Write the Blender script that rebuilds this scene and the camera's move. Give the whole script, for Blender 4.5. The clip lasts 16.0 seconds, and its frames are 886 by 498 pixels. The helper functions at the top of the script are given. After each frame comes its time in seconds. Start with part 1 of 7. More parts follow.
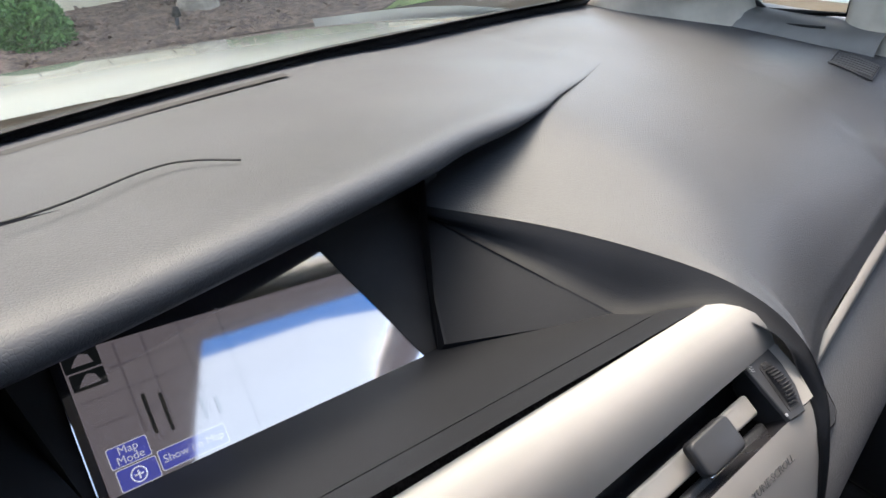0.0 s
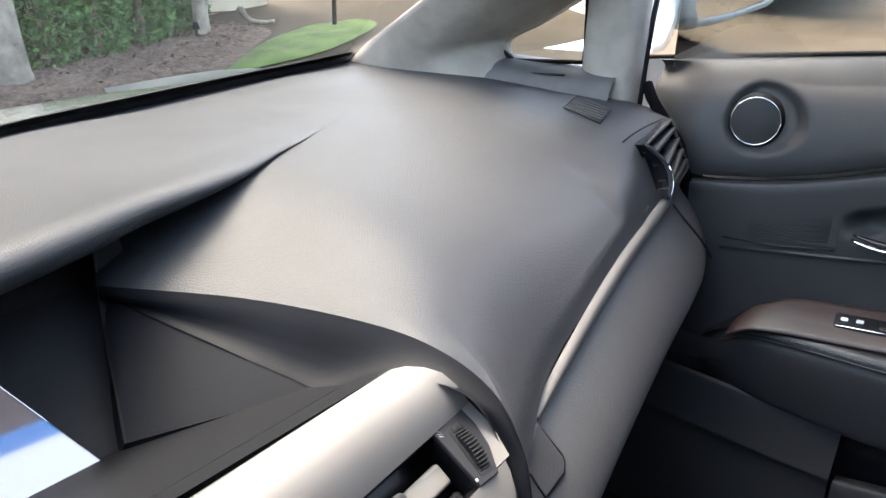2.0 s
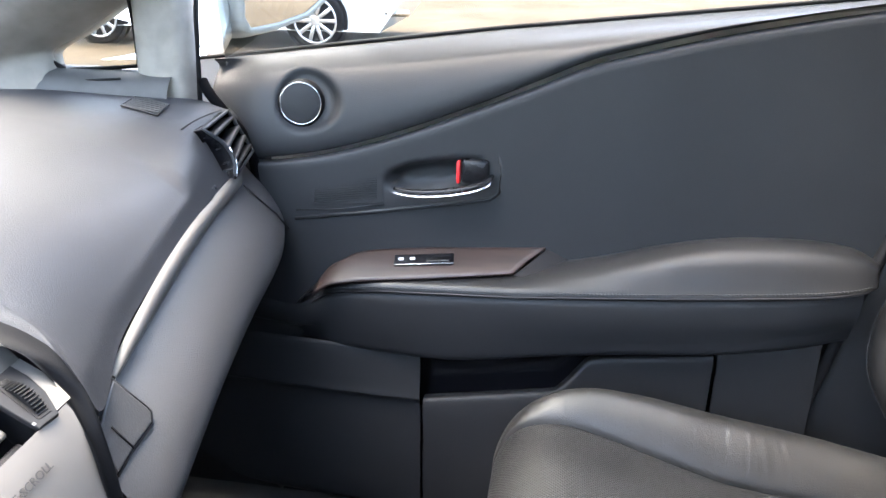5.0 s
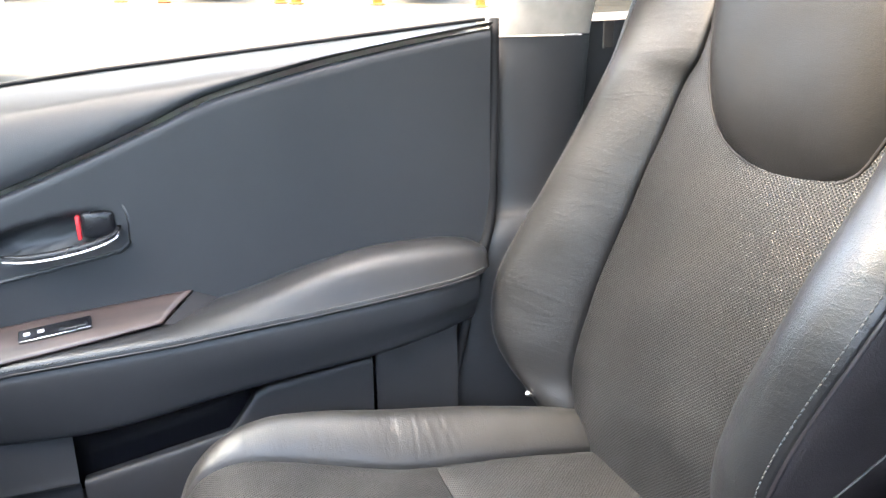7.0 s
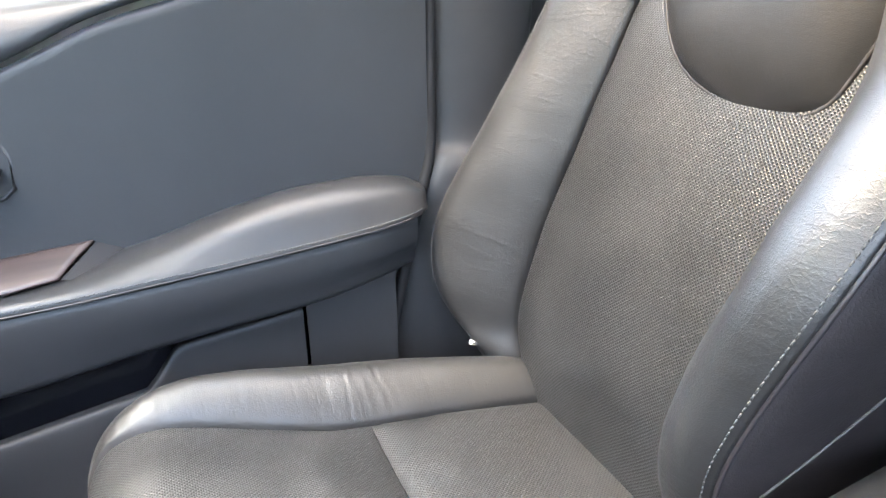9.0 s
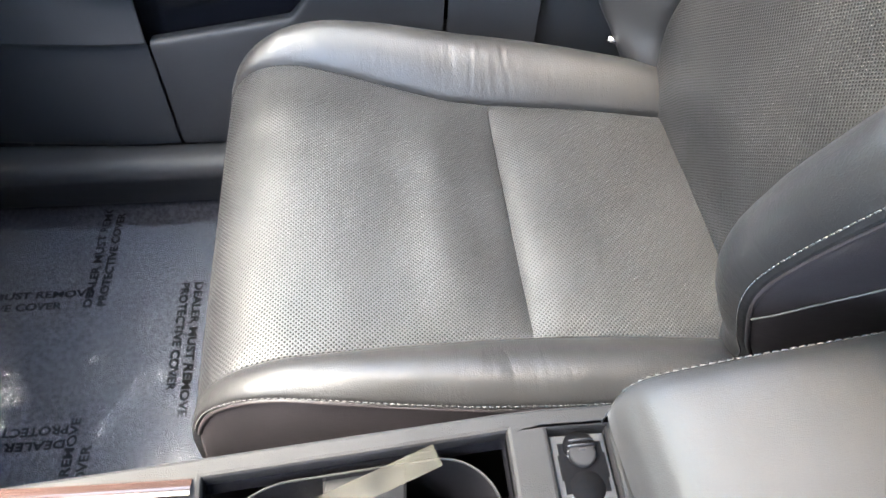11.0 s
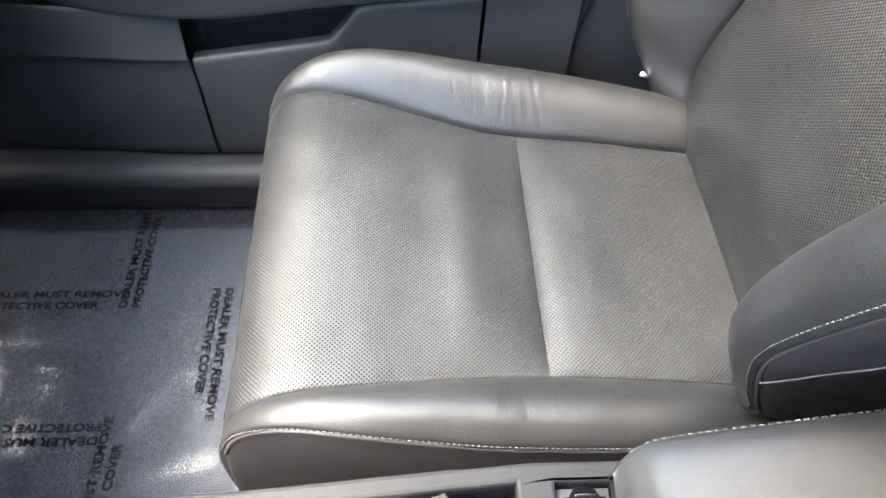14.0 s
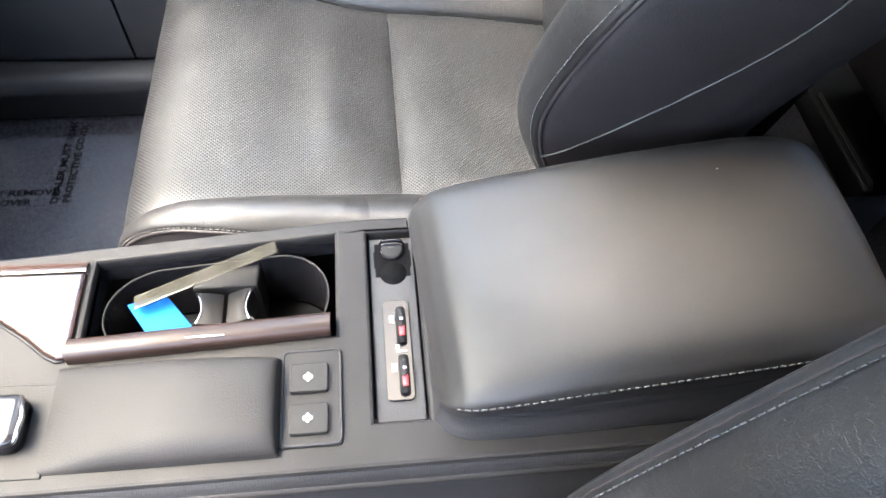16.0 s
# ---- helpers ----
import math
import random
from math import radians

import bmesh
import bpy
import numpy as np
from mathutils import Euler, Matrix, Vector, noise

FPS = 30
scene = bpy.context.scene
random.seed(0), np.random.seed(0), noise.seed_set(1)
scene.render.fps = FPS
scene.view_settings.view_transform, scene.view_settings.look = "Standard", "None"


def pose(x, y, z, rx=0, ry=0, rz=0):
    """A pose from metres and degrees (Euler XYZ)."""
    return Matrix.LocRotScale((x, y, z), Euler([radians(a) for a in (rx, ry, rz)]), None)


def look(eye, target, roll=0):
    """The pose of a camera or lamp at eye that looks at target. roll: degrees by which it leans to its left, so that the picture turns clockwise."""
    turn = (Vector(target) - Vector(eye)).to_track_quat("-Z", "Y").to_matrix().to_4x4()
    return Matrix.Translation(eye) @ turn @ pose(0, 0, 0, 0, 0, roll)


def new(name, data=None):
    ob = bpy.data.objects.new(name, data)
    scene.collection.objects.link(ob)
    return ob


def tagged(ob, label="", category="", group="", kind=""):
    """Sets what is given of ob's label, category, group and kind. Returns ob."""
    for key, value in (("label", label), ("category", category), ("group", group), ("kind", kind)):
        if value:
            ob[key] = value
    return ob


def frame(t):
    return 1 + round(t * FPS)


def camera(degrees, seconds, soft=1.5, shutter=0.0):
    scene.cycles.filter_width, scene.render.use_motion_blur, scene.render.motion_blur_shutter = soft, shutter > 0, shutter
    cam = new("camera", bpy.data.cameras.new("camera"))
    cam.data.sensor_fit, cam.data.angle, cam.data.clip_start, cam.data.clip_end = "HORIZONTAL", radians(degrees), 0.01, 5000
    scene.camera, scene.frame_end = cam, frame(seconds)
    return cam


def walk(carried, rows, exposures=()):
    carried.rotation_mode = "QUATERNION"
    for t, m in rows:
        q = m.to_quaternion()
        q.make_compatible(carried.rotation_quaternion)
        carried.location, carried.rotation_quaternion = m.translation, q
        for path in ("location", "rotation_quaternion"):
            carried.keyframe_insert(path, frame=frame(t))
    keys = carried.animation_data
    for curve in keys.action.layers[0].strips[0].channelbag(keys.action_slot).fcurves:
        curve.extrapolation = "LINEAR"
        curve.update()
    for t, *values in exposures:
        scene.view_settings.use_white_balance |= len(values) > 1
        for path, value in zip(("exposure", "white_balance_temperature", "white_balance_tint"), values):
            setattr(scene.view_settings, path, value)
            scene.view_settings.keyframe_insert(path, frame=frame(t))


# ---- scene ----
cam = camera(62.3, 16.0)
PATH = [
    (0, (-0.227, 0.391, 0.869), (0.954, 1.724, -0.043), 2.4),
    (0.5, (-0.194, 0.396, 0.871), (1.072, 1.68, 0.006), 2.5),
    (1, (-0.164, 0.393, 0.868), (1.18, 1.629, 0.052), 2.5),
    (1.5, (-0.136, 0.369, 0.865), (1.274, 1.553, 0.084), 2.4),
    (2, (-0.114, 0.332, 0.861), (1.358, 1.455, 0.105), 2.0),
    (2.5, (-0.096, 0.293, 0.849), (1.443, 1.335, 0.11), 2.0),
    (3, (-0.082, 0.261, 0.826), (1.531, 1.203, 0.11), 2.2),
    (3.2, (-0.077, 0.248, 0.811), (1.569, 1.145, 0.114), 2.2),
    (5.3, (-0.17, 0.233, 0.815), (1.732, 0.373, 0.211), 1.0),
    (5.5, (-0.173, 0.238, 0.814), (1.737, 0.272, 0.222), 0.7),
    (6, (-0.174, 0.227, 0.815), (1.729, 0.011, 0.239), -0.1),
    (6.5, (-0.18, 0.23, 0.817), (1.689, -0.219, 0.264), -1.0),
    (7, (-0.177, 0.228, 0.823), (1.637, -0.405, 0.269), -1.4),
    (7.5, (-0.177, 0.217, 0.821), (1.603, -0.521, 0.288), -2.1),
    (8, (-0.165, 0.221, 0.826), (1.579, -0.59, 0.277), -1.9),
    (8.5, (-0.15, 0.193, 0.82), (1.598, -0.584, 0.234), -2.2),
    (9, (-0.115, 0.171, 0.812), (1.607, -0.53, 0.074), -1.4),
    (9.5, (-0.075, 0.156, 0.807), (1.553, -0.421, -0.201), 0.9),
    (10, (-0.073, 0.135, 0.83), (1.389, -0.264, -0.475), 3.1),
    (10.2, (-0.087, 0.131, 0.845), (1.294, -0.209, -0.561), 3.7),
    (12.3, (-0.093, 0.149, 0.909), (1.101, 0.01, -0.69), 5.3),
    (12.5, (-0.078, 0.151, 0.915), (1.123, 0.019, -0.679), 5.2),
    (13, (-0.054, 0.137, 0.914), (1.179, 0.021, -0.656), 4.8),
    (13.5, (-0.055, 0.136, 0.921), (1.177, 0.018, -0.651), 4.6),
    (14, (-0.071, 0.132, 0.922), (1.139, 0.008, -0.665), 4.4),
    (14.5, (-0.121, 0.111, 0.927), (1.068, -0.021, -0.675), 4.1),
    (15, (-0.179, 0.077, 0.938), (0.992, -0.078, -0.677), 4.2),
    (15.5, (-0.22, 0.038, 0.94), (0.936, -0.126, -0.684), 3.9),
    (16, (-0.252, 0.027, 0.931), (0.896, -0.147, -0.698), 3.8),
]
walk(cam, [(t, look(eye, target, roll)) for t, eye, target, roll in PATH], [(0, 4.18, 7150, 8), (3.2, 4.78, 7000, 8), (5.3, 5.37, 6850, 8), (7.0, 5.97, 7050, 7), (9.5, 6.18, 6900, 7), (12.0, 6.2, 6800, 6), (14.2, 6.18, 6800, 7), (16.0, 6.05, 6900, 8)])
# ---------------------------------------------------------------- light
world = bpy.data.worlds.new("sky")
scene.world = world
world.use_nodes = True
wn = world.node_tree
sky = wn.nodes.new("ShaderNodeTexSky")
sky.sky_type = "NISHITA"
sky.sun_disc = False
sky.sun_elevation, sky.sun_rotation = radians(66), radians(9)
sky.air_density, sky.dust_density, sky.ozone_density = 0.8, 4.0, 0.8
wn.links.new(sky.outputs[0], wn.nodes["Background"].inputs[0])
wn.nodes["Background"].inputs[1].default_value = 0.15
sun_data = bpy.data.lights.new("sun", "SUN")
sun_data.energy, sun_data.angle, sun_data.color = 0.28, radians(70), (1.0, 0.96, 0.91)
sun = new("sun", sun_data)
sun.matrix_world = look((0.55, 3.5, 8.0), (0, 0, 0))


# ---------------------------------------------------------------- materials
def mat(name, base, rough=0.5, metal=0.0, coat=0.0, spec=0.5):
    m = bpy.data.materials.new(name)
    m.use_nodes = True
    b = m.node_tree.nodes["Principled BSDF"]
    b.inputs["Base Color"].default_value = (*base, 1)
    b.inputs["Roughness"].default_value = rough
    b.inputs["Metallic"].default_value = metal
    b.inputs["Coat Weight"].default_value = coat
    b.inputs["Coat Roughness"].default_value = 0.05
    b.inputs["Specular IOR Level"].default_value = spec
    return m


def nodes(m):
    t = m.node_tree
    return t, t.nodes["Principled BSDF"], t.nodes.new, t.links.new


def coords(m, uv=False):
    t, b, add, link = nodes(m)
    c = add("ShaderNodeTexCoord")
    return c.outputs["UV" if uv else "Object"]


def tint(m, src, low, high, scale=6.0, detail=5.0, lo=0.35, hi=0.65):
    """Base colour that wanders between two tones."""
    t, b, add, link = nodes(m)
    n, r = add("ShaderNodeTexNoise"), add("ShaderNodeValToRGB")
    n.inputs["Scale"].default_value, n.inputs["Detail"].default_value = scale, detail
    r.color_ramp.elements[0].position, r.color_ramp.elements[1].position = lo, hi
    r.color_ramp.elements[0].color, r.color_ramp.elements[1].color = (*low, 1), (*high, 1)
    link(src, n.inputs["Vector"])
    link(n.outputs["Fac"], r.inputs["Fac"])
    link(r.outputs["Color"], b.inputs["Base Color"])
    return r


def rough_vary(m, src, low, high, scale=4.0):
    t, b, add, link = nodes(m)
    n, r = add("ShaderNodeTexNoise"), add("ShaderNodeMapRange")
    n.inputs["Scale"].default_value, n.inputs["Detail"].default_value = scale, 6.0
    r.inputs["From Min"].default_value, r.inputs["From Max"].default_value = 0.3, 0.7
    r.inputs["To Min"].default_value, r.inputs["To Max"].default_value = low, high
    link(src, n.inputs["Vector"])
    link(n.outputs["Fac"], r.inputs["Value"])
    link(r.outputs["Result"], b.inputs["Roughness"])


def bumps(m, src, layers):
    """Stacked bump layers: (kind, scale, strength, distance)."""
    t, b, add, link = nodes(m)
    last = None
    for kind, scale, strength, dist in layers:
        bp = add("ShaderNodeBump")
        bp.inputs["Strength"].default_value, bp.inputs["Distance"].default_value = strength, dist
        if kind == "cracks":
            n, dn, dm = add("ShaderNodeTexVoronoi"), add("ShaderNodeTexNoise"), add("ShaderNodeMix")
            n.feature = "DISTANCE_TO_EDGE"
            n.inputs["Scale"].default_value = scale
            dn.inputs["Scale"].default_value, dn.inputs["Detail"].default_value = scale * 0.6, 4.0
            dm.data_type, dm.blend_type = "RGBA", "ADD"
            dm.inputs["Factor"].default_value = 0.035
            link(src, dn.inputs["Vector"])
            link(src, dm.inputs["A"])
            link(dn.outputs["Color"], dm.inputs["B"])
            worn, r, mx = add("ShaderNodeTexNoise"), add("ShaderNodeMapRange"), add("ShaderNodeMath")
            worn.inputs["Scale"].default_value, worn.inputs["Detail"].default_value = 11.0, 3.0
            link(src, worn.inputs["Vector"])
            r.inputs["From Max"].default_value = 0.10
            link(n.outputs["Distance"], r.inputs["Value"])
            fade = add("ShaderNodeMapRange")
            fade.inputs["From Min"].default_value, fade.inputs["From Max"].default_value = 0.40, 0.62
            fade.inputs["To Min"].default_value, fade.inputs["To Max"].default_value = 1.0, 0.0
            link(worn.outputs["Fac"], fade.inputs["Value"])
            mx.operation = "MAXIMUM"
            link(r.outputs["Result"], mx.inputs[0])
            link(fade.outputs["Result"], mx.inputs[1])
            out = mx.outputs[0]
        elif kind == "cells":
            n = add("ShaderNodeTexVoronoi")
            n.feature = "DISTANCE_TO_EDGE"
            n.inputs["Scale"].default_value = scale
            r = add("ShaderNodeMapRange")
            r.inputs["From Max"].default_value = 0.18
            link(n.outputs["Distance"], r.inputs["Value"])
            out = r.outputs["Result"]
        else:
            n = add("ShaderNodeTexNoise")
            n.inputs["Scale"].default_value, n.inputs["Detail"].default_value = scale, 6.0
            out = n.outputs["Fac"]
        if kind == "creases":
            n.inputs["Distortion"].default_value = 1.4
            n.inputs["Detail"].default_value = 3.0
            r, mp = add("ShaderNodeMapRange"), add("ShaderNodeMapping")
            r.inputs["From Min"].default_value, r.inputs["From Max"].default_value = 0.36, 0.52
            mp.inputs["Scale"].default_value = (0.3, 1.6, 1.0)
            link(out, r.inputs["Value"])
            out = r.outputs["Result"]
            link(src, mp.inputs["Vector"])
            link(mp.outputs["Vector"], n.inputs["Vector"])
        elif kind == "cracks":
            link(dm.outputs["Result"], n.inputs["Vector"])
        else:
            link(src, n.inputs["Vector"])
        link(out, bp.inputs["Height"])
        if last:
            link(last, bp.inputs["Normal"])
        last = bp.outputs["Normal"]
    link(last, b.inputs["Normal"])
    return last


def dots(m, src, pitch, size, dark, prev):
    """Punched holes in staggered rows: small dark pits with a raised rim."""
    t, b, add, link = nodes(m)
    mp, v, r, rim = add("ShaderNodeMapping"), add("ShaderNodeTexVoronoi"), add("ShaderNodeMapRange"), add("ShaderNodeMapRange")
    mp.inputs["Scale"].default_value = (1 / pitch,) * 3
    mp.inputs["Rotation"].default_value = (0, 0, radians(45))
    v.voronoi_dimensions = "2D"
    v.inputs["Scale"].default_value, v.inputs["Randomness"].default_value = 1.0, 0.04
    r.inputs["From Min"].default_value, r.inputs["From Max"].default_value = size, size + 0.10
    rim.interpolation_type = "SMOOTHSTEP"
    rim.inputs["From Min"].default_value, rim.inputs["From Max"].default_value = size - 0.04, size + 0.22
    link(src, mp.inputs["Vector"])
    link(mp.outputs["Vector"], v.inputs["Vector"])
    link(v.outputs["Distance"], r.inputs["Value"])
    link(v.outputs["Distance"], rim.inputs["Value"])
    mix = add("ShaderNodeMix")
    mix.data_type = "RGBA"
    mix.inputs["A"].default_value = (*dark, 1)
    old = b.inputs["Base Color"].links
    if old:
        link(old[0].from_socket, mix.inputs["B"])
    else:
        mix.inputs["B"].default_value = b.inputs["Base Color"].default_value
    link(r.outputs["Result"], mix.inputs["Factor"])
    link(mix.outputs["Result"], b.inputs["Base Color"])
    sp = add("ShaderNodeMapRange")
    sp.inputs["To Min"].default_value, sp.inputs["To Max"].default_value = 0.06, b.inputs["Specular IOR Level"].default_value
    link(r.outputs["Result"], sp.inputs["Value"])
    link(sp.outputs["Result"], b.inputs["Specular IOR Level"])
    bp = add("ShaderNodeBump")
    bp.inputs["Strength"].default_value, bp.inputs["Distance"].default_value = 0.55, 0.0007
    link(rim.outputs["Result"], bp.inputs["Height"])
    link(prev, bp.inputs["Normal"])
    link(bp.outputs["Normal"], b.inputs["Normal"])


def leather(name, low, high, rough=(0.32, 0.5), holes=False, uv=True, grain=420.0, crease=0.03, worn=0.0):
    m = mat(name, high, 0.4, 0, 0, 0.5)
    c = coords(m, uv)
    tint(m, c, low, high, 9.0)
    rough_vary(m, c, rough[0], rough[1], 14.0)
    last = bumps(m, c, [("noise", 16.0, 0.22, 0.004), ("creases", 26.0, crease, 0.0022), ("cells", grain, 0.16, 0.0005)] + ([("cracks", 110.0, worn, 0.0008)] if worn else []))
    if holes:
        dots(m, c, 0.0029, 0.22, (0.003, 0.003, 0.0033), last)
    return m


LEATHER = leather("black_leather", (0.0060, 0.0061, 0.0063), (0.0115, 0.0116, 0.0119), (0.36, 0.50), grain=560.0, crease=0.07, worn=0.19)
LEATHER.node_tree.nodes["Principled BSDF"].inputs["Specular IOR Level"].default_value = 0.52
ARM_LEATHER = leather("smooth_black_leather", (0.010, 0.010, 0.0103), (0.015, 0.015, 0.0153), (0.40, 0.54), grain=900.0)
ARM_LEATHER.node_tree.nodes["Principled BSDF"].inputs["Specular IOR Level"].default_value = 0.33
DOOR_LEATHER = leather("door_armrest_leather", (0.0085, 0.0088, 0.0096), (0.0125, 0.0128, 0.0138), (0.30, 0.39), grain=800.0)
DOOR_LEATHER.node_tree.nodes["Principled BSDF"].inputs["Specular IOR Level"].default_value = 0.40
PERFORATED = leather("perforated_black_leather", (0.0072, 0.0077, 0.0083), (0.0125, 0.0132, 0.0141), (0.34, 0.48), True, grain=560.0)
PANEL_LEATHER = leather("smooth_panel_leather", (0.0050, 0.0051, 0.0053), (0.0090, 0.0091, 0.0094), (0.42, 0.56), grain=700.0, crease=0.015)
PANEL_LEATHER.node_tree.nodes["Principled BSDF"].inputs["Specular IOR Level"].default_value = 0.25
# Lighter and redder than LEATHER: reflected light from the driver's side is painted in.
SIDE_LEATHER = leather("side_lit_leather", (0.0150, 0.0132, 0.0142), (0.0220, 0.0195, 0.0208), (0.38, 0.5))
SIDE_LEATHER.node_tree.nodes["Principled BSDF"].inputs["Specular IOR Level"].default_value = 0.42
DASH = mat("soft_dash_vinyl", (0.036, 0.038, 0.043), 0.5, 0, 0, 0.22)
tint(DASH, coords(DASH), (0.0200, 0.0214, 0.0244), (0.0265, 0.0282, 0.0320), 5.0)
rough_vary(DASH, coords(DASH), 0.45, 0.53, 7.0)
bumps(DASH, coords(DASH), [("noise", 9.0, 0.12, 0.004), ("noise", 180.0, 0.10, 0.0008), ("cells", 420.0, 0.26, 0.0005)])
DOOR_VINYL = mat("door_vinyl", (0.022, 0.026, 0.034), 0.45, 0, 0, 0.36)
tint(DOOR_VINYL, coords(DOOR_VINYL), (0.0128, 0.0137, 0.0155), (0.0178, 0.0188, 0.0208), 4.0)
rough_vary(DOOR_VINYL, coords(DOOR_VINYL), 0.48, 0.60, 6.0)
bumps(DOOR_VINYL, coords(DOOR_VINYL), [("noise", 30.0, 0.06, 0.002), ("cells", 520.0, 0.2, 0.0004)])
PLASTIC = mat("dark_grained_plastic", (0.020, 0.021, 0.024), 0.5, 0, 0, 0.30)
tint(PLASTIC, coords(PLASTIC), (0.0120, 0.0125, 0.0138), (0.0180, 0.0184, 0.0200), 8.0)
bumps(PLASTIC, coords(PLASTIC), [("cells", 600.0, 0.3, 0.0005), ("noise", 1500.0, 0.15, 0.0003)])
GREY_PLASTIC = mat("grey_console_plastic", (0.06, 0.06, 0.062), 0.5, 0, 0, 0.13)
tint(GREY_PLASTIC, coords(GREY_PLASTIC), (0.0105, 0.0104, 0.0106), (0.0155, 0.0152, 0.0155), 10.0)
bumps(GREY_PLASTIC, coords(GREY_PLASTIC), [("cells", 700.0, 0.25, 0.0004)])
GLOSS = mat("smooth_black_plastic", (0.006, 0.006, 0.007), 0.22, 0, 0, 0.28)
rough_vary(GLOSS, coords(GLOSS), 0.16, 0.3, 20.0)
SILVER = mat("satin_silver_paint", (0.50, 0.475, 0.44), 0.58, 0.15, 0, 0.35)
tint(SILVER, coords(SILVER), (0.124, 0.118, 0.110), (0.144, 0.137, 0.128), 14.0)
bumps(SILVER, coords(SILVER), [("noise", 1800.0, 0.05, 0.0003)])
CHROME = mat("chrome", (0.75, 0.75, 0.77), 0.1, 1.0)
rough_vary(CHROME, coords(CHROME), 0.06, 0.16, 30.0)
RED = mat("red_marker", (0.55, 0.02, 0.025), 0.4)
# The blue, deep tone puts the sky-lit shade of the recess into the colour.
TRIM_BLACK = mat("blue_shade_black_trim", (0.008, 0.008, 0.009), 0.6, 0, 0, 0.12)
tint(TRIM_BLACK, coords(TRIM_BLACK), (0.0026, 0.0030, 0.0040), (0.0044, 0.0050, 0.0064), 9.0)
bumps(TRIM_BLACK, coords(TRIM_BLACK), [("cells", 700.0, 0.14, 0.0004)])
WHITE_INK = mat("white_ink", (0.42, 0.42, 0.42), 0.5)
PALE_INK = mat("pale_ink", (0.16, 0.16, 0.165), 0.6)
SMOOTH_GREY = mat("smooth_grey_plastic", (0.015, 0.0155, 0.017), 0.42, 0, 0, 0.16)
rough_vary(SMOOTH_GREY, coords(SMOOTH_GREY), 0.34, 0.44, 60.0)
BLACK_INK = mat("black_ink", (0.008, 0.008, 0.009), 0.6, 0, 0, 0.2)
GREY_INK = mat("grey_ink", (0.045, 0.045, 0.046), 0.6, 0, 0, 0.2)
PRINT_INK = mat("print_ink", (0.003, 0.003, 0.0035), 0.8, 0, 0, 0.02)
RUBBER = mat("black_rubber", (0.012, 0.012, 0.013), 0.7, 0, 0, 0.15)
tint(RUBBER, coords(RUBBER), (0.006, 0.006, 0.0065), (0.011, 0.011, 0.012), 25.0)
THREAD = mat("grey_thread", (0.06, 0.06, 0.061), 0.85, 0, 0, 0.1)
TRIM_CLOTH = mat("light_grey_pillar_cloth", (0.46, 0.445, 0.42), 0.8)
tint(TRIM_CLOTH, coords(TRIM_CLOTH), (0.212, 0.190, 0.164), (0.258, 0.233, 0.202), 40.0)
bumps(TRIM_CLOTH, coords(TRIM_CLOTH), [("noise", 900.0, 0.3, 0.0006), ("cells", 1100.0, 0.2, 0.0004)])
CARPET = mat("black_carpet", (0.014, 0.014, 0.017), 0.95, 0, 0, 0.08)
tint(CARPET, coords(CARPET), (0.010, 0.010, 0.013), (0.026, 0.026, 0.031), 180.0)
bumps(CARPET, coords(CARPET), [("noise", 700.0, 0.8, 0.003)])


def wood(name, a, b_, rough, coat):
    m = mat(name, a, rough, 0, coat)
    t, b, add, link = nodes(m)
    mp = add("ShaderNodeMapping")
    mp.inputs["Scale"].default_value = (60, 7, 60)
    link(coords(m), mp.inputs["Vector"])
    tint(m, mp.outputs["Vector"], a, b_, 1.0, 8.0, 0.3, 0.7)
    return m


WOOD = wood("matte_dark_walnut", (0.014, 0.0090, 0.0080), (0.040, 0.0245, 0.0215), 0.45, 0.05)
LID_WOOD = wood("satin_dark_walnut", (0.007, 0.0045, 0.004), (0.018, 0.011, 0.009), 0.4, 0.1)
LID_WOOD.node_tree.nodes["Principled BSDF"].inputs["Specular IOR Level"].default_value = 0.18
GLOSS_WOOD = wood("lacquered_dark_walnut", (0.008, 0.0055, 0.005), (0.030, 0.018, 0.015), 0.16, 0.25)
GLOSS_WOOD.node_tree.nodes["Principled BSDF"].inputs["Specular IOR Level"].default_value = 0.25


def glass(name, tone=(1, 1, 1), amount=0.93):
    m = bpy.data.materials.new(name)
    m.use_nodes = True
    t = m.node_tree
    t.nodes.clear()
    out, mix = t.nodes.new("ShaderNodeOutputMaterial"), t.nodes.new("ShaderNodeMixShader")
    tr, gl = t.nodes.new("ShaderNodeBsdfTransparent"), t.nodes.new("ShaderNodeBsdfGlossy")
    fr = t.nodes.new("ShaderNodeFresnel")
    fr.inputs["IOR"].default_value = 1.45
    tr.inputs["Color"].default_value = (*(v * amount for v in tone), 1)
    gl.inputs["Roughness"].default_value = 0.02
    t.links.new(fr.outputs[0], mix.inputs[0])
    t.links.new(tr.outputs[0], mix.inputs[1])
    t.links.new(gl.outputs[0], mix.inputs[2])
    t.links.new(mix.outputs[0], out.inputs[0])
    return m


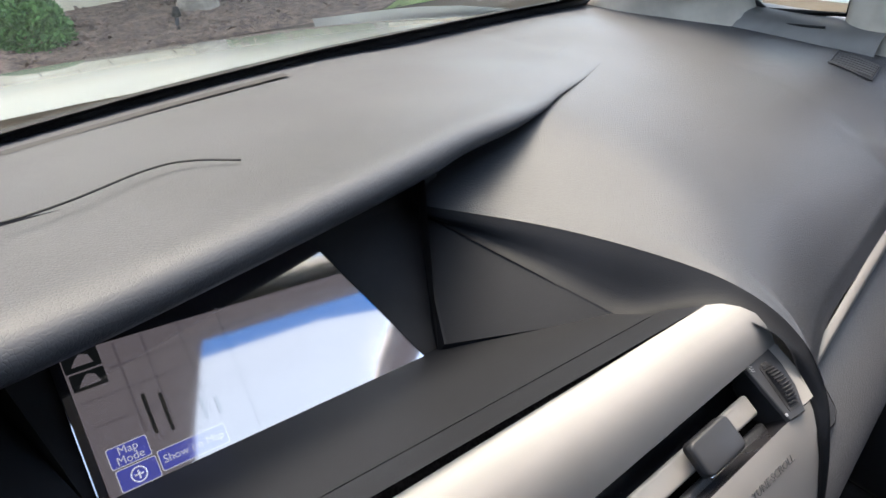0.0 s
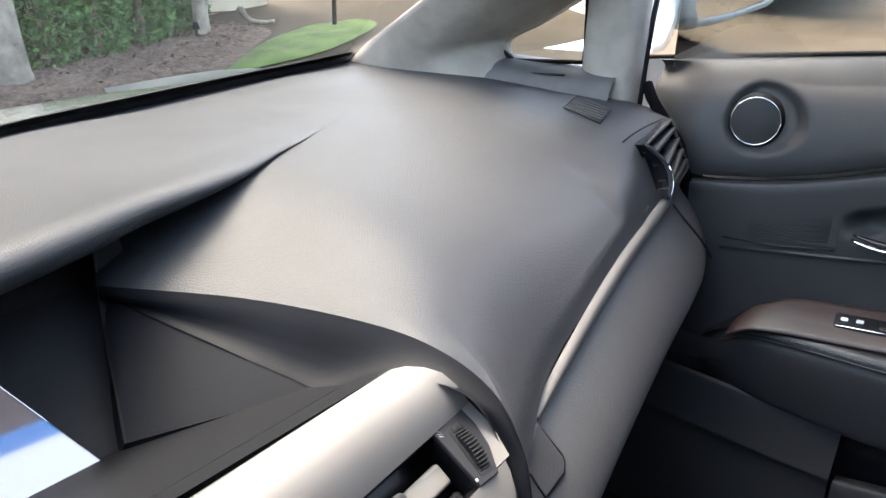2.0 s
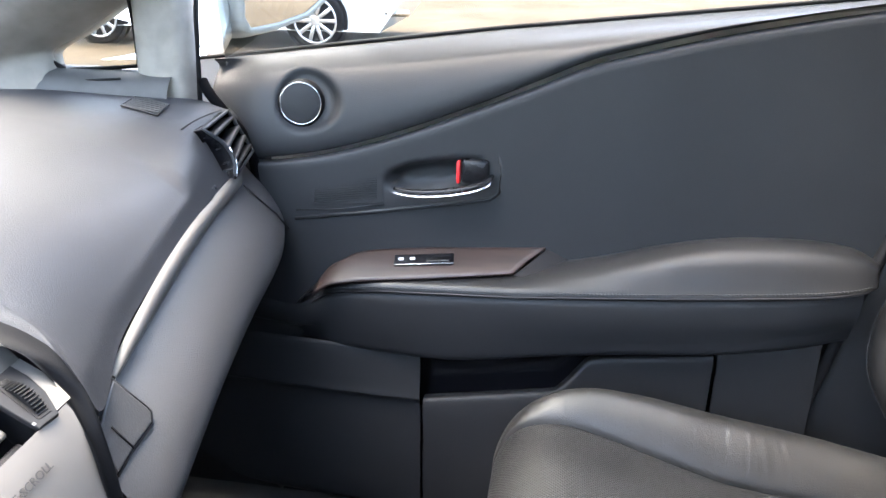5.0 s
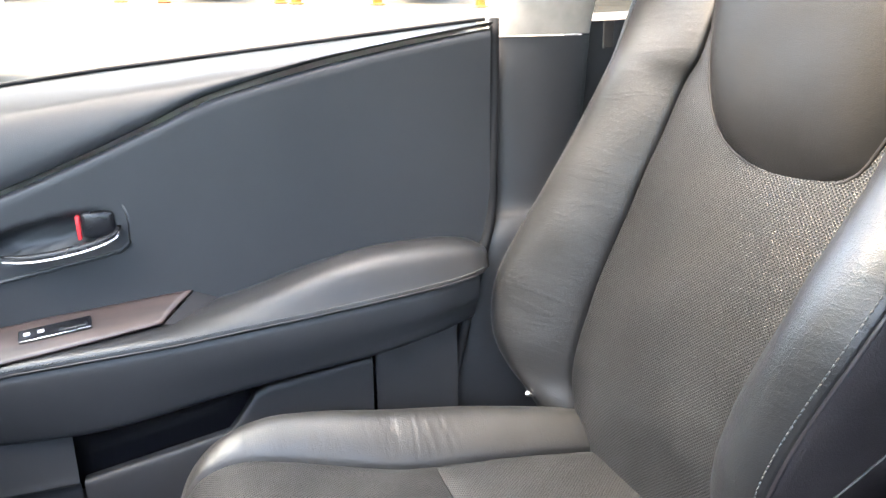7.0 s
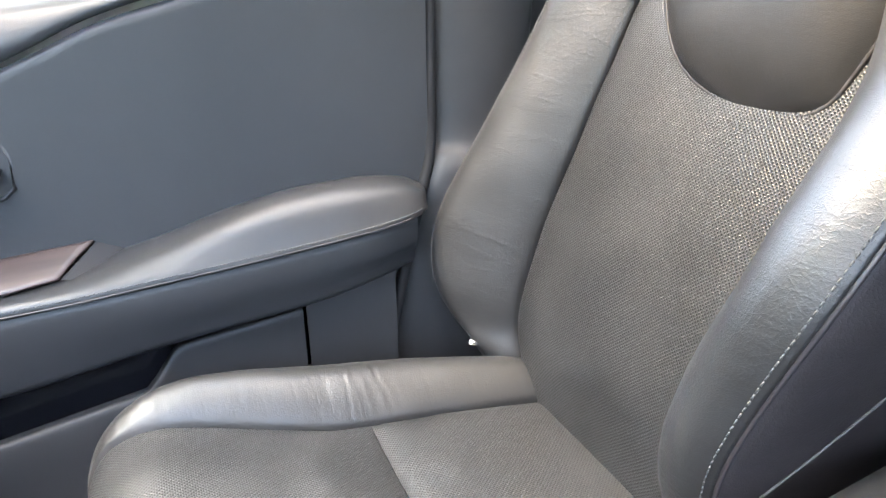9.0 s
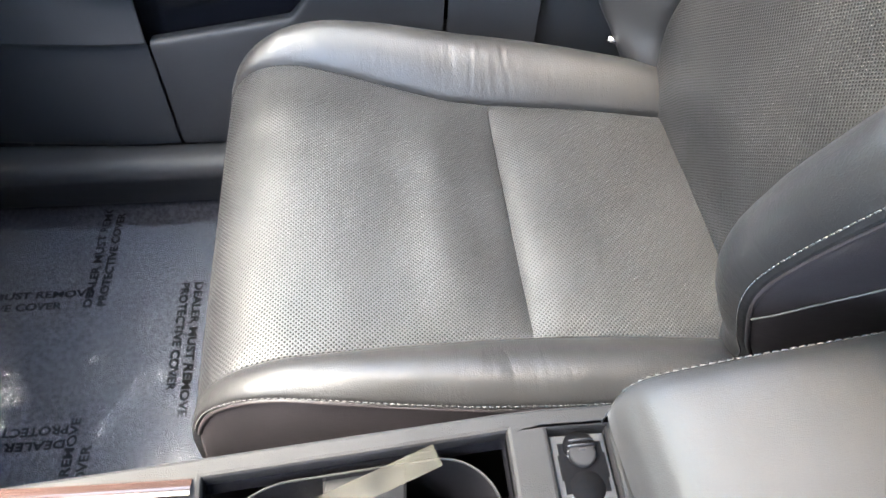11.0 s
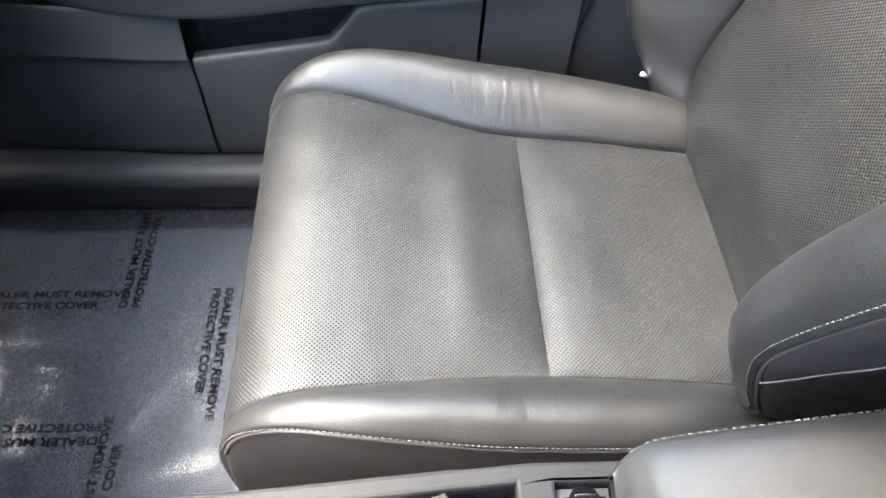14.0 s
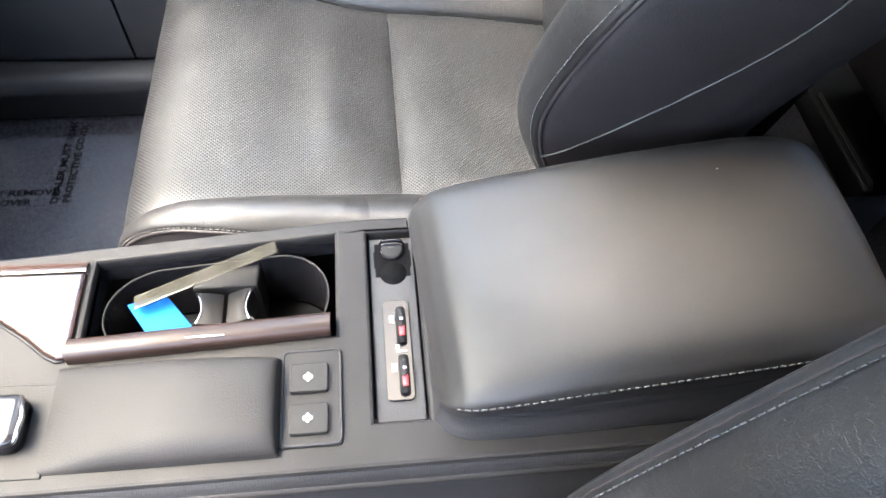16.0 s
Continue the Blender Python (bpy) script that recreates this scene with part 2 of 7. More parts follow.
# Both glasses are tinted well down so that the outside looks less bright.
GLASS = glass("outside_dimming_glass", (0.95, 1.0, 0.97), 0.61)
SIDE_GLASS = glass("side_glass", (0.96, 1.0, 0.96), 0.55)
WHITE_PAINT = mat("white_car_paint", (0.78, 0.79, 0.78), 0.3, 0, 1.0)
tint(WHITE_PAINT, coords(WHITE_PAINT), (0.62, 0.63, 0.625), (0.68, 0.69, 0.685), 3.0)
# Darker copy of the car's white paint, offsetting the bright light outside.
HOOD_PAINT = mat("darkened_car_paint", (0.36, 0.385, 0.375), 0.28, 0.0, 1.0)
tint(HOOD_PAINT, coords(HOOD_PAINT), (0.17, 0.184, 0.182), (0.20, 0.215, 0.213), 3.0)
GLOVE = mat("grey_vinyl", (0.08, 0.081, 0.085), 0.42, 0, 0, 0.6)
tint(GLOVE, coords(GLOVE), (0.038, 0.0388, 0.0412), (0.050, 0.0508, 0.0535), 6.0)
rough_vary(GLOVE, coords(GLOVE), 0.36, 0.48, 9.0)
bumps(GLOVE, coords(GLOVE), [("noise", 12.0, 0.12, 0.003), ("cells", 420.0, 0.3, 0.0006)])
MIRROR = mat("mirror_silver", (0.82, 0.83, 0.83), 0.03, 1.0)


# ---------------------------------------------------------------- mesh helpers
def part(name, bm, material, parent=None, label="", smooth=True):
    me = bpy.data.meshes.new(name)
    if smooth:
        for f in bm.faces:
            f.smooth = True
    bm.to_mesh(me)
    bm.free()
    ob = new(name, me)
    if material:
        me.materials.append(material)
    if parent:
        ob.parent = parent
    if label:
        ob["label"] = label
    return ob


def thing(name, label, category, at=(0, 0, 0), group="", kind=""):
    ob = new(name)
    ob.location = at
    ob.empty_display_size = 0.05
    return tagged(ob, label, category, group, kind)


def cr(pts, n):
    """n + 1 points along a smooth curve through pts."""
    p = [Vector(q) for q in pts]
    p = [p[0] * 2 - p[1], *p, p[-1] * 2 - p[-2]]
    out, k = [], len(p) - 3
    for i in range(n + 1):
        u = i / n * k
        j = min(int(u), k - 1)
        t = u - j
        a, b, c, d = p[j : j + 4]
        out.append(0.5 * (2 * b + (c - a) * t + (2 * a - 5 * b + 4 * c - d) * t * t + (3 * b - a - 3 * c + d) * t**3))
    return out


def line(pts, n):
    """n + 1 evenly spaced points along a polyline."""
    p = [Vector(q) for q in pts]
    acc = [0.0]
    for a, b in zip(p, p[1:]):
        acc.append(acc[-1] + (b - a).length)
    out, j = [], 0
    for i in range(n + 1):
        s = acc[-1] * i / n
        while j < len(p) - 2 and s > acc[j + 1]:
            j += 1
        out.append(p[j].lerp(p[j + 1], (s - acc[j]) / max(acc[j + 1] - acc[j], 1e-9)))
    return out


def sheet(rows, flip=False, close=False):
    """A quad sheet from rows of points, with lengths in metres as UV."""
    bm = bmesh.new()
    vs = [[bm.verts.new(p) for p in r] for r in rows]
    uv = bm.loops.layers.uv.new("UVMap")
    mid = rows[len(rows) // 2]
    us = [0.0]
    for a, b in zip(mid, mid[1:]):
        us.append(us[-1] + (Vector(b) - Vector(a)).length)
    col = [r[len(r) // 2] for r in rows]
    ws = [0.0]
    for a, b in zip(col, col[1:]):
        ws.append(ws[-1] + (Vector(b) - Vector(a)).length)
    n = len(rows) if close else len(rows) - 1
    for i in range(n):
        k = (i + 1) % len(rows)
        for j in range(len(mid) - 1):
            q = [(i, j), (i, j + 1), (k, j + 1), (k, j)]
            if flip:
                q.reverse()
            try:
                f = bm.faces.new([vs[a][b] for a, b in q])
            except ValueError:
                continue
            for l, (a, b) in zip(f.loops, q):
                l[uv].uv = (us[b], ws[a])
    return bm


def loft(sections, nu, nv, flip=False, smooth_u=True):
    """A smooth sheet through sections (lists of control points, as many in each)."""
    rows = [cr(s, nv) for s in sections]
    cols = [(cr if smooth_u else line)([r[j] for r in rows], nu) for j in range(nv + 1)]
    return sheet([[cols[j][i] for j in range(nv + 1)] for i in range(nu + 1)], flip)


def thick(ob, d, off=-1.0):
    m = ob.modifiers.new("thickness", "SOLIDIFY")
    m.thickness, m.offset = d, off
    m.use_even_offset = False
    return ob


def rbox(size, at=(0, 0, 0), r=0.003, seg=2, m=None):
    bm = bmesh.new()
    bmesh.ops.create_cube(bm, size=1)
    for v in bm.verts:
        v.co = Vector([a * b for a, b in zip(v.co, size)])
    if r > 0:
        bmesh.ops.bevel(bm, geom=bm.edges[:], offset=min(r, min(size) * 0.45), segments=seg, affect="EDGES", profile=0.5)
    mm = Matrix.Translation(at) @ (m or Matrix.Identity(4))
    bmesh.ops.transform(bm, matrix=mm, verts=bm.verts)
    return bm


def prism(outline, d, m=None, r=0.0, seg=2):
    """A plate of thickness d from a 2D outline (in its own xy plane), laid by the matrix m."""
    bm = bmesh.new()
    n = len(outline)
    lo = [bm.verts.new((x, y, 0)) for x, y in outline]
    hi = [bm.verts.new((x, y, d)) for x, y in outline]
    bm.faces.new(lo[::-1])
    top = bm.faces.new(hi)
    for i in range(n):
        bm.faces.new((lo[i], lo[(i + 1) % n], hi[(i + 1) % n], hi[i]))
    bmesh.ops.recalc_face_normals(bm, faces=bm.faces)
    if r > 0:
        bmesh.ops.bevel(bm, geom=list(top.edges), offset=r, segments=seg, affect="EDGES", profile=0.5)
    if m:
        bmesh.ops.transform(bm, matrix=m, verts=bm.verts)
    return bm


def round_rect(w, h, r, n=5):
    out = []
    for cx, cy, a0 in ((w / 2 - r, h / 2 - r, 0), (-w / 2 + r, h / 2 - r, 90), (-w / 2 + r, -h / 2 + r, 180), (w / 2 - r, -h / 2 + r, 270)):
        for i in range(n + 1):
            a = radians(a0 + 90 * i / n)
            out.append((cx + r * math.cos(a), cy + r * math.sin(a)))
    return out


def tube(path, r, seg=6, taper=None, flat=1.0, closed=False):
    bm = bmesh.new()
    p = [Vector(q) for q in path]
    up, rings = Vector((0, 0, 1)), []
    n = len(p)
    for i, q in enumerate(p):
        a, b = (p[(i - 1) % n], p[(i + 1) % n]) if closed else (p[max(i - 1, 0)], p[min(i + 1, n - 1)])
        d = (b - a).normalized()
        side = d.cross(up)
        side = side.normalized() if side.length > 1e-4 else Vector((1, 0, 0))
        top = side.cross(d)
        k = taper(i / (n - 1)) if taper else 1.0
        rings.append([bm.verts.new(q + (side * math.cos(t) + top * math.sin(t) * flat) * r * k) for t in (2 * math.pi * s / seg for s in range(seg))])
    m = n if closed else n - 1
    for i in range(m):
        k = (i + 1) % n
        for s in range(seg):
            bm.faces.new((rings[i][s], rings[i][(s + 1) % seg], rings[k][(s + 1) % seg], rings[k][s]))
    if not closed:
        bm.faces.new(rings[0][::-1])
        bm.faces.new(rings[-1])
    bmesh.ops.recalc_face_normals(bm, faces=bm.faces)
    return bm


def disc(r, d, m, seg=32, bevel=0.0):
    return prism([(r * math.cos(2 * math.pi * i / seg), r * math.sin(2 * math.pi * i / seg)) for i in range(seg)], d, m, bevel)


def stitches(path, pitch=0.0045, long=0.0032, r=0.0006):
    """A row of short thread lengths along a path."""
    p = [Vector(q) for q in path]
    total = sum((b - a).length for a, b in zip(p, p[1:]))
    pts = line(p, max(2, int(total / pitch)))
    verts, faces = [], []
    for a, b in zip(pts, pts[1:]):
        d = (b - a).normalized()
        s = d.cross(Vector((0.3, 0.2, 0.93))).normalized() * r
        u = s.cross(d).normalized() * r
        e = a + d * long
        k = len(verts)
        verts += [a + s, a + u, a - s, a - u, e + s, e + u, e - s, e - u]
        faces += [(k, k + 1, k + 5, k + 4), (k + 1, k + 2, k + 6, k + 5), (k + 2, k + 3, k + 7, k + 6), (k + 3, k, k + 4, k + 7), (k + 3, k + 2, k + 1, k), (k + 4, k + 5, k + 6, k + 7)]
    me = bpy.data.meshes.new("stitching")
    me.from_pydata([tuple(v) for v in verts], [], faces)
    bm = bmesh.new()
    bm.from_mesh(me)
    bpy.data.meshes.remove(me)
    return bm


def letters(text, size, m, material, parent, name="lettering", depth=0.0002, bold=0.0):
    cu = bpy.data.curves.new(name, "FONT")
    cu.body, cu.size, cu.extrude, cu.align_x, cu.align_y = text, size, depth, "CENTER", "CENTER"
    cu.resolution_u, cu.offset = 3, bold
    tmp = bpy.data.objects.new(name, cu)
    scene.collection.objects.link(tmp)
    dg = bpy.context.evaluated_depsgraph_get()
    me = bpy.data.meshes.new_from_object(tmp.evaluated_get(dg))
    bpy.data.objects.remove(tmp)
    bpy.data.curves.remove(cu)
    me.transform(m)
    me.materials.clear()
    me.materials.append(material)
    ob = new(name, me)
    ob.parent = parent
    return ob


def axes(origin, xa, ya):
    """A matrix whose x and y axes run along the two directions."""
    x = Vector(xa).normalized()
    z = x.cross(Vector(ya)).normalized()
    y = z.cross(x)
    return Matrix.Translation(origin) @ Matrix((x, y, z)).transposed().to_4x4()


def lerp_table(table, x):
    """Values between the rows (x, v...) of a table, eased smoothly."""
    if x <= table[0][0]:
        return table[0][1:]
    for a, b in zip(table, table[1:]):
        if x <= b[0]:
            t = (x - a[0]) / (b[0] - a[0])
            return tuple(p + (q - p) * t for p, q in zip(a[1:], b[1:]))
    return table[-1][1:]


# ---------------------------------------------------------------- dashboard
dash = thing("dashboard", "dark grey soft-vinyl dashboard with silver centre stack and deep screen recess", "dashboard", (0.2, 0.8, 0.0))
dash.location = (0, 0, 0)


def w_base(x):
    """The dashboard's edge at the foot of the windscreen."""
    y, z = lerp_table([(-0.75, 1.02, 0.60), (-0.45, 1.07, 0.615), (-0.2, 1.085, 0.638), (-0.02, 1.09, 0.660), (0.09, 1.09, 0.672), (0.225, 1.095, 0.683), (0.37, 1.095, 0.692), (0.50, 1.09, 0.702), (0.66, 1.085, 0.712), (0.72, 1.06, 0.715)], x)
    return Vector((x, y, z))


def strip_at(x):
    t = (x - 0.279) / 0.338
    return Vector((x, 0.544 + 0.048 * t, 0.551 + 0.071 * t + 0.012 * math.sin(math.pi * min(max(t, 0), 1))))


EDGE = [(0.10, 0.795, 0.641), (0.155, 0.70, 0.642), (0.187, 0.615, 0.640), (0.197, 0.565, 0.634), (0.204, 0.532, 0.616), (0.2015, 0.510, 0.593), (0.1975, 0.497, 0.565), (0.195, 0.485, 0.50), (0.195, 0.475, 0.38)]
INNER = [(0.103, 0.797, 0.634), (0.133, 0.70, 0.614), (0.1545, 0.632, 0.601), (0.163, 0.580, 0.628), (0.181, 0.541, 0.6245), (0.1925, 0.523, 0.5985), (0.1855, 0.502, 0.572), (0.179, 0.488, 0.535), (0.178, 0.470, 0.38)]


def mound_section(x, pts):
    return [tuple(w_base(x))] + [(x, y, z) for y, z in pts]


def mound_run(x0, x1, pts):
    """A section that drifts sideways from x0 at the glass to x1 at the stack."""
    n = len(pts)
    return [tuple(w_base(x0))] + [(x0 + (x1 - x0) * ((i + 1) / n) ** 1.15, y, z) for i, (y, z) in enumerate(pts)]


mound = [
    mound_section(0.100, [(1.00, 0.668), (0.93, 0.666), (0.88, 0.660), (0.85, 0.655), (0.83, 0.651), (0.81, 0.646), (0.795, 0.641)]),
    mound_section(0.155, [(1.00, 0.678), (0.92, 0.678), (0.86, 0.671), (0.80, 0.661), (0.76, 0.6535), (0.725, 0.6470), (0.700, 0.642)]),
    mound_run(0.205, 0.187, [(1.00, 0.683), (0.91, 0.686), (0.84, 0.681), (0.77, 0.670), (0.705, 0.6578), (0.655, 0.6485), (0.615, 0.640)]),
    mound_run(0.240, 0.197, [(1.00, 0.686), (0.89, 0.6905), (0.815, 0.6855), (0.74, 0.672), (0.66, 0.6555), (0.605, 0.6445), (0.565, 0.634)]),
    mound_run(0.265, 0.204, [(0.98, 0.689), (0.87, 0.694), (0.80, 0.6885), (0.71, 0.673), (0.62, 0.6525), (0.563, 0.634), (0.532, 0.616)]),
    mound_run(0.285, 0.2015, [(0.98, 0.691), (0.87, 0.6955), (0.78, 0.6885), (0.68, 0.6730), (0.595, 0.647), (0.542, 0.619), (0.510, 0.593)]),
    mound_run(0.300, 0.235, [(0.98, 0.693), (0.86, 0.6955), (0.76, 0.6885), (0.675, 0.6735), (0.60, 0.6475), (0.553, 0.609), (0.522, 0.555)]),
]
for x, lift in ((0.31, 0.002), (0.40, 0.010), (0.50, 0.016), (0.59, 0.014), (0.66, 0.010), (0.695, 0.009)):
    s = strip_at(x)
    k = min(1, (x - 0.27) / 0.2)
    if x > 0.55:
        f = min(1.0, (x - 0.55) / 0.1)
        mound.append(mound_section(x, [(0.98, 0.710), (0.87, 0.711), (0.77, 0.704 + 0.004 * f), (0.69, 0.697 + 0.008 * f), (0.634, 0.685 + 0.010 * f), (0.613 + 0.004 * f, 0.668 + 0.005 * f), (s.y + 0.004, s.z + 0.010)]))
        continue
    rear = 0.004 if x < 0.45 else 0.0
    mound.append(mound_section(x, [(0.98, 0.696 + lift - rear), (0.87, 0.696 + lift - rear * 0.5), (0.77, 0.690 + lift * 0.9), (0.69 + 0.006 * k, 0.6755 + 0.0155 * k), (s.y + 0.062, 0.647 + 0.020 * k), (s.y + 0.022, s.z + 0.044), (s.y + 0.004, s.z + 0.010)]))
VENT = [Vector(p) for p in ((0.586, 0.6165, 0.684), (0.664, 0.6245, 0.694), (0.680, 0.6025, 0.645), (0.598, 0.590, 0.630))]


def ease(bm, reach, keep):
    """Even out a sheet's height over some reach, leaving its rim as it is."""
    vs = list(bm.verts)
    p = np.array([v.co for v in vs])
    rim = p[[v.is_boundary for v in vs]]
    todo = [i for i, v in enumerate(vs) if 0.15 < p[i, 0] < 0.50 and p[i, 1] < 0.86]
    area = np.array([sum(f.calc_area() for f in v.link_faces) for v in vs])
    src, wsrc = p[::3], area[::3]
    for a in range(0, len(todo), 400):
        q = np.array(todo[a : a + 400])
        dx, dy = src[None, :, 0] - p[q, 0][:, None], src[None, :, 1] - p[q, 1][:, None]
        w = np.exp(-(dx * dx + dy * dy) / (2 * reach * reach)) * wsrc
        z = src[:, 2]
        m = np.array([[w.sum(1), (w * dx).sum(1), (w * dy).sum(1)], [(w * dx).sum(1), (w * dx * dx).sum(1), (w * dx * dy).sum(1)], [(w * dy).sum(1), (w * dx * dy).sum(1), (w * dy * dy).sum(1)]]).transpose(2, 0, 1) + np.eye(3) * 1e-15
        r = np.array([(w * z).sum(1), (w * dx * z).sum(1), (w * dy * z).sum(1)]).T[:, :, None]
        flat = np.linalg.solve(m, r)[:, 0, 0]
        d = np.sqrt(((p[q][:, None, :] - rim[None]) ** 2).sum(2)).min(1)
        k = np.clip((d - 0.004) / (keep * 2), 0, 1)
        k = k * k * (3 - 2 * k)
        for i, h, t in zip(q, flat, k):
            vs[i].co.z += (h - p[i, 2]) * t


def in_quad(x, z, quad):
    """Whether (x, z) lies inside a quad given in turning order."""
    side = [(b.x - a.x) * (z - a.z) - (b.z - a.z) * (x - a.x) for a, b in zip(quad, quad[1:] + quad[:1])]
    return all(v < 0 for v in side) or all(v > 0 for v in side)


bm = loft(mound, 140, 120)
ease(bm, 0.020, 0.014)
bmesh.ops.delete(bm, geom=[f for f in bm.faces if f.calc_center_median().y < 0.66 and in_quad(f.calc_center_median().x, f.calc_center_median().z, VENT)], context="FACES")
pad_ob = part("passenger_pad", bm, DASH, dash, "dark grey grained vinyl pad")
PAD_CO = np.array([v.co for v in pad_ob.data.vertices])



def on_pad(x, y, lift=0.0):
    """A place on the passenger pad's surface."""
    gap = np.hypot(PAD_CO[:, 0] - x, PAD_CO[:, 1] - y)
    near = np.argsort(gap)[:4]
    w = 1 / (1e-5 + gap[near])
    return Vector((x, y, float((PAD_CO[near, 2] * w).sum() / w.sum()) + lift))


pad = []
for x, y, z, h in ((-0.74, 0.60, 0.70, 1), (-0.45, 0.61, 0.70, 1), (-0.206, 0.655, 0.70, 1), (-0.06, 0.692, 0.70, 1), (0.07, 0.730, 0.70, 1), (0.13, 0.752, 0.700, 0.88), (0.19, 0.766, 0.7003, 0.70), (0.24, 0.786, 0.7005, 0.50), (0.285, 0.808, 0.7010, 0.34), (0.335, 0.829, 0.702, 0.20), (0.385, 0.851, 0.703, 0.10), (0.43, 0.872, 0.700, 0.03), (0.47, 0.89, 0.69, 0.0)):
    b = w_base(x) + Vector((0, 0, 0.003))
    y += 0.020 * h
    m = (b.y + y) / 2
    zs = [b.z + 0.36 * (z - b.z) + 0.003, b.z + 0.68 * (z - b.z) + 0.004, z - 0.001 * h, z]
    if x > 0.2:
        t = (x - 0.2) / 0.25
        lift = lerp_table([(0.20, 0.012), (0.24, 0.0080), (0.285, 0.0048), (0.335, 0.0022), (0.385, 0.0006), (0.43, -0.0010), (0.47, -0.004)], x)[0]
        own = [on_pad(x, q).z + lift for q in (m + 0.06, m - 0.05, y + 0.05, y + 0.012)]
        k = min(1.0, t * 2.2)
        zs = [p + (q - p) * k for p, q in zip(zs, own)]
        b.z += -0.006 * k
        z = zs[3]
    pad.append([tuple(b), (x, m + 0.06, zs[0]), (x, m - 0.05, zs[1]), (x, y + 0.05, zs[2]), (x, y + 0.012, z), (x, y, z - 0.011 * h), (x, y + 0.010, z - 0.024 * h), (x, y + 0.05, z - 0.028 * h), (x, y + 0.12, z - 0.030 * h)])
part("upper_pad", loft(pad, 60, 60), DASH, dash, "dark grey vinyl brow over the screen")

# wall that wraps the centre stack
rows = [cr(EDGE, 40), None, None, cr(INNER, 40)]
rows[1] = [a.lerp(b, 0.12) + Vector((-0.002, -0.003, -0.006)) for a, b in zip(rows[0], rows[3])]
rows[2] = [a.lerp(b, 0.7) + Vector((0.002, 0.002, -0.004)) for a, b in zip(rows[0], rows[3])]
part("stack_surround", sheet([cr([r[i] for r in rows], 8) for i in range(41)], True), TRIM_BLACK, dash, "dark grained surround of the centre stack")

# recess of the screen: backing, side panels, shelf
# Matte black on backing and walls is dark plastic plus the recess's shade.
part("recess_back", sheet([[(x, 0.7232, 0.552), (x, 0.7980, 0.640), (x, 0.82, 0.69)] for x in (-0.26, 0.13)]), RUBBER, dash, "black screen bezel", False)
for side in (1, -1):
    o = lambda x: -0.055 + side * (x + 0.055)  # noqa: E731
    a, b, c = Vector((o(0.103), 0.799, 0.633)), Vector((o(0.1545), 0.633, 0.600)), Vector((o(0.068), 0.718, 0.566))
    g = (a + b + c) / 3
    ring = [a, a.lerp(b, 0.5), a.lerp(b, 0.90), b.lerp(a, 0.045).lerp(b.lerp(c, 0.02), 0.4), b.lerp(c, 0.045).lerp(b.lerp(a, 0.02), 0.4), b.lerp(c, 0.13), b.lerp(c, 0.5), c]
    bm = bmesh.new()
    lo = [bm.verts.new(p + (p - g) * 0.05 + Vector((0, 0.004, -0.008))) for p in ring]
    hi = [bm.verts.new(p) for p in ring]
    inn = [bm.verts.new(p + (g - p) * 0.035 + Vector((0, -0.0008, -0.0008))) for p in ring]
    for i in range(len(ring)):
        k = (i + 1) % len(ring)
        bm.faces.new((lo[i], lo[k], hi[k], hi[i]))
        bm.faces.new((hi[i], hi[k], inn[k], inn[i]))
    bm.faces.new(inn)
    bmesh.ops.recalc_face_normals(bm, faces=bm.faces)
    part("recess_side", bm, TRIM_BLACK, dash, "dark plastic cheek beside the screen", False)
    wall = [[(o(0.066), 0.7215, 0.558), (o(0.106), 0.803, 0.628)], [(o(0.100), 0.7865, 0.678), (o(0.150), 0.85, 0.678)]]
    part("recess_wall", sheet(wall), RUBBER, dash, "", False)
shelf = [(0.735, 0.553), (0.718, 0.5615), (0.66, 0.590), (0.612, 0.613), (0.6075, 0.6150)]
part("shelf", loft([[(x, y, z) for y, z in shelf] for x in (-0.30, -0.1, 0.05, 0.152)], 12, 16), TRIM_BLACK, dash, "dark plastic shelf below the screen")
band = [(0.6055, 0.6165), (0.600, 0.620), (0.590, 0.626), (0.5795, 0.632)]
part("shelf_lip", loft([[(x, y, z) for y, z in band] for x in (-0.30, -0.1, 0.08, 0.160)], 12, 8), TRIM_BLACK, dash, "dark grained lip in front of the shelf")

# screen
SCREEN = mat("screen_glass", (0.006, 0.006, 0.008), 0.05, 0, 0.0, 0.9)
SCREEN.node_tree.nodes["Principled BSDF"].inputs["IOR"].default_value = 2.3
SM = axes((-0.060, 0.722, 0.552), (1, 0, 0.0), (0, 0.85, 1.0))
screen = part("screen", prism([(-0.112, 0.004), (0.1165, 0.004), (0.0775, 0.086), (0.060, 0.122), (-0.112, 0.122)], 0.0015, SM @ pose(0, 0, 0.001), 0.001), SCREEN, dash, "glossy display glass showing a dim street map", False)


def on_screen(name, x0, y0, x1, y1, h, material, r=0.0006):
    w, v = x1 - x0, y1 - y0
    ob = part(name, prism(round_rect(w, v, min(r, w * 0.3, v * 0.3), 2), 0.0002, SM @ pose((x0 + x1) / 2, (y0 + y1) / 2, 0.0025 + h)), material, screen, "", False)
    return ob


def lit(name, colour, strength, rough=0.05):
    m = mat(name, tuple(c * 0.06 for c in colour), rough, 0, 0, 0.9)
    b = m.node_tree.nodes["Principled BSDF"]
    b.inputs["IOR"].default_value = 2.3
    b.inputs["Emission Color"].default_value, b.inputs["Emission Strength"].default_value = (*colour, 1), strength
    return m


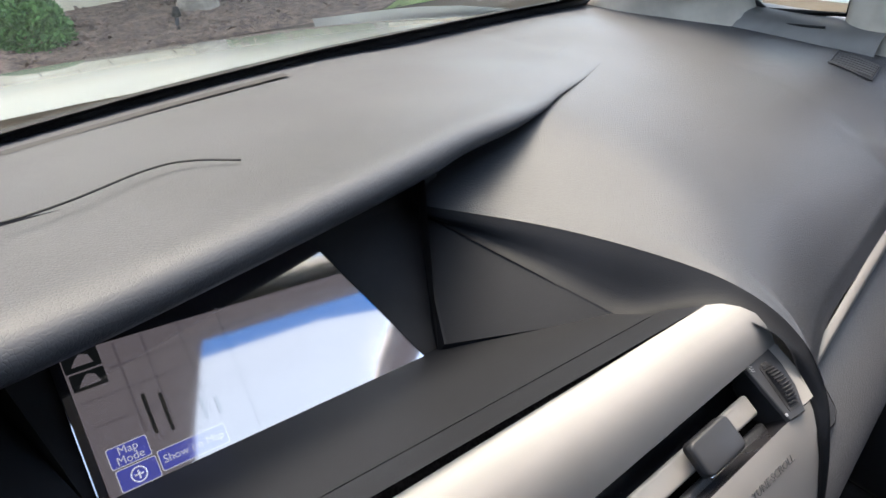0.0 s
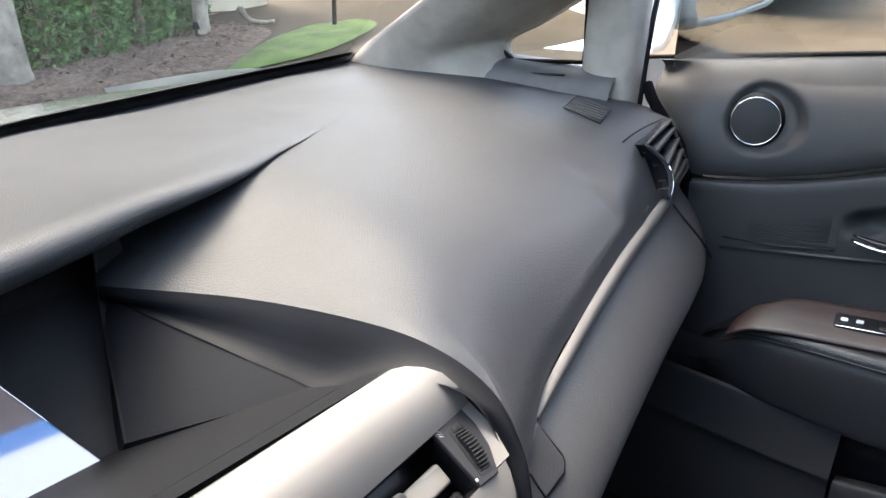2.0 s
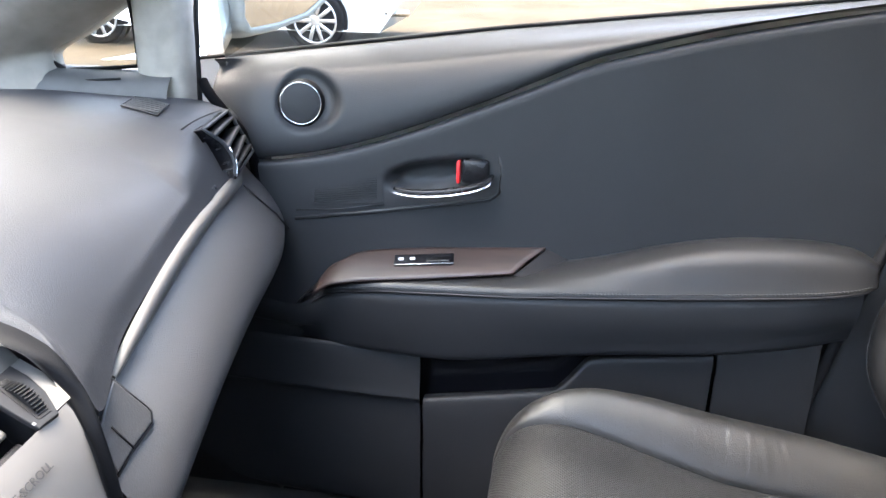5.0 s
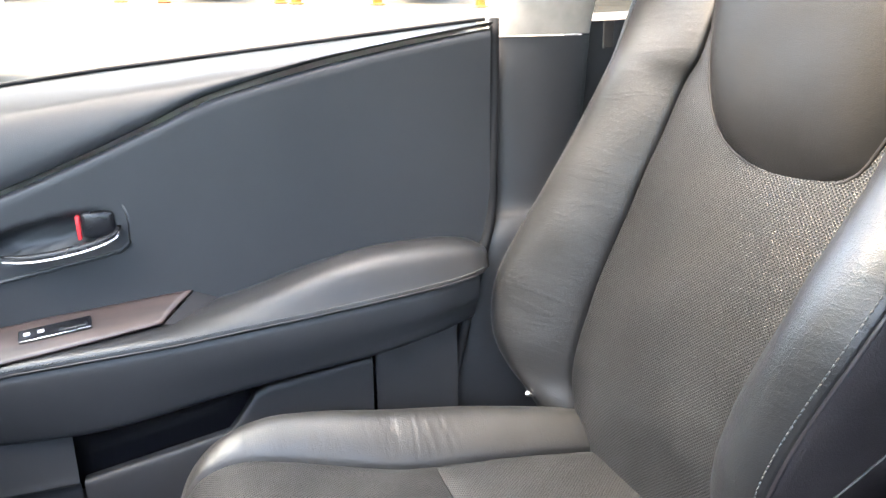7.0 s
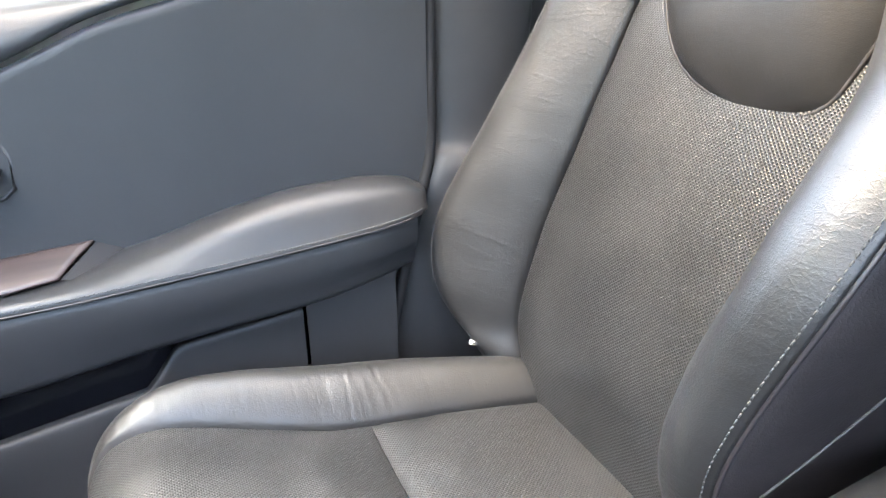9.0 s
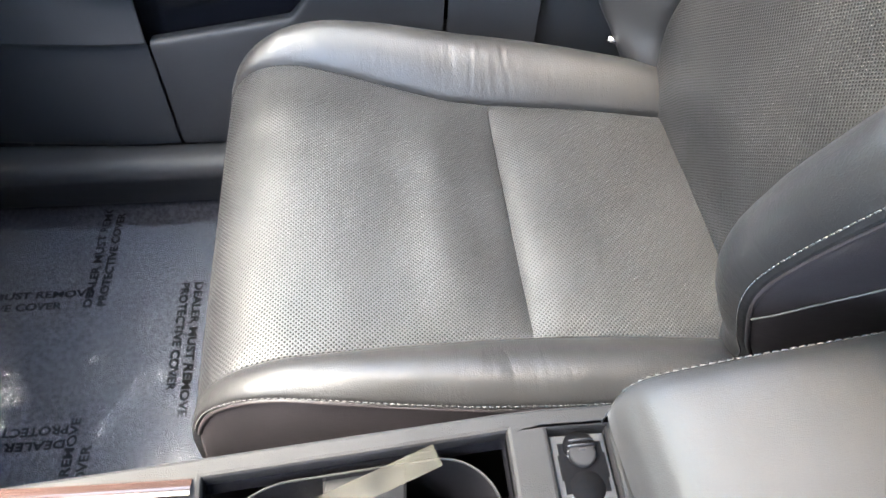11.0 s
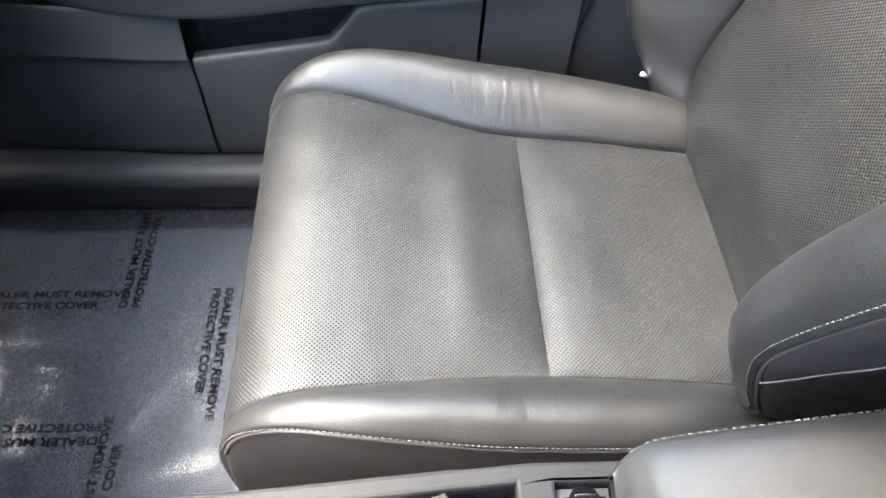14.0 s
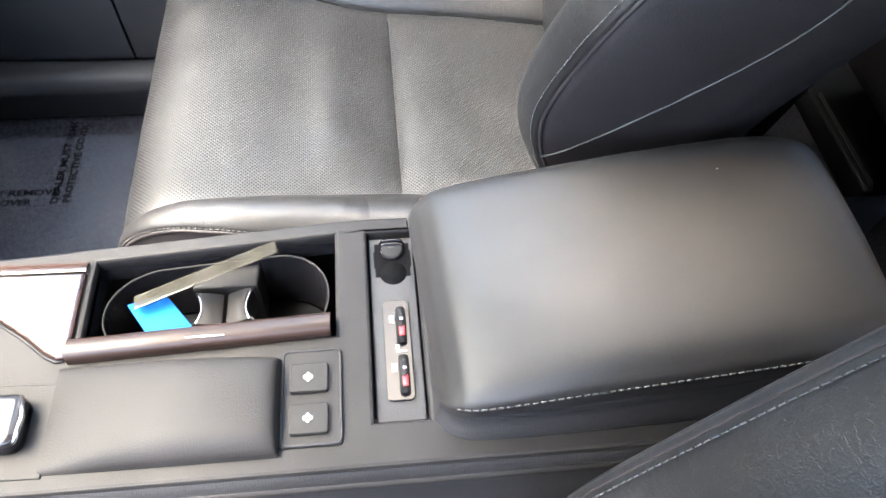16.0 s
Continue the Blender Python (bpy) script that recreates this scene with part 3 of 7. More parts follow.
MAP_LIT = lit("lit_map_glass", (0.42, 0.38, 0.46), 0.013)
ROAD_LIT = lit("lit_road_glass", (0.30, 0.27, 0.34), 0.013)
BLUE_LIT = lit("lit_blue_glass", (0.10, 0.12, 0.62), 0.028)
WHITE_LIT = lit("lit_letter_glass", (0.75, 0.78, 1.0), 0.03)
DARK_LIT = lit("unlit_glass", (0.02, 0.025, 0.03), 0.01)
part("map_area", prism([(-0.106, 0.0055), (0.1135, 0.0055), (0.0770, 0.083), (-0.106, 0.0905)], 0.0002, SM @ pose(0, 0, 0.0025)), MAP_LIT, screen, "dim lavender street map", False)
for x0, y0, x1, y1 in ((-0.078, 0.033, -0.0765, 0.088), (-0.062, 0.033, -0.0605, 0.088), (-0.040, 0.030, -0.0385, 0.088), (-0.015, 0.010, -0.0135, 0.088), (-0.103, 0.045, -0.010, 0.0462), (-0.103, 0.060, -0.010, 0.0612), (-0.083, 0.074, 0.02, 0.0752)):
    on_screen("map_road", x0, y0, x1, y1, 0.0002, ROAD_LIT)
for x, y0, y1 in ((-0.072, 0.030, 0.054), (-0.063, 0.028, 0.051), (-0.0425, 0.026, 0.040), (-0.034, 0.026, 0.037)):
    on_screen("street_label", x - 0.0011, y0, x + 0.0011, y1, 0.0004, DARK_LIT)
for x0, y0, x1, y1 in ((-0.1055, 0.0785, -0.086, 0.0902), (-0.1045, 0.0675, -0.086, 0.0775)):
    ic = on_screen("icon_tile", x0, y0, x1, y1, 0.0004, DARK_LIT)
    part("icon_mark", prism([(-0.006, -0.003), (0.006, -0.003), (0.004, 0.002), (0.0, 0.0035), (-0.003, 0.001)], 0.0002, SM @ pose((x0 + x1) / 2, (y0 + y1) / 2, 0.0031)), MAP_LIT, ic, "", False)
for x0, y0, x1, y1, lines in ((-0.1005, 0.0200, -0.0780, 0.0322, ("Map", "Mode")), (-0.0995, 0.0065, -0.0770, 0.0192, ()), (-0.0760, 0.0082, -0.0352, 0.0205, ("Show on Map",))):
    rim = on_screen("button_rim", x0, y0, x1, y1, 0.0004, WHITE_LIT, 0.001)
    face = on_screen("button", x0 + 0.0005, y0 + 0.0005, x1 - 0.0005, y1 - 0.0005, 0.0006, BLUE_LIT, 0.001)
    cx, cy = (x0 + x1) / 2, (y0 + y1) / 2
    for k, word in enumerate(lines):
        letters(word, 0.0066, SM @ pose(cx, cy + (0.0 if len(lines) == 1 else 0.0026 - 0.0054 * k), 0.0036), WHITE_LIT, rim, "screen_word", 0.0001)
    if not lines:
        part("plus_ring", tube([SM @ Vector((cx + 0.0042 * math.cos(a), cy + 0.0042 * math.sin(a), 0.0035)) for a in (2 * math.pi * i / 24 for i in range(24))], 0.0005, 5, closed=True), WHITE_LIT, rim)
        part("plus_bar", rbox((0.005, 0.0010, 0.0002), (0, 0, 0), 0, 1, SM @ pose(cx, cy, 0.0035)), WHITE_LIT, rim)
        part("plus_bar", rbox((0.0010, 0.005, 0.0002), (0, 0, 0), 0, 1, SM @ pose(cx, cy, 0.0036)), WHITE_LIT, rim)


# centre stack
def stack_row(y, z, xr, xl=-0.30, n=24):
    return [Vector((xl + (xr - xl) * i / n, y, z)) for i in range(n + 1)]


def tilt(x, k=1.0):
    """The stack's face is tilted down towards the driver to fit the camera's view."""
    return -0.10 * k * max(0.0, 0.2 - x)


def face_rows(rows, k0, k1, xl=-0.30):
    out = []
    for i, (y, z, xr) in enumerate(rows):
        k = k0 + (k1 - k0) * i / (len(rows) - 1)
        out.append([Vector((p.x, p.y, p.z + tilt(p.x, k))) for p in stack_row(y, z, xr, xl)])
    return out


top_rows = [(0.579, 0.6335, 0.1635), (0.572, 0.6365, 0.1685), (0.563, 0.6365, 0.1750), (0.555, 0.633, 0.1815), (0.549, 0.625, 0.1870), (0.545, 0.617, 0.1910), (0.543, 0.6108, 0.1935)]
part("silver_top", sheet(face_rows(top_rows, 0.3, 1.2), True), SILVER, dash, "satin silver trim over the centre vents")
low_rows = [(0.5115, 0.5884, 0.1880), (0.508, 0.583, 0.1885), (0.502, 0.573, 0.1865), (0.495, 0.557, 0.1830), (0.488, 0.535, 0.180), (0.479, 0.48, 0.1785), (0.468, 0.38, 0.1785)]
part("silver_face", sheet(face_rows(low_rows, 1.2, 0.6), True), SILVER, dash, "satin silver radio face")
part("silver_end", sheet([[(0.1940, 0.5432, 0.6104), (0.1835, 0.5434, 0.6090)], [(0.1960, 0.5275, 0.600), (0.1850, 0.5280, 0.5987)], [(0.1925, 0.5116, 0.5882), (0.1770, 0.5120, 0.5862)]], True), SILVER, dash)
box_rows = [[(x, 0.543, 0.6106 + tilt(x, 1.2)) for x in (-0.30, 0.0, 0.186)], [(x, 0.560, 0.585 + tilt(x, 1.2)) for x in (-0.30, 0.0, 0.186)], [(x, 0.535, 0.561 + tilt(x, 1.2)) for x in (-0.30, 0.0, 0.186)], [(x, 0.5118, 0.588 + tilt(x, 1.2)) for x in (-0.30, 0.0, 0.186)]]
part("vent_box", sheet(box_rows), GLOSS, dash, "", False)
slat_m = axes((0.015, 0.5345, 0.5890 + tilt(0.015, 1.2)), (1, 0, 0.12), (0, 0.80, 0.60))
part("vent_slat", rbox((0.29, 0.014, 0.005), (0, 0, 0), 0.0025, 3, slat_m), SILVER, dash, "silver vent slat")
slat_m = axes((0.015, 0.5205, 0.5715 + tilt(0.015, 1.2)), (1, 0, 0.12), (0, 0.80, 0.60))
part("vent_slat", rbox((0.30, 0.018, 0.006), (0, 0, 0), 0.0025, 3, slat_m), PLASTIC, dash, "dark vent slat")
tab_m = axes((0.1035, 0.5275, 0.5885), (1, 0.0, 0.12), (0, 0.80, 0.60))
tab_o = part("vent_tab", prism(round_rect(0.036, 0.0215, 0.004), 0.008, tab_m @ pose(0, -0.0020, -0.004), 0.0018), SMOOTH_GREY, dash, "dark vent tab with chrome lip")
part("chrome_lip", tube([tab_m @ Vector(p) for p in ((-0.016, -0.0129, 0.0), (0.013, -0.0129, 0.0), (0.0165, -0.0115, 0.0), (0.0182, -0.007, 0.0))], 0.0010, 8), CHROME, tab_o)
# thumbwheel set flush in the end of the vent
A, B, C, D = (Vector(p) for p in ((0.1862, 0.5455, 0.6108), (0.1603, 0.5421, 0.6071), (0.1625, 0.5105, 0.5850), (0.1770, 0.5075, 0.5885)))
frame_m = axes((A + B + C + D) / 4, (C + D - A - B), (A + D - B - C))
inv = frame_m.inverted()
quad = [(q.x, q.y) for q in (inv @ p for p in (B, C, D, D.lerp(A, 0.33) + Vector((0.0045, 0, 0.001)), D.lerp(A, 0.66) + Vector((0.004, 0, 0.001)), A))]
wf = part("wheel_frame", prism(quad, 0.0035, frame_m @ pose(0, 0, -0.0045), 0.0008), SMOOTH_GREY, dash, "dark grey thumbwheel frame", False)
mid = inv @ ((A + B + C + D) / 4)
part("wheel_slot", prism(round_rect(0.031, 0.0105, 0.0015), 0.0005, frame_m @ pose(0.001, 0.0015, -0.0011)), BLACK_INK, wf, "", False)
bm = bmesh.new()
for i in range(56):
    a = 2 * math.pi * i / 56
    b2 = rbox((0.0030, 0.0010, 0.0075), (0.0200 * math.cos(a), 0.0200 * math.sin(a), 0), 0.0003, 1, pose(0, 0, 0, 0, 0, math.degrees(a)))
    me = bpy.data.meshes.new("tooth")
    b2.to_mesh(me)
    b2.free()
    bm.from_mesh(me)
    bpy.data.meshes.remove(me)
me = bpy.data.meshes.new("hub")
b2 = disc(0.0203, 0.0070, pose(0, 0, -0.0035), 40)
b2.to_mesh(me)
b2.free()
bm.from_mesh(me)
bpy.data.meshes.remove(me)
bmesh.ops.transform(bm, matrix=frame_m @ pose(0.001, 0.0018, -0.0170, 90, 0, 0), verts=bm.verts)
part("thumbwheel", bm, RUBBER, wf, "ribbed black thumbwheel", False)
part("wheel_tip", rbox((0.004, 0.006, 0.001), (0, 0, 0), 0.0004, 1, frame_m @ pose(-0.0135, 0.0015, -0.0006)), GREY_PLASTIC, wf, "grey wheel end")
for k in range(3):
    part("open_mark", rbox((0.0004, 0.003, 0.0004), (0, 0, 0), 0.0, 1, frame_m @ pose(-0.017 + 0.0016 * k, -0.0095, -0.0008, 0, 0, -30)), PALE_INK, wf)
part("open_mark", rbox((0.002, 0.002, 0.0004), (0, 0, 0), 0.001, 1, frame_m @ pose(0.017, -0.0075, -0.0008)), PALE_INK, wf)
kn = axes((0.098, 0.488, 0.538), (1, 0, 0.1), (0, 0.35, 0.93))
knob = part("tune_knob", disc(0.0165, 0.016, kn, 40, 0.002), SILVER, dash, "silver tuning knob")
part("knob_ring", disc(0.0190, 0.004, kn, 40, 0.001), CHROME, knob)
letters("TUNE\u00b7SCROLL", 0.0070, axes((0.1335, 0.5018, 0.5648), (1, 0, 0.12), (0, 0.50, 0.86)) @ pose(0, 0, 0.0012), GREY_INK, dash)

# silver strip and glovebox
strip = []
for i in range(31):
    x = 0.281 + 0.347 * i / 30
    s, t = strip_at(x), i / 30
    h = 0.0025 + 0.0085 * math.sin(math.pi * t ** 0.8) ** 0.8 * (1 if t < 0.8 else 1)
    if t > 0.75:
        h = max(h, 0.0095)
    strip.append([s + Vector((0, 0.004, h)), s + Vector((0, -0.001, h * 0.8)), s + Vector((0, -0.0025, 0)), s + Vector((0, -0.001, -h * 0.8)), s + Vector((0, 0.004, -h))])
part("silver_strip", sheet(strip), SILVER, dash, "slim satin silver accent strip")
glove = []
for x in (0.225, 0.255, 0.282, 0.32, 0.40, 0.50, 0.60, 0.645, 0.690):
    s = strip_at(x)
    o = 0.0 if x < 0.62 else 0.002 if x < 0.66 else 0.012
    glove.append([(x, s.y + dy + o, s.z + dz) for dy, dz in ((0.004, -0.004), (-0.001, -0.012), (-0.014, -0.025), (-0.032, -0.048), (-0.044, -0.070), (-0.047, -0.088), (-0.036, -0.112), (-0.002, -0.15), (0.07, -0.22), (0.15, -0.28))])
part("glovebox", loft(glove, 40, 40), GLOVE, dash, "grey vinyl glovebox panel")

# end piece of the lower trim with its catch
gp = axes((0.26, 0.5285, 0.5308), (1, 0, 0), (0, 0.447, 0.894))
outline = [(-0.009, 0.0155), (0.0105, 0.0270), (0.0255, -0.0060), (0.0265, -0.0105), (0.0215, -0.0172), (-0.007, -0.0210), (-0.030, -0.0262), (-0.030, 0.002)]
catch = part("knee_panel", prism(outline, 0.005, gp @ pose(0, 0, -0.001), 0.0015), GLOVE, dash, "grey end piece with dark gap", False)
part("knee_gap", tube([gp @ Vector((x, y, 0.0015)) for x, y in ((0.0112, 0.0282), (0.0270, -0.0062), (0.0282, -0.0112), (0.0226, -0.0188), (-0.007, -0.0226), (-0.030, -0.0280))], 0.0016, 6), BLACK_INK, catch)
part("knee_split", tube([gp @ Vector(p) for p in ((-0.0145, 0.0016, 0.0042), (-0.007, -0.0212, 0.0042))], 0.0009, 6), BLACK_INK, catch)
part("seam_tip", tube([strip_at(0.628) + Vector(p) for p in ((0, -0.003, -0.008), (0.010, -0.015, -0.025), (0.026, -0.031, -0.048), (0.040, -0.040, -0.070))], 0.0012, 6), BLACK_INK, dash)

# outer vent at the door end
V = [p + Vector((-0.001, -0.004, 0.002)) for p in VENT]
arc = cr([V[0], V[0].lerp(V[3], 0.35) + Vector((0.010, -0.006, 0.002)), V[0].lerp(V[3], 0.7) + Vector((0.009, -0.006, 0.0)), V[3]], 12)
rows = [[p + Vector((0, 0.028, -0.006)), V[1].lerp(V[2], i / 12) + Vector((0, 0.028, -0.006))] for i, p in enumerate(arc)]
vent = part("outer_vent", sheet(rows), GLOSS, dash, "black louvred air vent", False)
loop = arc + [V[3].lerp(V[2], k / 4) for k in range(1, 5)] + [V[2].lerp(V[1], k / 4) for k in range(1, 5)] + [V[1].lerp(V[0], k / 4) for k in range(1, 4)]
part("vent_wall", sheet([[p, p + Vector((0, 0.028, -0.006))] for p in [*loop, loop[0]]]), GLOSS, vent, "", False)
for i in range(4):
    t = (i + 0.75) / 4.3
    a, b = arc[min(12, round(12 * t))], V[1].lerp(V[2], t)
    d = b - a
    part("louvre", rbox((d.length, 0.016, 0.0022), (0, 0, 0), 0.0008, 1, axes((a + b) / 2 + Vector((0, 0.006, 0)), d, (0.1, 0.9, -0.25))), PLASTIC, vent, "black louvre")
    part("louvre_edge", rbox((d.length, 0.0012, 0.0026), (0, 0, 0), 0.0005, 1, axes((a + b) / 2 + Vector((0, -0.002, 0.001)), d, (0.1, 0.9, -0.25))), GREY_PLASTIC, vent)
part("vent_edge", tube([p + Vector((-0.001, -0.003, 0.001)) for p in arc[5:]], 0.0008, 8), CHROME, vent, "chrome edge")
part("vent_frame", tube(loop, 0.0020, 8, closed=True), DASH, vent, "dark vent frame")
# A black tube paints the shade of the gap beside the door.
part("end_gap_tube", tube(cr([(0.701, 0.668, 0.726), (0.692, 0.656, 0.712), (0.690, 0.636, 0.690), (0.690, 0.612, 0.660), (0.690, 0.602, 0.627), (0.690, 0.600, 0.595)], 24), 0.0065, 8), PRINT_INK, dash, "black tube for the shade in the gap between dashboard and door")
part("vent_handle", rbox((0.016, 0.005, 0.004), (0.640, 0.600, 0.656), 0.0015, 2, pose(0, 0, 0, 0, -10, 8)), CHROME, vent, "chrome vent handle")
part("pad_seam", tube([on_pad(x, 0.634, 0.0002) for x in (0.576, 0.60, 0.625, 0.65, 0.674)], 0.0010, 6), BLACK_INK, dash)
for k in range(6):
    q = Vector((0.520, 0.5880, 0.6235)).lerp(Vector((0.556, 0.5895, 0.6300)), k / 5)
    part("embossed_mark", rbox((0.0052, 0.0015, 0.0048), tuple(q), 0.0005, 1, pose(0, 0, 0, -15, -10, 4)), DASH, dash, "raised illegible mark")

# demister outlet in the dash top
dem = [Vector((*p, 0.70)) for p in ((0.603, 0.719), (0.660, 0.734), (0.634, 0.678), (0.588, 0.667))]


def in_outlet(u, v, h=0.0):
    q = dem[0].lerp(dem[1], u).lerp(dem[3].lerp(dem[2], u), v)
    return on_pad(q.x, q.y, 0.0018 + h)


# The black sheet on the pad paints the shade between the slats.
outlet = part("demister_outlet", sheet([[in_outlet(i / 6, j / 4, -0.0002) for i in range(7)] for j in range(5)]), BLACK_INK, dash, "small slatted demister outlet", False)
for i in range(6):
    u = i * 0.155 + 0.02
    bar = [[in_outlet(min(1.0, u + 0.17 * v + du), 0.04 + 0.92 * v, h) for v in (0, 0.25, 0.5, 0.75, 1)] for du, h in ((0, 0), (0.008, 0.0012), (0.034, 0.0012), (0.042, 0))]
    part("slat", sheet(bar), DASH, outlet)
part("outlet_rim", tube([in_outlet(*p) for p in ((0, 0), (0.5, 0), (1, 0), (1, 0.5), (1, 1), (0.5, 1), (0, 1), (0, 0.5))], 0.0009, 6, closed=True), PLASTIC, outlet)
part("pillar_slot", tube([(0.6805, 0.8414, 0.7205), (0.677, 0.7628, 0.7272)], 0.0016, 6), BLACK_INK, dash, "dark demister slot")
# speaker cover seam and wiper-side slot on the upper pad
part("cover_seam", tube(cr([(-0.30, 0.80, 0.699), (-0.17, 0.80, 0.6985), (-0.085, 0.835, 0.6970), (-0.055, 0.835, 0.6972), (-0.03, 0.815, 0.6985)], 30), 0.0008, 6), BLACK_INK, dash)
part("defroster_slot", sheet([[w_base(x) + Vector((0, -0.045, 0.0105)), w_base(x) + Vector((0, -0.060, 0.0120))] for x in (-0.5, -0.3, -0.1, 0.0, 0.06, 0.13)]), BLACK_INK, dash, "black defroster slot", False)
part("screen_seal", tube([w_base(x) + Vector((0, 0.004, 0.004)) for x in [-0.7 + 0.05 * i for i in range(28)]], 0.008, 8), RUBBER, dash, "black windscreen seal")


# ---------------------------------------------------------------- passenger door
door = thing("passenger_door", "closed black vinyl car door with walnut switch panel and padded armrest", "car door")


def belt(y):
    return lerp_table([(-0.16, 0.842), (0.31, 0.794), (0.66, 0.751), (0.72, 0.744)], y)[0]


CREASE = [(-0.16, 0.838), (-0.035, 0.818), (0.088, 0.793), (0.195, 0.765), (0.326, 0.710), (0.41, 0.678), (0.489, 0.653), (0.55, 0.640), (0.60, 0.634), (0.66, 0.634)]


def crease(y):
    return lerp_table(CREASE, y)[0]


def stitch_z(y):
    return lerp_table([(-0.12, 0.535), (-0.06, 0.527), (0.11, 0.512), (0.27, 0.500), (0.435, 0.492), (0.50, 0.481), (0.53, 0.455), (0.56, 0.44), (0.65, 0.43)], y)[0]


ys = [-0.145, -0.08, 0.0, 0.088, 0.195, 0.26, 0.326, 0.41, 0.489, 0.55, 0.60, 0.645, 0.672]
secs = []
for y in ys:
    b, c = belt(y), crease(y)
    h = b - c
    e = 0.0 if y < 0.6 else (y - 0.6) * 0.5
    secs.append([(0.775, y, b + 0.001), (0.745, y, b), (0.722 + e, y, b - 0.006 - 0.04 * h), (0.701 + e, y, b - 0.25 * h - 0.004), (0.690 + e, y, c + 0.45 * h), (0.686 + e, y, c + 0.15 * h + 0.004), (0.6905 + e, y, c + 0.004), (0.700 + e, y, c + 0.0035)])
bm = loft(secs, 200, 70)
for v in bm.verts:
    dy, dz = (v.co.y - 0.541), (v.co.z - 0.705)
    r = math.hypot(dy / (1.42 if dy < 0 else 0.86), dz / (1.12 if dz > 0 else 0.95))
    k = min(1.0, max(0.0, (0.0385 - r) / 0.013))
    v.co.x += 0.011 * k * k * (3 - 2 * k)
part("top_pad", bm, DOOR_VINYL, door, "black vinyl sill pad with speaker hollow")
MID = [(-0.138, 0.60), (-0.08, 0.595), (0.0, 0.598), (0.08, 0.592), (0.14, 0.570), (0.2, 0.540), (0.26, 0.530), (0.46, 0.52), (0.50, 0.50), (0.54, 0.45), (0.58, 0.44), (0.66, 0.44)]
secs = []
for y in [-0.142, -0.08, 0.0, 0.07, 0.14, 0.2, 0.26, 0.33, 0.41, 0.49, 0.56, 0.62, 0.66]:
    c, m = crease(y) - 0.0035, lerp_table(MID, y)[0] - 0.05
    secs.append([(0.700, y, c + 0.001), (0.6915, y, c), (0.6865, y, c - 0.006), (0.687, y, c - 0.03), (0.691, y, c + 0.5 * (m - c)), (0.694, y, m + 0.03), (0.694, y, m)])
bm = loft(secs, 220, 80)
for v in bm.verts:
    u, w = (v.co.y - 0.374) / 0.064, (v.co.z - (0.627 + 0.14 * (0.372 - v.co.y))) / 0.019
    r = (abs(u) ** 3 + abs(w) ** 2.4) ** 0.4
    k = min(1.0, max(0.0, (1.05 - r) / 0.45))
    v.co.x += 0.020 * k * k * (3 - 2 * k)
part("mid_panel", bm, DOOR_VINYL, door, "black vinyl door panel with handle scoop")
# lower-edge ledge under the handle
part("panel_ledge", tube([(0.6895, 0.552, 0.562), (0.6885, 0.45, 0.578), (0.6885, 0.335, 0.597), (0.6885, 0.308, 0.602), (0.6895, 0.298, 0.610), (0.690, 0.296, 0.64), (0.6905, 0.30, 0.655)], 0.0022, 8), DOOR_VINYL, door)
part("seam_short", tube([(0.688, 0.326, 0.707), (0.689, 0.317, 0.695)], 0.0008, 6), BLACK_INK, door)
part("grille_edge", tube([(0.6888, 0.55, 0.573), (0.6885, 0.49, 0.578), (0.6885, 0.438, 0.588)], 0.001, 6), SMOOTH_GREY, door)
grille = part("speaker_grille", prism(round_rect(0.095, 0.046, 0.006), 0.0012, axes((0.6895, 0.487, 0.607), (0, -1, 0.12), (0, 0.12, 1)) @ pose(0, 0, 0), 0.0004), PLASTIC, door, "dark ribbed speaker grille", False)
for i in range(15):
    part("grille_rib", tube([(0.688, 0.53 - 0.004, 0.588 + 0.0028 * i - 0.004), (0.688, 0.446, 0.588 + 0.0028 * i + 0.007)], 0.0007, 4), PLASTIC, grille)

# tweeter
tw = axes((0.6955, 0.541, 0.705), (0.15, -1, 0), (0, 0, 1))
tweeter = part("tweeter", disc(0.0245, 0.004, tw @ pose(0, 0, 0.001), 40, 0.001), PLASTIC, door, "round black speaker mesh with chrome ring")
ring = [tw @ Vector((0.0247 * math.cos(a), 0.0247 * math.sin(a), 0.0045)) for a in (2 * math.pi * i / 48 for i in range(48))]
part("chrome_ring", tube(ring, 0.0007, 8, closed=True), CHROME, tweeter)
part("tweeter_cup", sheet([[tw @ Vector((r * math.cos(a), r * math.sin(a), d)) for a in (2 * math.pi * i / 40 for i in range(41))] for r, d in ((0.0250, 0.004), (0.0275, 0.001), (0.0280, -0.012))]), TRIM_BLACK, tweeter)

# inside handle
hp = [(0.676, 0.424, 0.6065), (0.671, 0.40, 0.6045), (0.668, 0.37, 0.6065), (0.668, 0.335, 0.6125), (0.672, 0.313, 0.6195), (0.682, 0.306, 0.627)]
pull = part("pull_handle", tube(cr(hp, 24), 0.0040, 10, lambda t: 0.30 + 0.70 * math.sin(math.pi * min(1, 0.10 + t * 0.90)) ** 0.5, 0.5), CHROME, door, "chrome door pull")
part("pull_back", tube(cr([(p[0] + 0.006, p[1], p[2] + 0.004) for p in hp], 24), 0.0052, 8, lambda t: 0.5 + 0.5 * math.sin(math.pi * t), 0.7), GLOSS, pull, "black rear of the pull")
lever = part("lock_lever", rbox((0.012, 0.034, 0.030), (0.690, 0.3265, 0.6345), 0.006, 3), GLOSS, door, "gloss black lock lever")
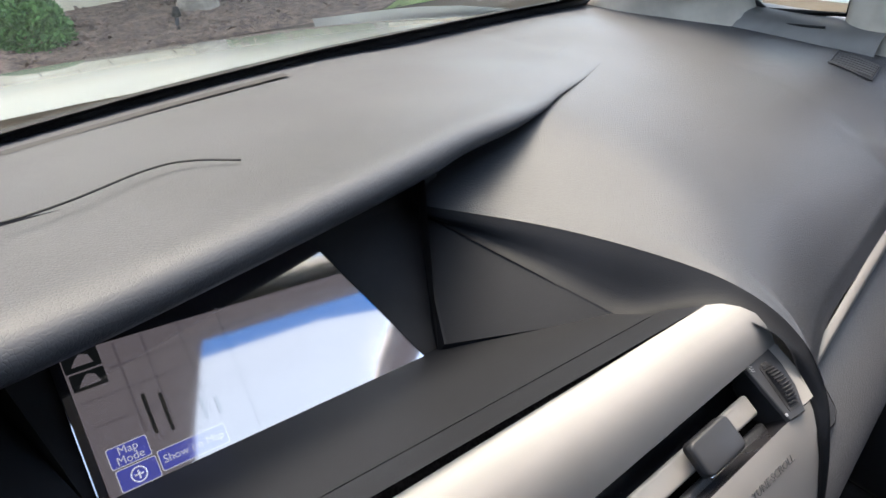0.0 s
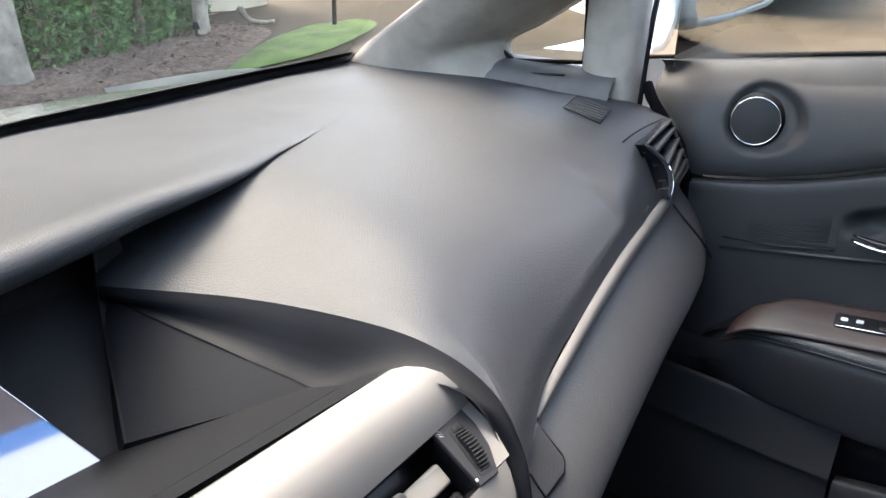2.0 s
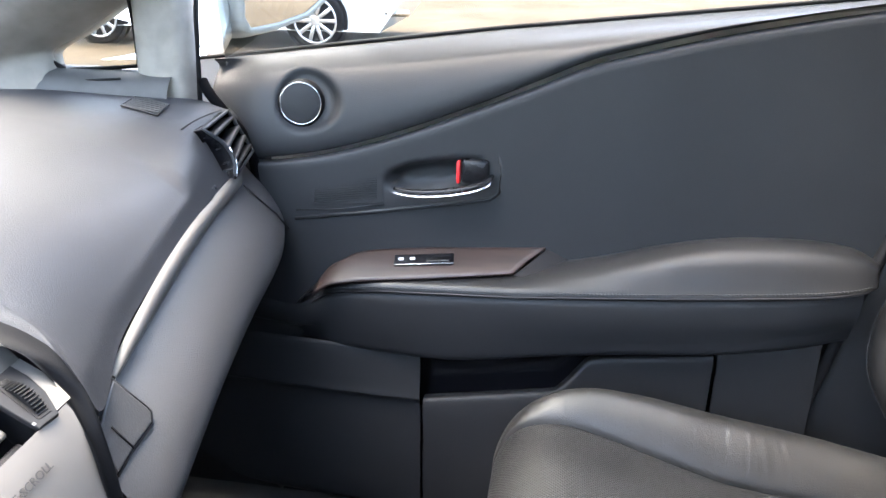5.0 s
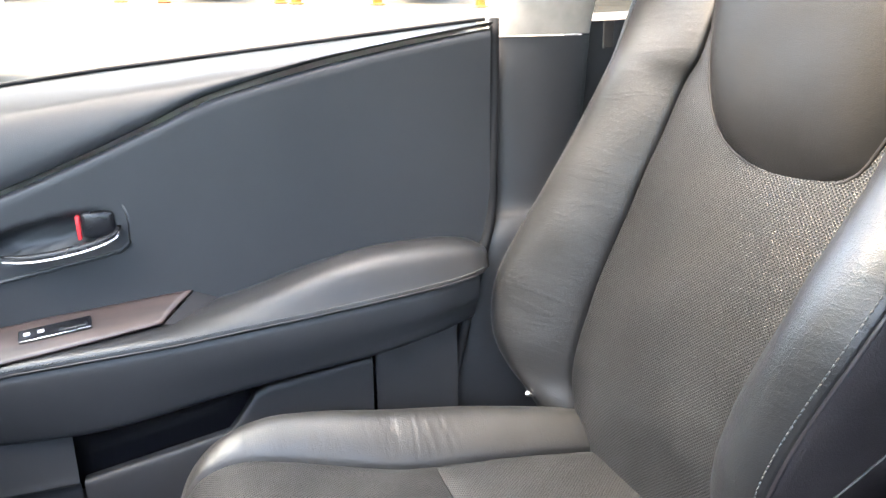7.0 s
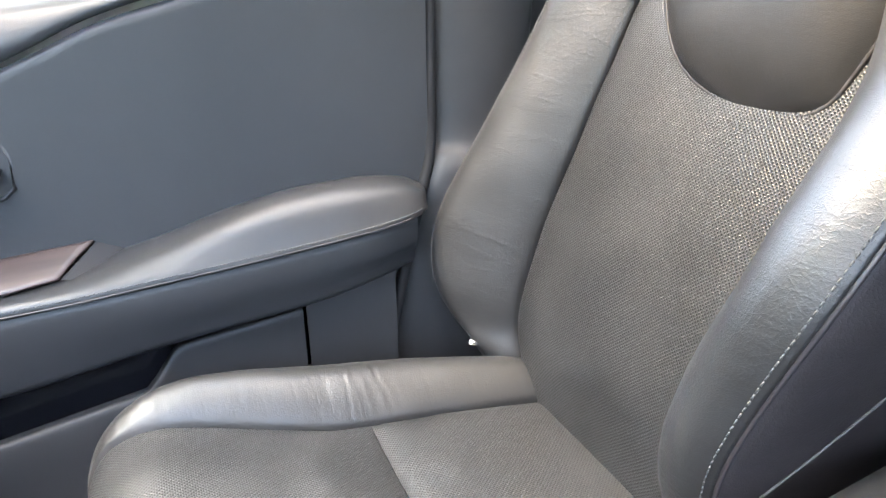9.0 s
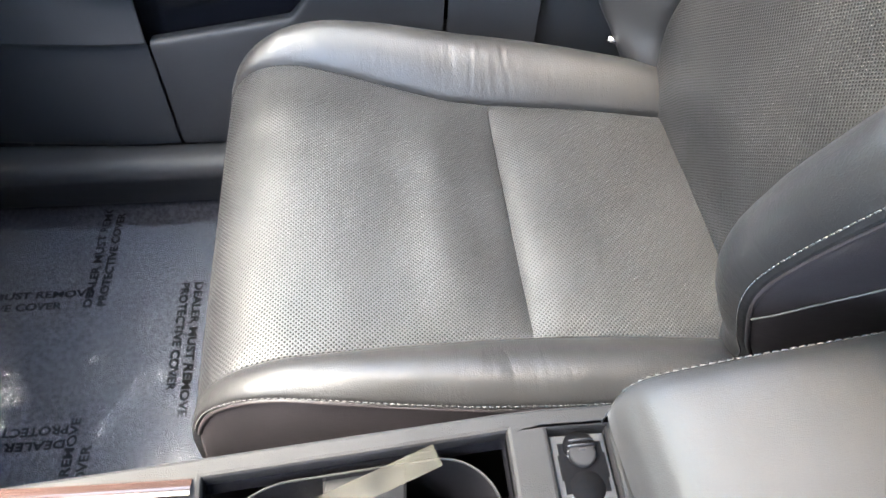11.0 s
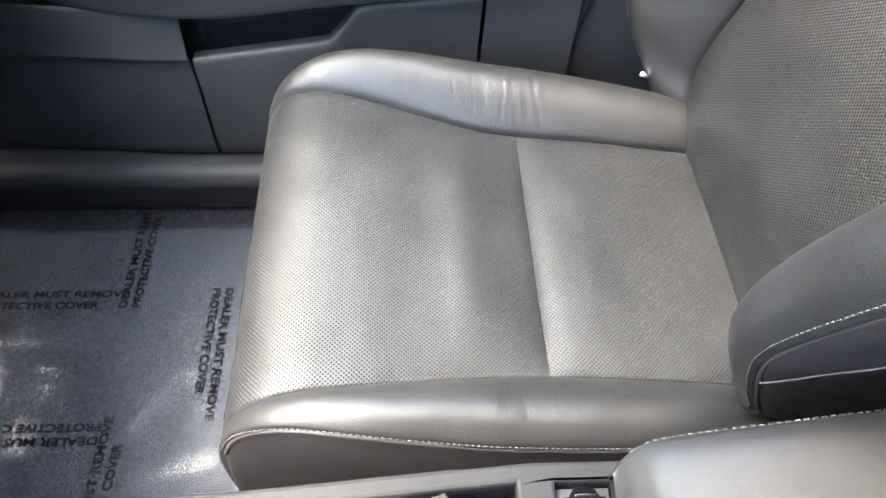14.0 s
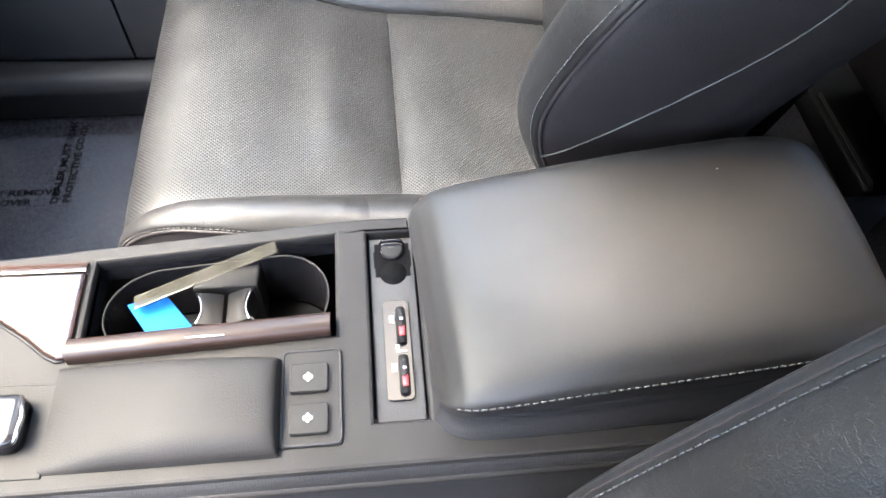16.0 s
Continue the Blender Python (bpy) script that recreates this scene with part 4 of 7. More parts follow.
part("red_marker", rbox((0.010, 0.0042, 0.027), (0.689, 0.3465, 0.633), 0.0015, 2), RED, lever, "red unlocked marker")

# armrest
secs = []
for y in (-0.128, -0.122, -0.10, -0.05, 0.03, 0.10, 0.17, 0.22, 0.27, 0.34, 0.43, 0.49, 0.525, 0.55):
    s = stitch_z(y)
    top = lerp_table([(-0.128, 0.558), (-0.11, 0.570), (-0.06, 0.577), (0.02, 0.575), (0.09, 0.563), (0.16, 0.543), (0.22, 0.530), (0.28, 0.520), (0.43, 0.510), (0.50, 0.496), (0.53, 0.475), (0.55, 0.455)], y)[0]
    out = lerp_table([(-0.128, 0.665), (-0.12, 0.65), (-0.09, 0.637), (0.0, 0.632), (0.27, 0.634), (0.43, 0.640), (0.5, 0.652), (0.53, 0.672), (0.55, 0.690)], y)[0]
    secs.append([(0.70, y, top - 0.004), (0.690, y, top), (0.675, y, top - 0.001 if y < 0.1 else top - 0.002), ((out + 0.69) / 2 - 0.008, y, (top + s) / 2 + 0.016 * (top - s) / 0.06), (out + 0.004, y, s + 0.010), (out, y, s + 0.002), (out + 0.0025, y, s)])
part("armrest", loft(secs, 60, 24), DOOR_LEATHER, door, "padded black leather armrest")
path = [(lerp_table([(-0.128, 0.665), (-0.12, 0.65), (-0.09, 0.637), (0.0, 0.632), (0.27, 0.634), (0.43, 0.640), (0.5, 0.652), (0.545, 0.676)], y)[0] - 0.0006, y, stitch_z(y) + 0.006) for y in [-0.115 + 0.02 * i for i in range(33)]]
part("stitching", stitches(path, 0.0042, 0.003, 0.0007), THREAD, door, "grey thread")
path2 = [(a + 0.001, b, c - 0.0055) for a, b, c in path]
part("piping", tube(path2, 0.0012, 6), SIDE_LEATHER, door)
secs = []
for y in (-0.110, -0.05, 0.03, 0.12, 0.22, 0.34, 0.43, 0.50, 0.55, 0.60, 0.66, 0.70):
    s = stitch_z(min(y, 0.53)) - 0.004
    out = lerp_table([(-0.11, 0.652), (-0.09, 0.640), (0.0, 0.635), (0.27, 0.637), (0.43, 0.643), (0.5, 0.655), (0.55, 0.675), (0.62, 0.69), (0.7, 0.70)], y)[0]
    b = lerp_table([(-0.11, 0.465), (0.03, 0.440), (0.18, 0.425), (0.34, 0.40), (0.7, 0.40)], y)[0]
    secs.append([(out + 0.003, y, s), (out, y, s - 0.008), (out + 0.003, y, s - 0.03), (out + 0.012, y, b + 0.02), (out + 0.022, y, b), (0.70, y, b - 0.004)])
part("lower_pad", loft(secs, 50, 20), DOOR_VINYL, door, "black vinyl panel under the armrest")
wd_in = [(0.668, 0.486, 0.519), (0.681, 0.462, 0.528), (0.6885, 0.40, 0.5345), (0.6905, 0.33, 0.5395), (0.6925, 0.238, 0.5455)]
wd_out = [(0.637, 0.482, 0.5005), (0.640, 0.455, 0.5045), (0.645, 0.39, 0.5105), (0.650, 0.33, 0.5165), (0.6555, 0.274, 0.5225)]
rows = [[a.lerp(b, j / 10) + Vector((0, 0, 0.0016 * math.sin(math.pi * j / 10))) for j in range(11)] for a, b in zip(cr(wd_in, 30), cr(wd_out, 30))]
front = [Vector((0.660, 0.512, 0.497)), Vector((0.636, 0.515, 0.484))]
nose = []
for k in range(1, 5):
    t = k / 4
    nose.insert(0, [p.lerp(front[0].lerp(front[1], j / 10), t) + Vector((0, 0, 0.005 * math.sin(math.pi * t) * 0.8)) for j, p in enumerate(rows[0])])
thick(part("wood_trim", sheet(nose + rows), WOOD, door, "matte walnut switch panel"), 0.004, -1)
# Flat black sheet: the hollow's shade is put into its colour.
part("grip_hollow", sheet([[(0.6925, 0.236, 0.5430), (0.656, 0.2725, 0.520)], [(0.690, 0.205, 0.530), (0.660, 0.235, 0.512)]]), BLACK_INK, door, "black sheet for the shade in the hollow behind the walnut panel", False)
sm = axes((0.6680, 0.383, 0.5265), (0.045, -1, 0.095), (0.85, 0.0, 0.50))
sw = part("window_switch", prism(round_rect(0.073, 0.0175, 0.002), 0.0016, sm, 0.0006), GLOSS, door, "black window switch plate", False)
part("switch_rocker", prism(round_rect(0.030, 0.013, 0.003), 0.0030, sm @ pose(0.018, 0.0, 0.0014), 0.0012), GLOSS, sw)
part("switch_edge", rbox((0.071, 0.0010, 0.0006), (0, 0, 0), 0.0002, 1, sm @ pose(0, -0.0075, 0.0018)), CHROME, sw)
for dx in (-0.028, -0.014):
    part("switch_mark", prism(round_rect(0.0065, 0.0042, 0.001), 0.0005, sm @ pose(dx, 0.0015, 0.0016)), WHITE_INK, sw, "white switch symbol", False)

part("inner_liner", sheet([[(0.722, y, z) for z in (0.10, 0.3, 0.52, 0.60)] for y in (-0.13, 0.1, 0.4, 0.72)], True), PLASTIC, door, "black liner behind the pocket", False)
# lower door: pocket opening, bin, rear cover
part("pocket_back", sheet([[(0.715, 0.40, 0.44), (0.715, 0.02, 0.46)], [(0.715, 0.40, 0.30), (0.715, 0.02, 0.33)]]), GLOSS, door, "dark inside of the door pocket", False)
part("front_panel", loft([[(0.672 + o, y, 0.404), (0.6685 + o, y, 0.396), (0.667 + o, y, 0.35), (0.6655 + o, y, 0.336), (0.672 + o, y, 0.328), (0.676 + o, y, 0.26), (0.684 + o, y, 0.17), (0.695 + o, y, 0.15)] for y, o in ((0.386, 0), (0.45, 0), (0.55, 0.006), (0.66, 0.015), (0.72, 0.02))], 20, 24), DOOR_VINYL, door, "black lower door panel")
secs = []
for y in (0.382, 0.30, 0.215, 0.20, 0.178, 0.165, 0.10, 0.032):
    zt = lerp_table([(0.032, 0.430), (0.165, 0.414), (0.178, 0.410), (0.205, 0.372), (0.215, 0.362), (0.382, 0.334)], y)[0]
    secs.append([(0.690, y, zt - 0.002), (0.676, y, zt + 0.001), (0.670, y, zt - 0.004), (0.671, y, zt - 0.03), (0.677, y, 0.26), (0.684, y, 0.17), (0.695, y, 0.15)])
part("door_bin", loft(secs, 40, 20, True, False), PLASTIC, door, "black plastic door bin")
part("rear_cover", loft([[(0.690, y, z0), (0.677, y, z0), (0.672, y, z0 - 0.006), (0.673, y, 0.36), (0.678, y, 0.26), (0.690, y, 0.16)] for y, z0 in ((0.027, 0.436), (-0.03, 0.446), (-0.085, 0.456))], 12, 16, True), PLASTIC, door, "dark plastic panel")
part("sill_step", loft([[(0.70, y, 0.150), (0.672, y, 0.150), (0.658, y, 0.143), (0.652, y, 0.125), (0.660, y, 0.10), (0.668, y, 0.06)] for y in (-0.35, 0.0, 0.3, 0.5, 0.62, 0.72, 0.80)], 24, 14), PLASTIC, door, "black sill trim")
part("door_shell", sheet([[(0.78, y, 0.12), (0.80, y, 0.4), (0.79, y, 0.7), (0.775, y, belt(y))] for y in (-0.16, 0.1, 0.4, 0.72)], True), WHITE_PAINT, door, "white painted outer skin")
part("window_seal", tube([(0.748, y, belt(y) + 0.003) for y in (-0.16, 0.0, 0.2, 0.31, 0.45, 0.6, 0.70)], 0.0025, 8), RUBBER, door, "black window seal")
edge = [(0.700, -0.1525, 0.845), (0.697, -0.1490, 0.72), (0.696, -0.1450, 0.60), (0.690, -0.128, 0.54), (0.688, -0.106, 0.46), (0.688, -0.083, 0.36), (0.692, -0.05, 0.2), (0.695, -0.04, 0.12)]
part("door_edge", tube(cr(edge, 40), 0.007, 8), RUBBER, door, "black door seal")


# ---------------------------------------------------------------- seats
# stations along the cushion: place (y, z) of the insert's surface, seam half-width, bolster height, outer half-width
CUSH = [(-0.215, 0.330, 0.150, 0.030, 0.215), (-0.10, 0.347, 0.150, 0.036, 0.222), (-0.03, 0.3545, 0.150, 0.040, 0.225), (0.0, 0.357, 0.150, 0.042, 0.226), (0.02, 0.3595, 0.151, 0.042, 0.226), (0.06, 0.366, 0.155, 0.042, 0.227), (0.12, 0.380, 0.164, 0.038, 0.226), (0.175, 0.392, 0.173, 0.030, 0.222), (0.215, 0.395, 0.178, 0.020, 0.216), (0.248, 0.384, 0.182, 0.010, 0.210), (0.270, 0.358, 0.185, 0.004, 0.205), (0.281, 0.315, 0.187, 0.002, 0.203), (0.279, 0.24, 0.188, 0.001, 0.202), (0.268, 0.17, 0.188, 0.0, 0.200)]


def cush_rows(pick, i0, i1, n):
    st = [pick(*s) for s in CUSH[i0:i1]]
    cols = [cr([s[j] for s in st], n) for j in range(len(st[0]))]
    return [[c[i] for c in cols] for i in range(n + 1)]


FOLD_LINES = [(-0.018, 0.022, 0.0005, 0.0024), (0.016, -0.016, 0.0003, 0.0022), (0.040, 0.012, 0.0003, 0.0022), (-0.040, -0.014, 0.0004, 0.0022), (0.08, 0.012, 0.0003, 0.0022), (-0.072, 0.014, 0.0004, 0.0022)]


def seat(name, label, cx, shift=0.0, wide=1):
    root = thing(name, label, "car seat", (0, shift, 0), "front seats")
    cushion = new("cushion")
    cushion.parent = root

    def insert(y, z, w, h, o):
        tuck = [(-w, -0.006), (-w + 0.006, -0.0015), (-w * 0.75, 0.0005), (-w * 0.4, 0.001), (0, 0.001), (w * 0.4, 0.001), (w * 0.75, 0.0005), (w - 0.006, -0.0015), (w, -0.006)]
        return [Vector((cx + x, y, z + d)) for x, d in tuck]

    for nm, a, b, n, lab in (("rear_insert", 0, 4, 40, "perforated black leather"), ("front_insert", 3, len(CUSH), 90, "perforated black leather")):
        rows = cush_rows(insert, a, b, n)
        rows = [cr(r, 40) for r in rows]
        for r in rows:
            for p in r:
                u = 1 - min(1.0, abs(p.x - cx) / 0.15) ** 5
                if nm[0] == "r":
                    p.z += u * (0.004 * math.exp(-((p.y + 0.045) / 0.04) ** 2) - 0.009 * math.exp(-abs(p.y) / 0.008))
                else:
                    p.z += u * (0.006 * math.exp(-((p.y - 0.065) / 0.03) ** 2) - 0.010 * math.exp(-abs(p.y) / 0.018))
                p.z += 0.003 * math.exp(-((p.y - 0.15) / 0.05) ** 2 - ((p.x - cx) / 0.08) ** 2) + 0.0014 * noise.noise((p.x * 22, p.y * 22, 2.0)) + 0.0006 * noise.noise((p.x * 60 + p.y * 30, p.y * 60, 6.0))
        part(nm, sheet(rows), PERFORATED, cushion, lab)

    for side in (1, -1):

        def bolster(y, z, w, h, o):
            p = [(w, -0.006), (w + 0.003, 0.0015 + h * 0.1), (w + (o - w) * 0.25, h * 0.62), (w + (o - w) * 0.5, h * 0.95), (w + (o - w) * 0.75, h), (o - 0.002, h * 0.78), (o, h * 0.55)]
            return [Vector((cx + side * x, y - (0.006 if i == 6 else 0), z + d)) for i, (x, d) in enumerate(p)]

        rows = [cr(r, 30) for r in cush_rows(bolster, 0, len(CUSH), 200)]
        for r in rows:
            for j, p in enumerate(r):
                u = math.sin(math.pi * min(1.0, j / 26))
                for y0, lean, amp, wide_ in FOLD_LINES:
                    d = p.y - y0 - lean * (j / 30 - 0.5) - 0.004 * noise.noise((p.x * 40, y0 * 90, 1.0))
                    p.z -= u * (amp if side > 0 else amp * 0.25) * math.exp(-(d / wide_) ** 2)
                p.z += u * (0.0012 * noise.noise((p.x * 25, p.y * 30, 9.0)) + 0.0005 * noise.noise((p.x * 30, p.y * 130, 3.0)))
        part("bolster", sheet(rows, side < 0), LEATHER, cushion, "creased black leather bolster")
        edge = [r[-1] for r in rows][:164]
        part("piping", tube(edge, 0.0022, 6), SIDE_LEATHER, cushion)
        part("stitching", stitches([r[-4] + Vector((side * 0.0006, 0, 0.0004)) for r in rows[:164]], 0.0048, 0.0034, 0.0006), THREAD, cushion, "grey thread")
        if wide < 0 and side > 0:
            part("stitching", stitches([r[18] + Vector((0, 0, 0.0006)) for r in rows[:164]], 0.0048, 0.0034, 0.0006), THREAD, cushion, "grey thread")
            part("top_seam", tube([r[19] for r in rows[:164]], 0.0010, 6), SIDE_LEATHER, cushion)
        low = []
        for r in rows[::3]:
            e = r[-1]
            low.append(cr([e, e + Vector((side * 0.002, 0, -0.02)), Vector((e.x + side * 0.002, e.y - 0.004, max(e.z - 0.08, 0.10))), Vector((e.x - side * 0.01, e.y - 0.012, 0.10))], 8))
        part("cushion_side", sheet(low, side < 0), SIDE_LEATHER, cushion, "smooth black leather side")
    part("seam", tube([(cx + x, 0.0, 0.3462) for x in (-0.149, -0.07, 0, 0.07, 0.149)], 0.0012, 6), BLACK_INK, cushion)
    part("seat_base", rbox((0.38, 0.40, 0.10), (cx, 0.03, 0.10), 0.01), PLASTIC, root, "black seat base and rails")

    # backrest: s runs up it, h stands out from it
    back = new("backrest")
    back.parent = root
    up, out = Vector((0, -0.259, 0.966)), Vector((0, 0.966, 0.259))
    base = Vector((cx, -0.185, 0.345))

    def at(x, s, h):
        return base + Vector((x + 0.042 * wide * max(0.0, 1 - max(s, 0.0) / 0.5), 0, 0)) + up * s + out * h

    # s, seam, bolster height, outer half-width, belly; the side by the console stands out further
    OUTER = [(-0.10, 0.145, -0.01, 0.19, -0.03), (-0.02, 0.150, 0.000, 0.195, -0.022), (0.02, 0.155, 0.030, 0.205, -0.011), (0.05, 0.166, 0.060, 0.236, -0.003), (0.085, 0.168, 0.082, 0.260, 0.006), (0.14, 0.169, 0.092, 0.274, 0.008), (0.20, 0.166, 0.088, 0.271, 0.008), (0.29, 0.157, 0.070, 0.258, 0.006), (0.38, 0.148, 0.050, 0.252, 0.002), (0.44, 0.141, 0.038, 0.250, 0.0), (0.47, 0.130, 0.032, 0.252, 0.0), (0.54, 0.128, 0.020, 0.258, -0.004), (0.60, 0.12, 0.006, 0.24, -0.02), (0.625, 0.11, -0.02, 0.21, -0.05)]
    INNER_S = [(-0.10, 0.145, -0.01, 0.19, -0.03), (-0.02, 0.150, 0.012, 0.210, -0.022), (0.02, 0.150, 0.042, 0.230, -0.011), (0.05, 0.146, 0.064, 0.241, -0.003), (0.085, 0.142, 0.098, 0.247, 0.006), (0.14, 0.141, 0.136, 0.250, 0.008), (0.20, 0.143, 0.152, 0.262, 0.008), (0.29, 0.150, 0.150, 0.279, 0.006), (0.38, 0.145, 0.116, 0.276, 0.002), (0.44, 0.132, 0.090, 0.271, 0.0), (0.47, 0.126, 0.078, 0.268, 0.0), (0.54, 0.125, 0.045, 0.260, -0.004), (0.60, 0.12, 0.010, 0.24, -0.02), (0.625, 0.11, -0.02, 0.20, -0.05)]
    PLAIN = [(-0.10, 0.140, -0.01, 0.19, -0.03), (-0.02, 0.152, 0.000, 0.195, -0.006), (0.02, 0.162, 0.030, 0.212, 0.002), (0.05, 0.167, 0.066, 0.232, 0.004), (0.085, 0.168, 0.088, 0.248, 0.006), (0.14, 0.166, 0.096, 0.254, 0.008), (0.20, 0.163, 0.090, 0.254, 0.008), (0.29, 0.155, 0.070, 0.248, 0.006), (0.38, 0.145, 0.050, 0.240, 0.002), (0.44, 0.135, 0.038, 0.234, 0.0), (0.47, 0.131, 0.033, 0.231, 0.0), (0.54, 0.125, 0.020, 0.220, -0.004), (0.60, 0.12, 0.006, 0.20, -0.02), (0.625, 0.11, -0.02, 0.18, -0.05)]
    shape = {wide: OUTER, -wide: INNER_S} if wide > 0 else {1: PLAIN, -1: PLAIN}
    ins = [[at(x * (a[1] if x > 0 else b[1]), a[0], a[4] + d) for x, d in ((-1, -0.006), (-0.95, -0.001), (-0.6, 0.001), (0, 0.0), (0.6, 0.001), (0.95, -0.001), (1, -0.006))] for a, b in zip(shape[1], shape[-1])]
    rows = [[p for p in r] for r in (cr(q, 40) for q in ins)]
    cols = [cr([r[j] for r in rows], 70) for j in range(41)]
    rows = [[c[i] + out * 0.0016 * noise.noise((c[i].x * 17, c[i].z * 17, 4.0)) for c in cols] for i in range(71)]
    part("back_insert", sheet(rows), PERFORATED, back, "perforated black leather")
    for side in (1, -1):
        bo = []
        full = 0.30 if shape[side] is INNER_S else 0.28
        for s, w, h, o, b in shape[side]:
            q = [(w, b - 0.006), (w + 0.003, b + 0.003 + h * 0.06), (w + (o - w) * full, b + (h - b) * 0.55), (w + (o - w) * 0.58, b + (h - b) * 0.90), (w + (o - w) * 0.82, h), (o, h * 0.95 - 0.003), (o + 0.0025, h * 0.95 - 0.0095)]
            bo.append([at(side * x, s, z) for x, z in q])
        cols = [cr([r[j] for r in bo], 60) for j in range(7)]
        rows = [cr([c[i] for c in cols], 22) for i in range(61)]
        for r in rows:
            for j, p in enumerate(r[:20]):
                p += out * math.sin(math.pi * j / 19) * (0.0022 * noise.noise((p.x * 22, p.z * 16, 7.0)) + 0.0009 * noise.noise((p.x * 45, p.z * 60, 2.0)))
        part("bolster", sheet(rows, side < 0), LEATHER, back, "black leather side bolster")
        part("piping", tube([r[-1] for r in rows], 0.0020, 6), SIDE_LEATHER, back)
        if wide > 0 or side < 0:
            part("stitching", stitches([r[18 if side < 0 else 16] + out * 0.0007 + Vector((side * 0.0004, 0, 0)) for r in rows[:58]], 0.0048, 0.0034, 0.0006), THREAD, back, "pale grey thread")
        else:
            part("stitching", stitches([r[16] + out * 0.0006 for r in rows[:58]], 0.0048, 0.0034, 0.0006), THREAD, back, "grey thread")
            part("top_seam", tube([r[17] for r in rows[:58]], 0.0010, 6), SIDE_LEATHER, back)
        sd = []
        for i, r in enumerate(rows):
            e, t = r[-1], i / 60
            deep = 0.05 + 0.09 * t if shape[side] is not INNER_S else 0.12 + 0.03 * t
            sd.append(cr([e, e - out * 0.02 + Vector((side * 0.004, 0, 0)), e - out * deep + Vector((side * 0.003, 0, 0)), e - out * (deep + 0.06) - Vector((side * 0.02, 0, 0))], 8))
        part("back_side", sheet(sd, side < 0), SIDE_LEATHER, back, "smooth black leather side")
        if shape[side] is INNER_S:
            wl = []
            for y, z in ((-0.108, 0.494), (-0.122, 0.499), (-0.140, 0.514), (-0.162, 0.538), (-0.200, 0.585), (-0.240, 0.640), (-0.275, 0.690), (-0.31, 0.745)):
                p = Vector((cx, y, z - 0.003)) - base
                s_ = p.dot(up)
                o_ = lerp_table([(a[0], a[3]) for a in INNER_S], s_)[0]
                wl.append(at(side * (o_ + 0.0086), s_, p.dot(out)))
            wl = cr(wl, 40)
        else:
            wl = [r[4] + Vector((side * 0.001, 0, 0)) for r in sd]
        part("side_seam", tube(wl, 0.0009, 6), THREAD, back, "fine pale piping line")
    shell = [[at(-0.2 + 0.4 * j / 8, s, -0.12 - 0.03 * math.sin(math.pi * j / 8)) for j in range(9)] for s in (-0.10, 0.2, 0.4, 0.60)]
    part("back_shell", sheet(shell), PLASTIC, back, "black seat back shell")
    # smooth upper panel with a rounded lower edge
    EDGES = [(0.3590, -0.052, -0.064), (0.3605, -0.034, -0.080), (0.3640, -0.014, -0.099), (0.3690, 0.006, -0.111), (0.3760, 0.026, -0.119), (0.3850, 0.044, -0.124), (0.3980, 0.062, -0.128), (0.4150, 0.078, -0.133), (0.4360, 0.092, -0.138), (0.4600, 0.104, -0.142), (0.50, 0.120, -0.148), (0.55, 0.132, -0.152), (0.625, 0.138, -0.154)]
    rows = []
    for i in range(61):
        k = (i / 60) * (len(EDGES) - 1)
        a, b = EDGES[int(k)], EDGES[min(int(k) + 1, len(EDGES) - 1)]
        s, xa, xb = (p + (q - p) * (k - int(k)) for p, q in zip(a, b))
        t = (s - 0.359) / 0.266
        lift = 0.026 * (1 - math.exp(-t * 5.0)) + 0.004 * t
        rows.append([at(wide * (xb + (xa - xb) * j / 24), s, lift * (1 - abs(j / 12 - 1) ** 6) + 0.0008) for j in range(25)])
        if wide < 0:
            rows[-1].reverse()
    part("head_panel", sheet(rows), PANEL_LEATHER, back, "smooth black leather upper panel")
    part("panel_piping", tube([rows[i][0] for i in range(60, -1, -1)] + [r[-1] for r in rows], 0.0024, 6), BLACK_INK, back)
    tag = part("seat_tag", rbox((0.003, 0.014, 0.032), (cx + 0.252 * wide, -0.268, 0.822), 0.0008, 1), GREY_PLASTIC, back, "small grey sewn tag", False)
    return root


front_seat = seat("passenger_seat", "black perforated leather passenger seat with pale contrast stitching", 0.37)
driver_seat = seat("driver_seat", "black leather driver seat with creased bolster and pale stitching", -0.374, 0.09, -1)
buckle = thing("seat_belt_buckle", "chrome recline pin between seat cushion and backrest", "seat fitting")
part("pin", tube([(0.598, -0.150, 0.380), (0.600, -0.168, 0.372)], 0.0035, 8), CHROME, buckle)
part("pin", tube([(0.596, -0.168, 0.372), (0.598, -0.178, 0.362)], 0.0030, 8), CHROME, buckle)


# ---------------------------------------------------------------- centre console
con = thing("center_console", "dark grey centre console with walnut cup holder and padded armrest", "console")
CX0, CX1 = -0.097, 0.098


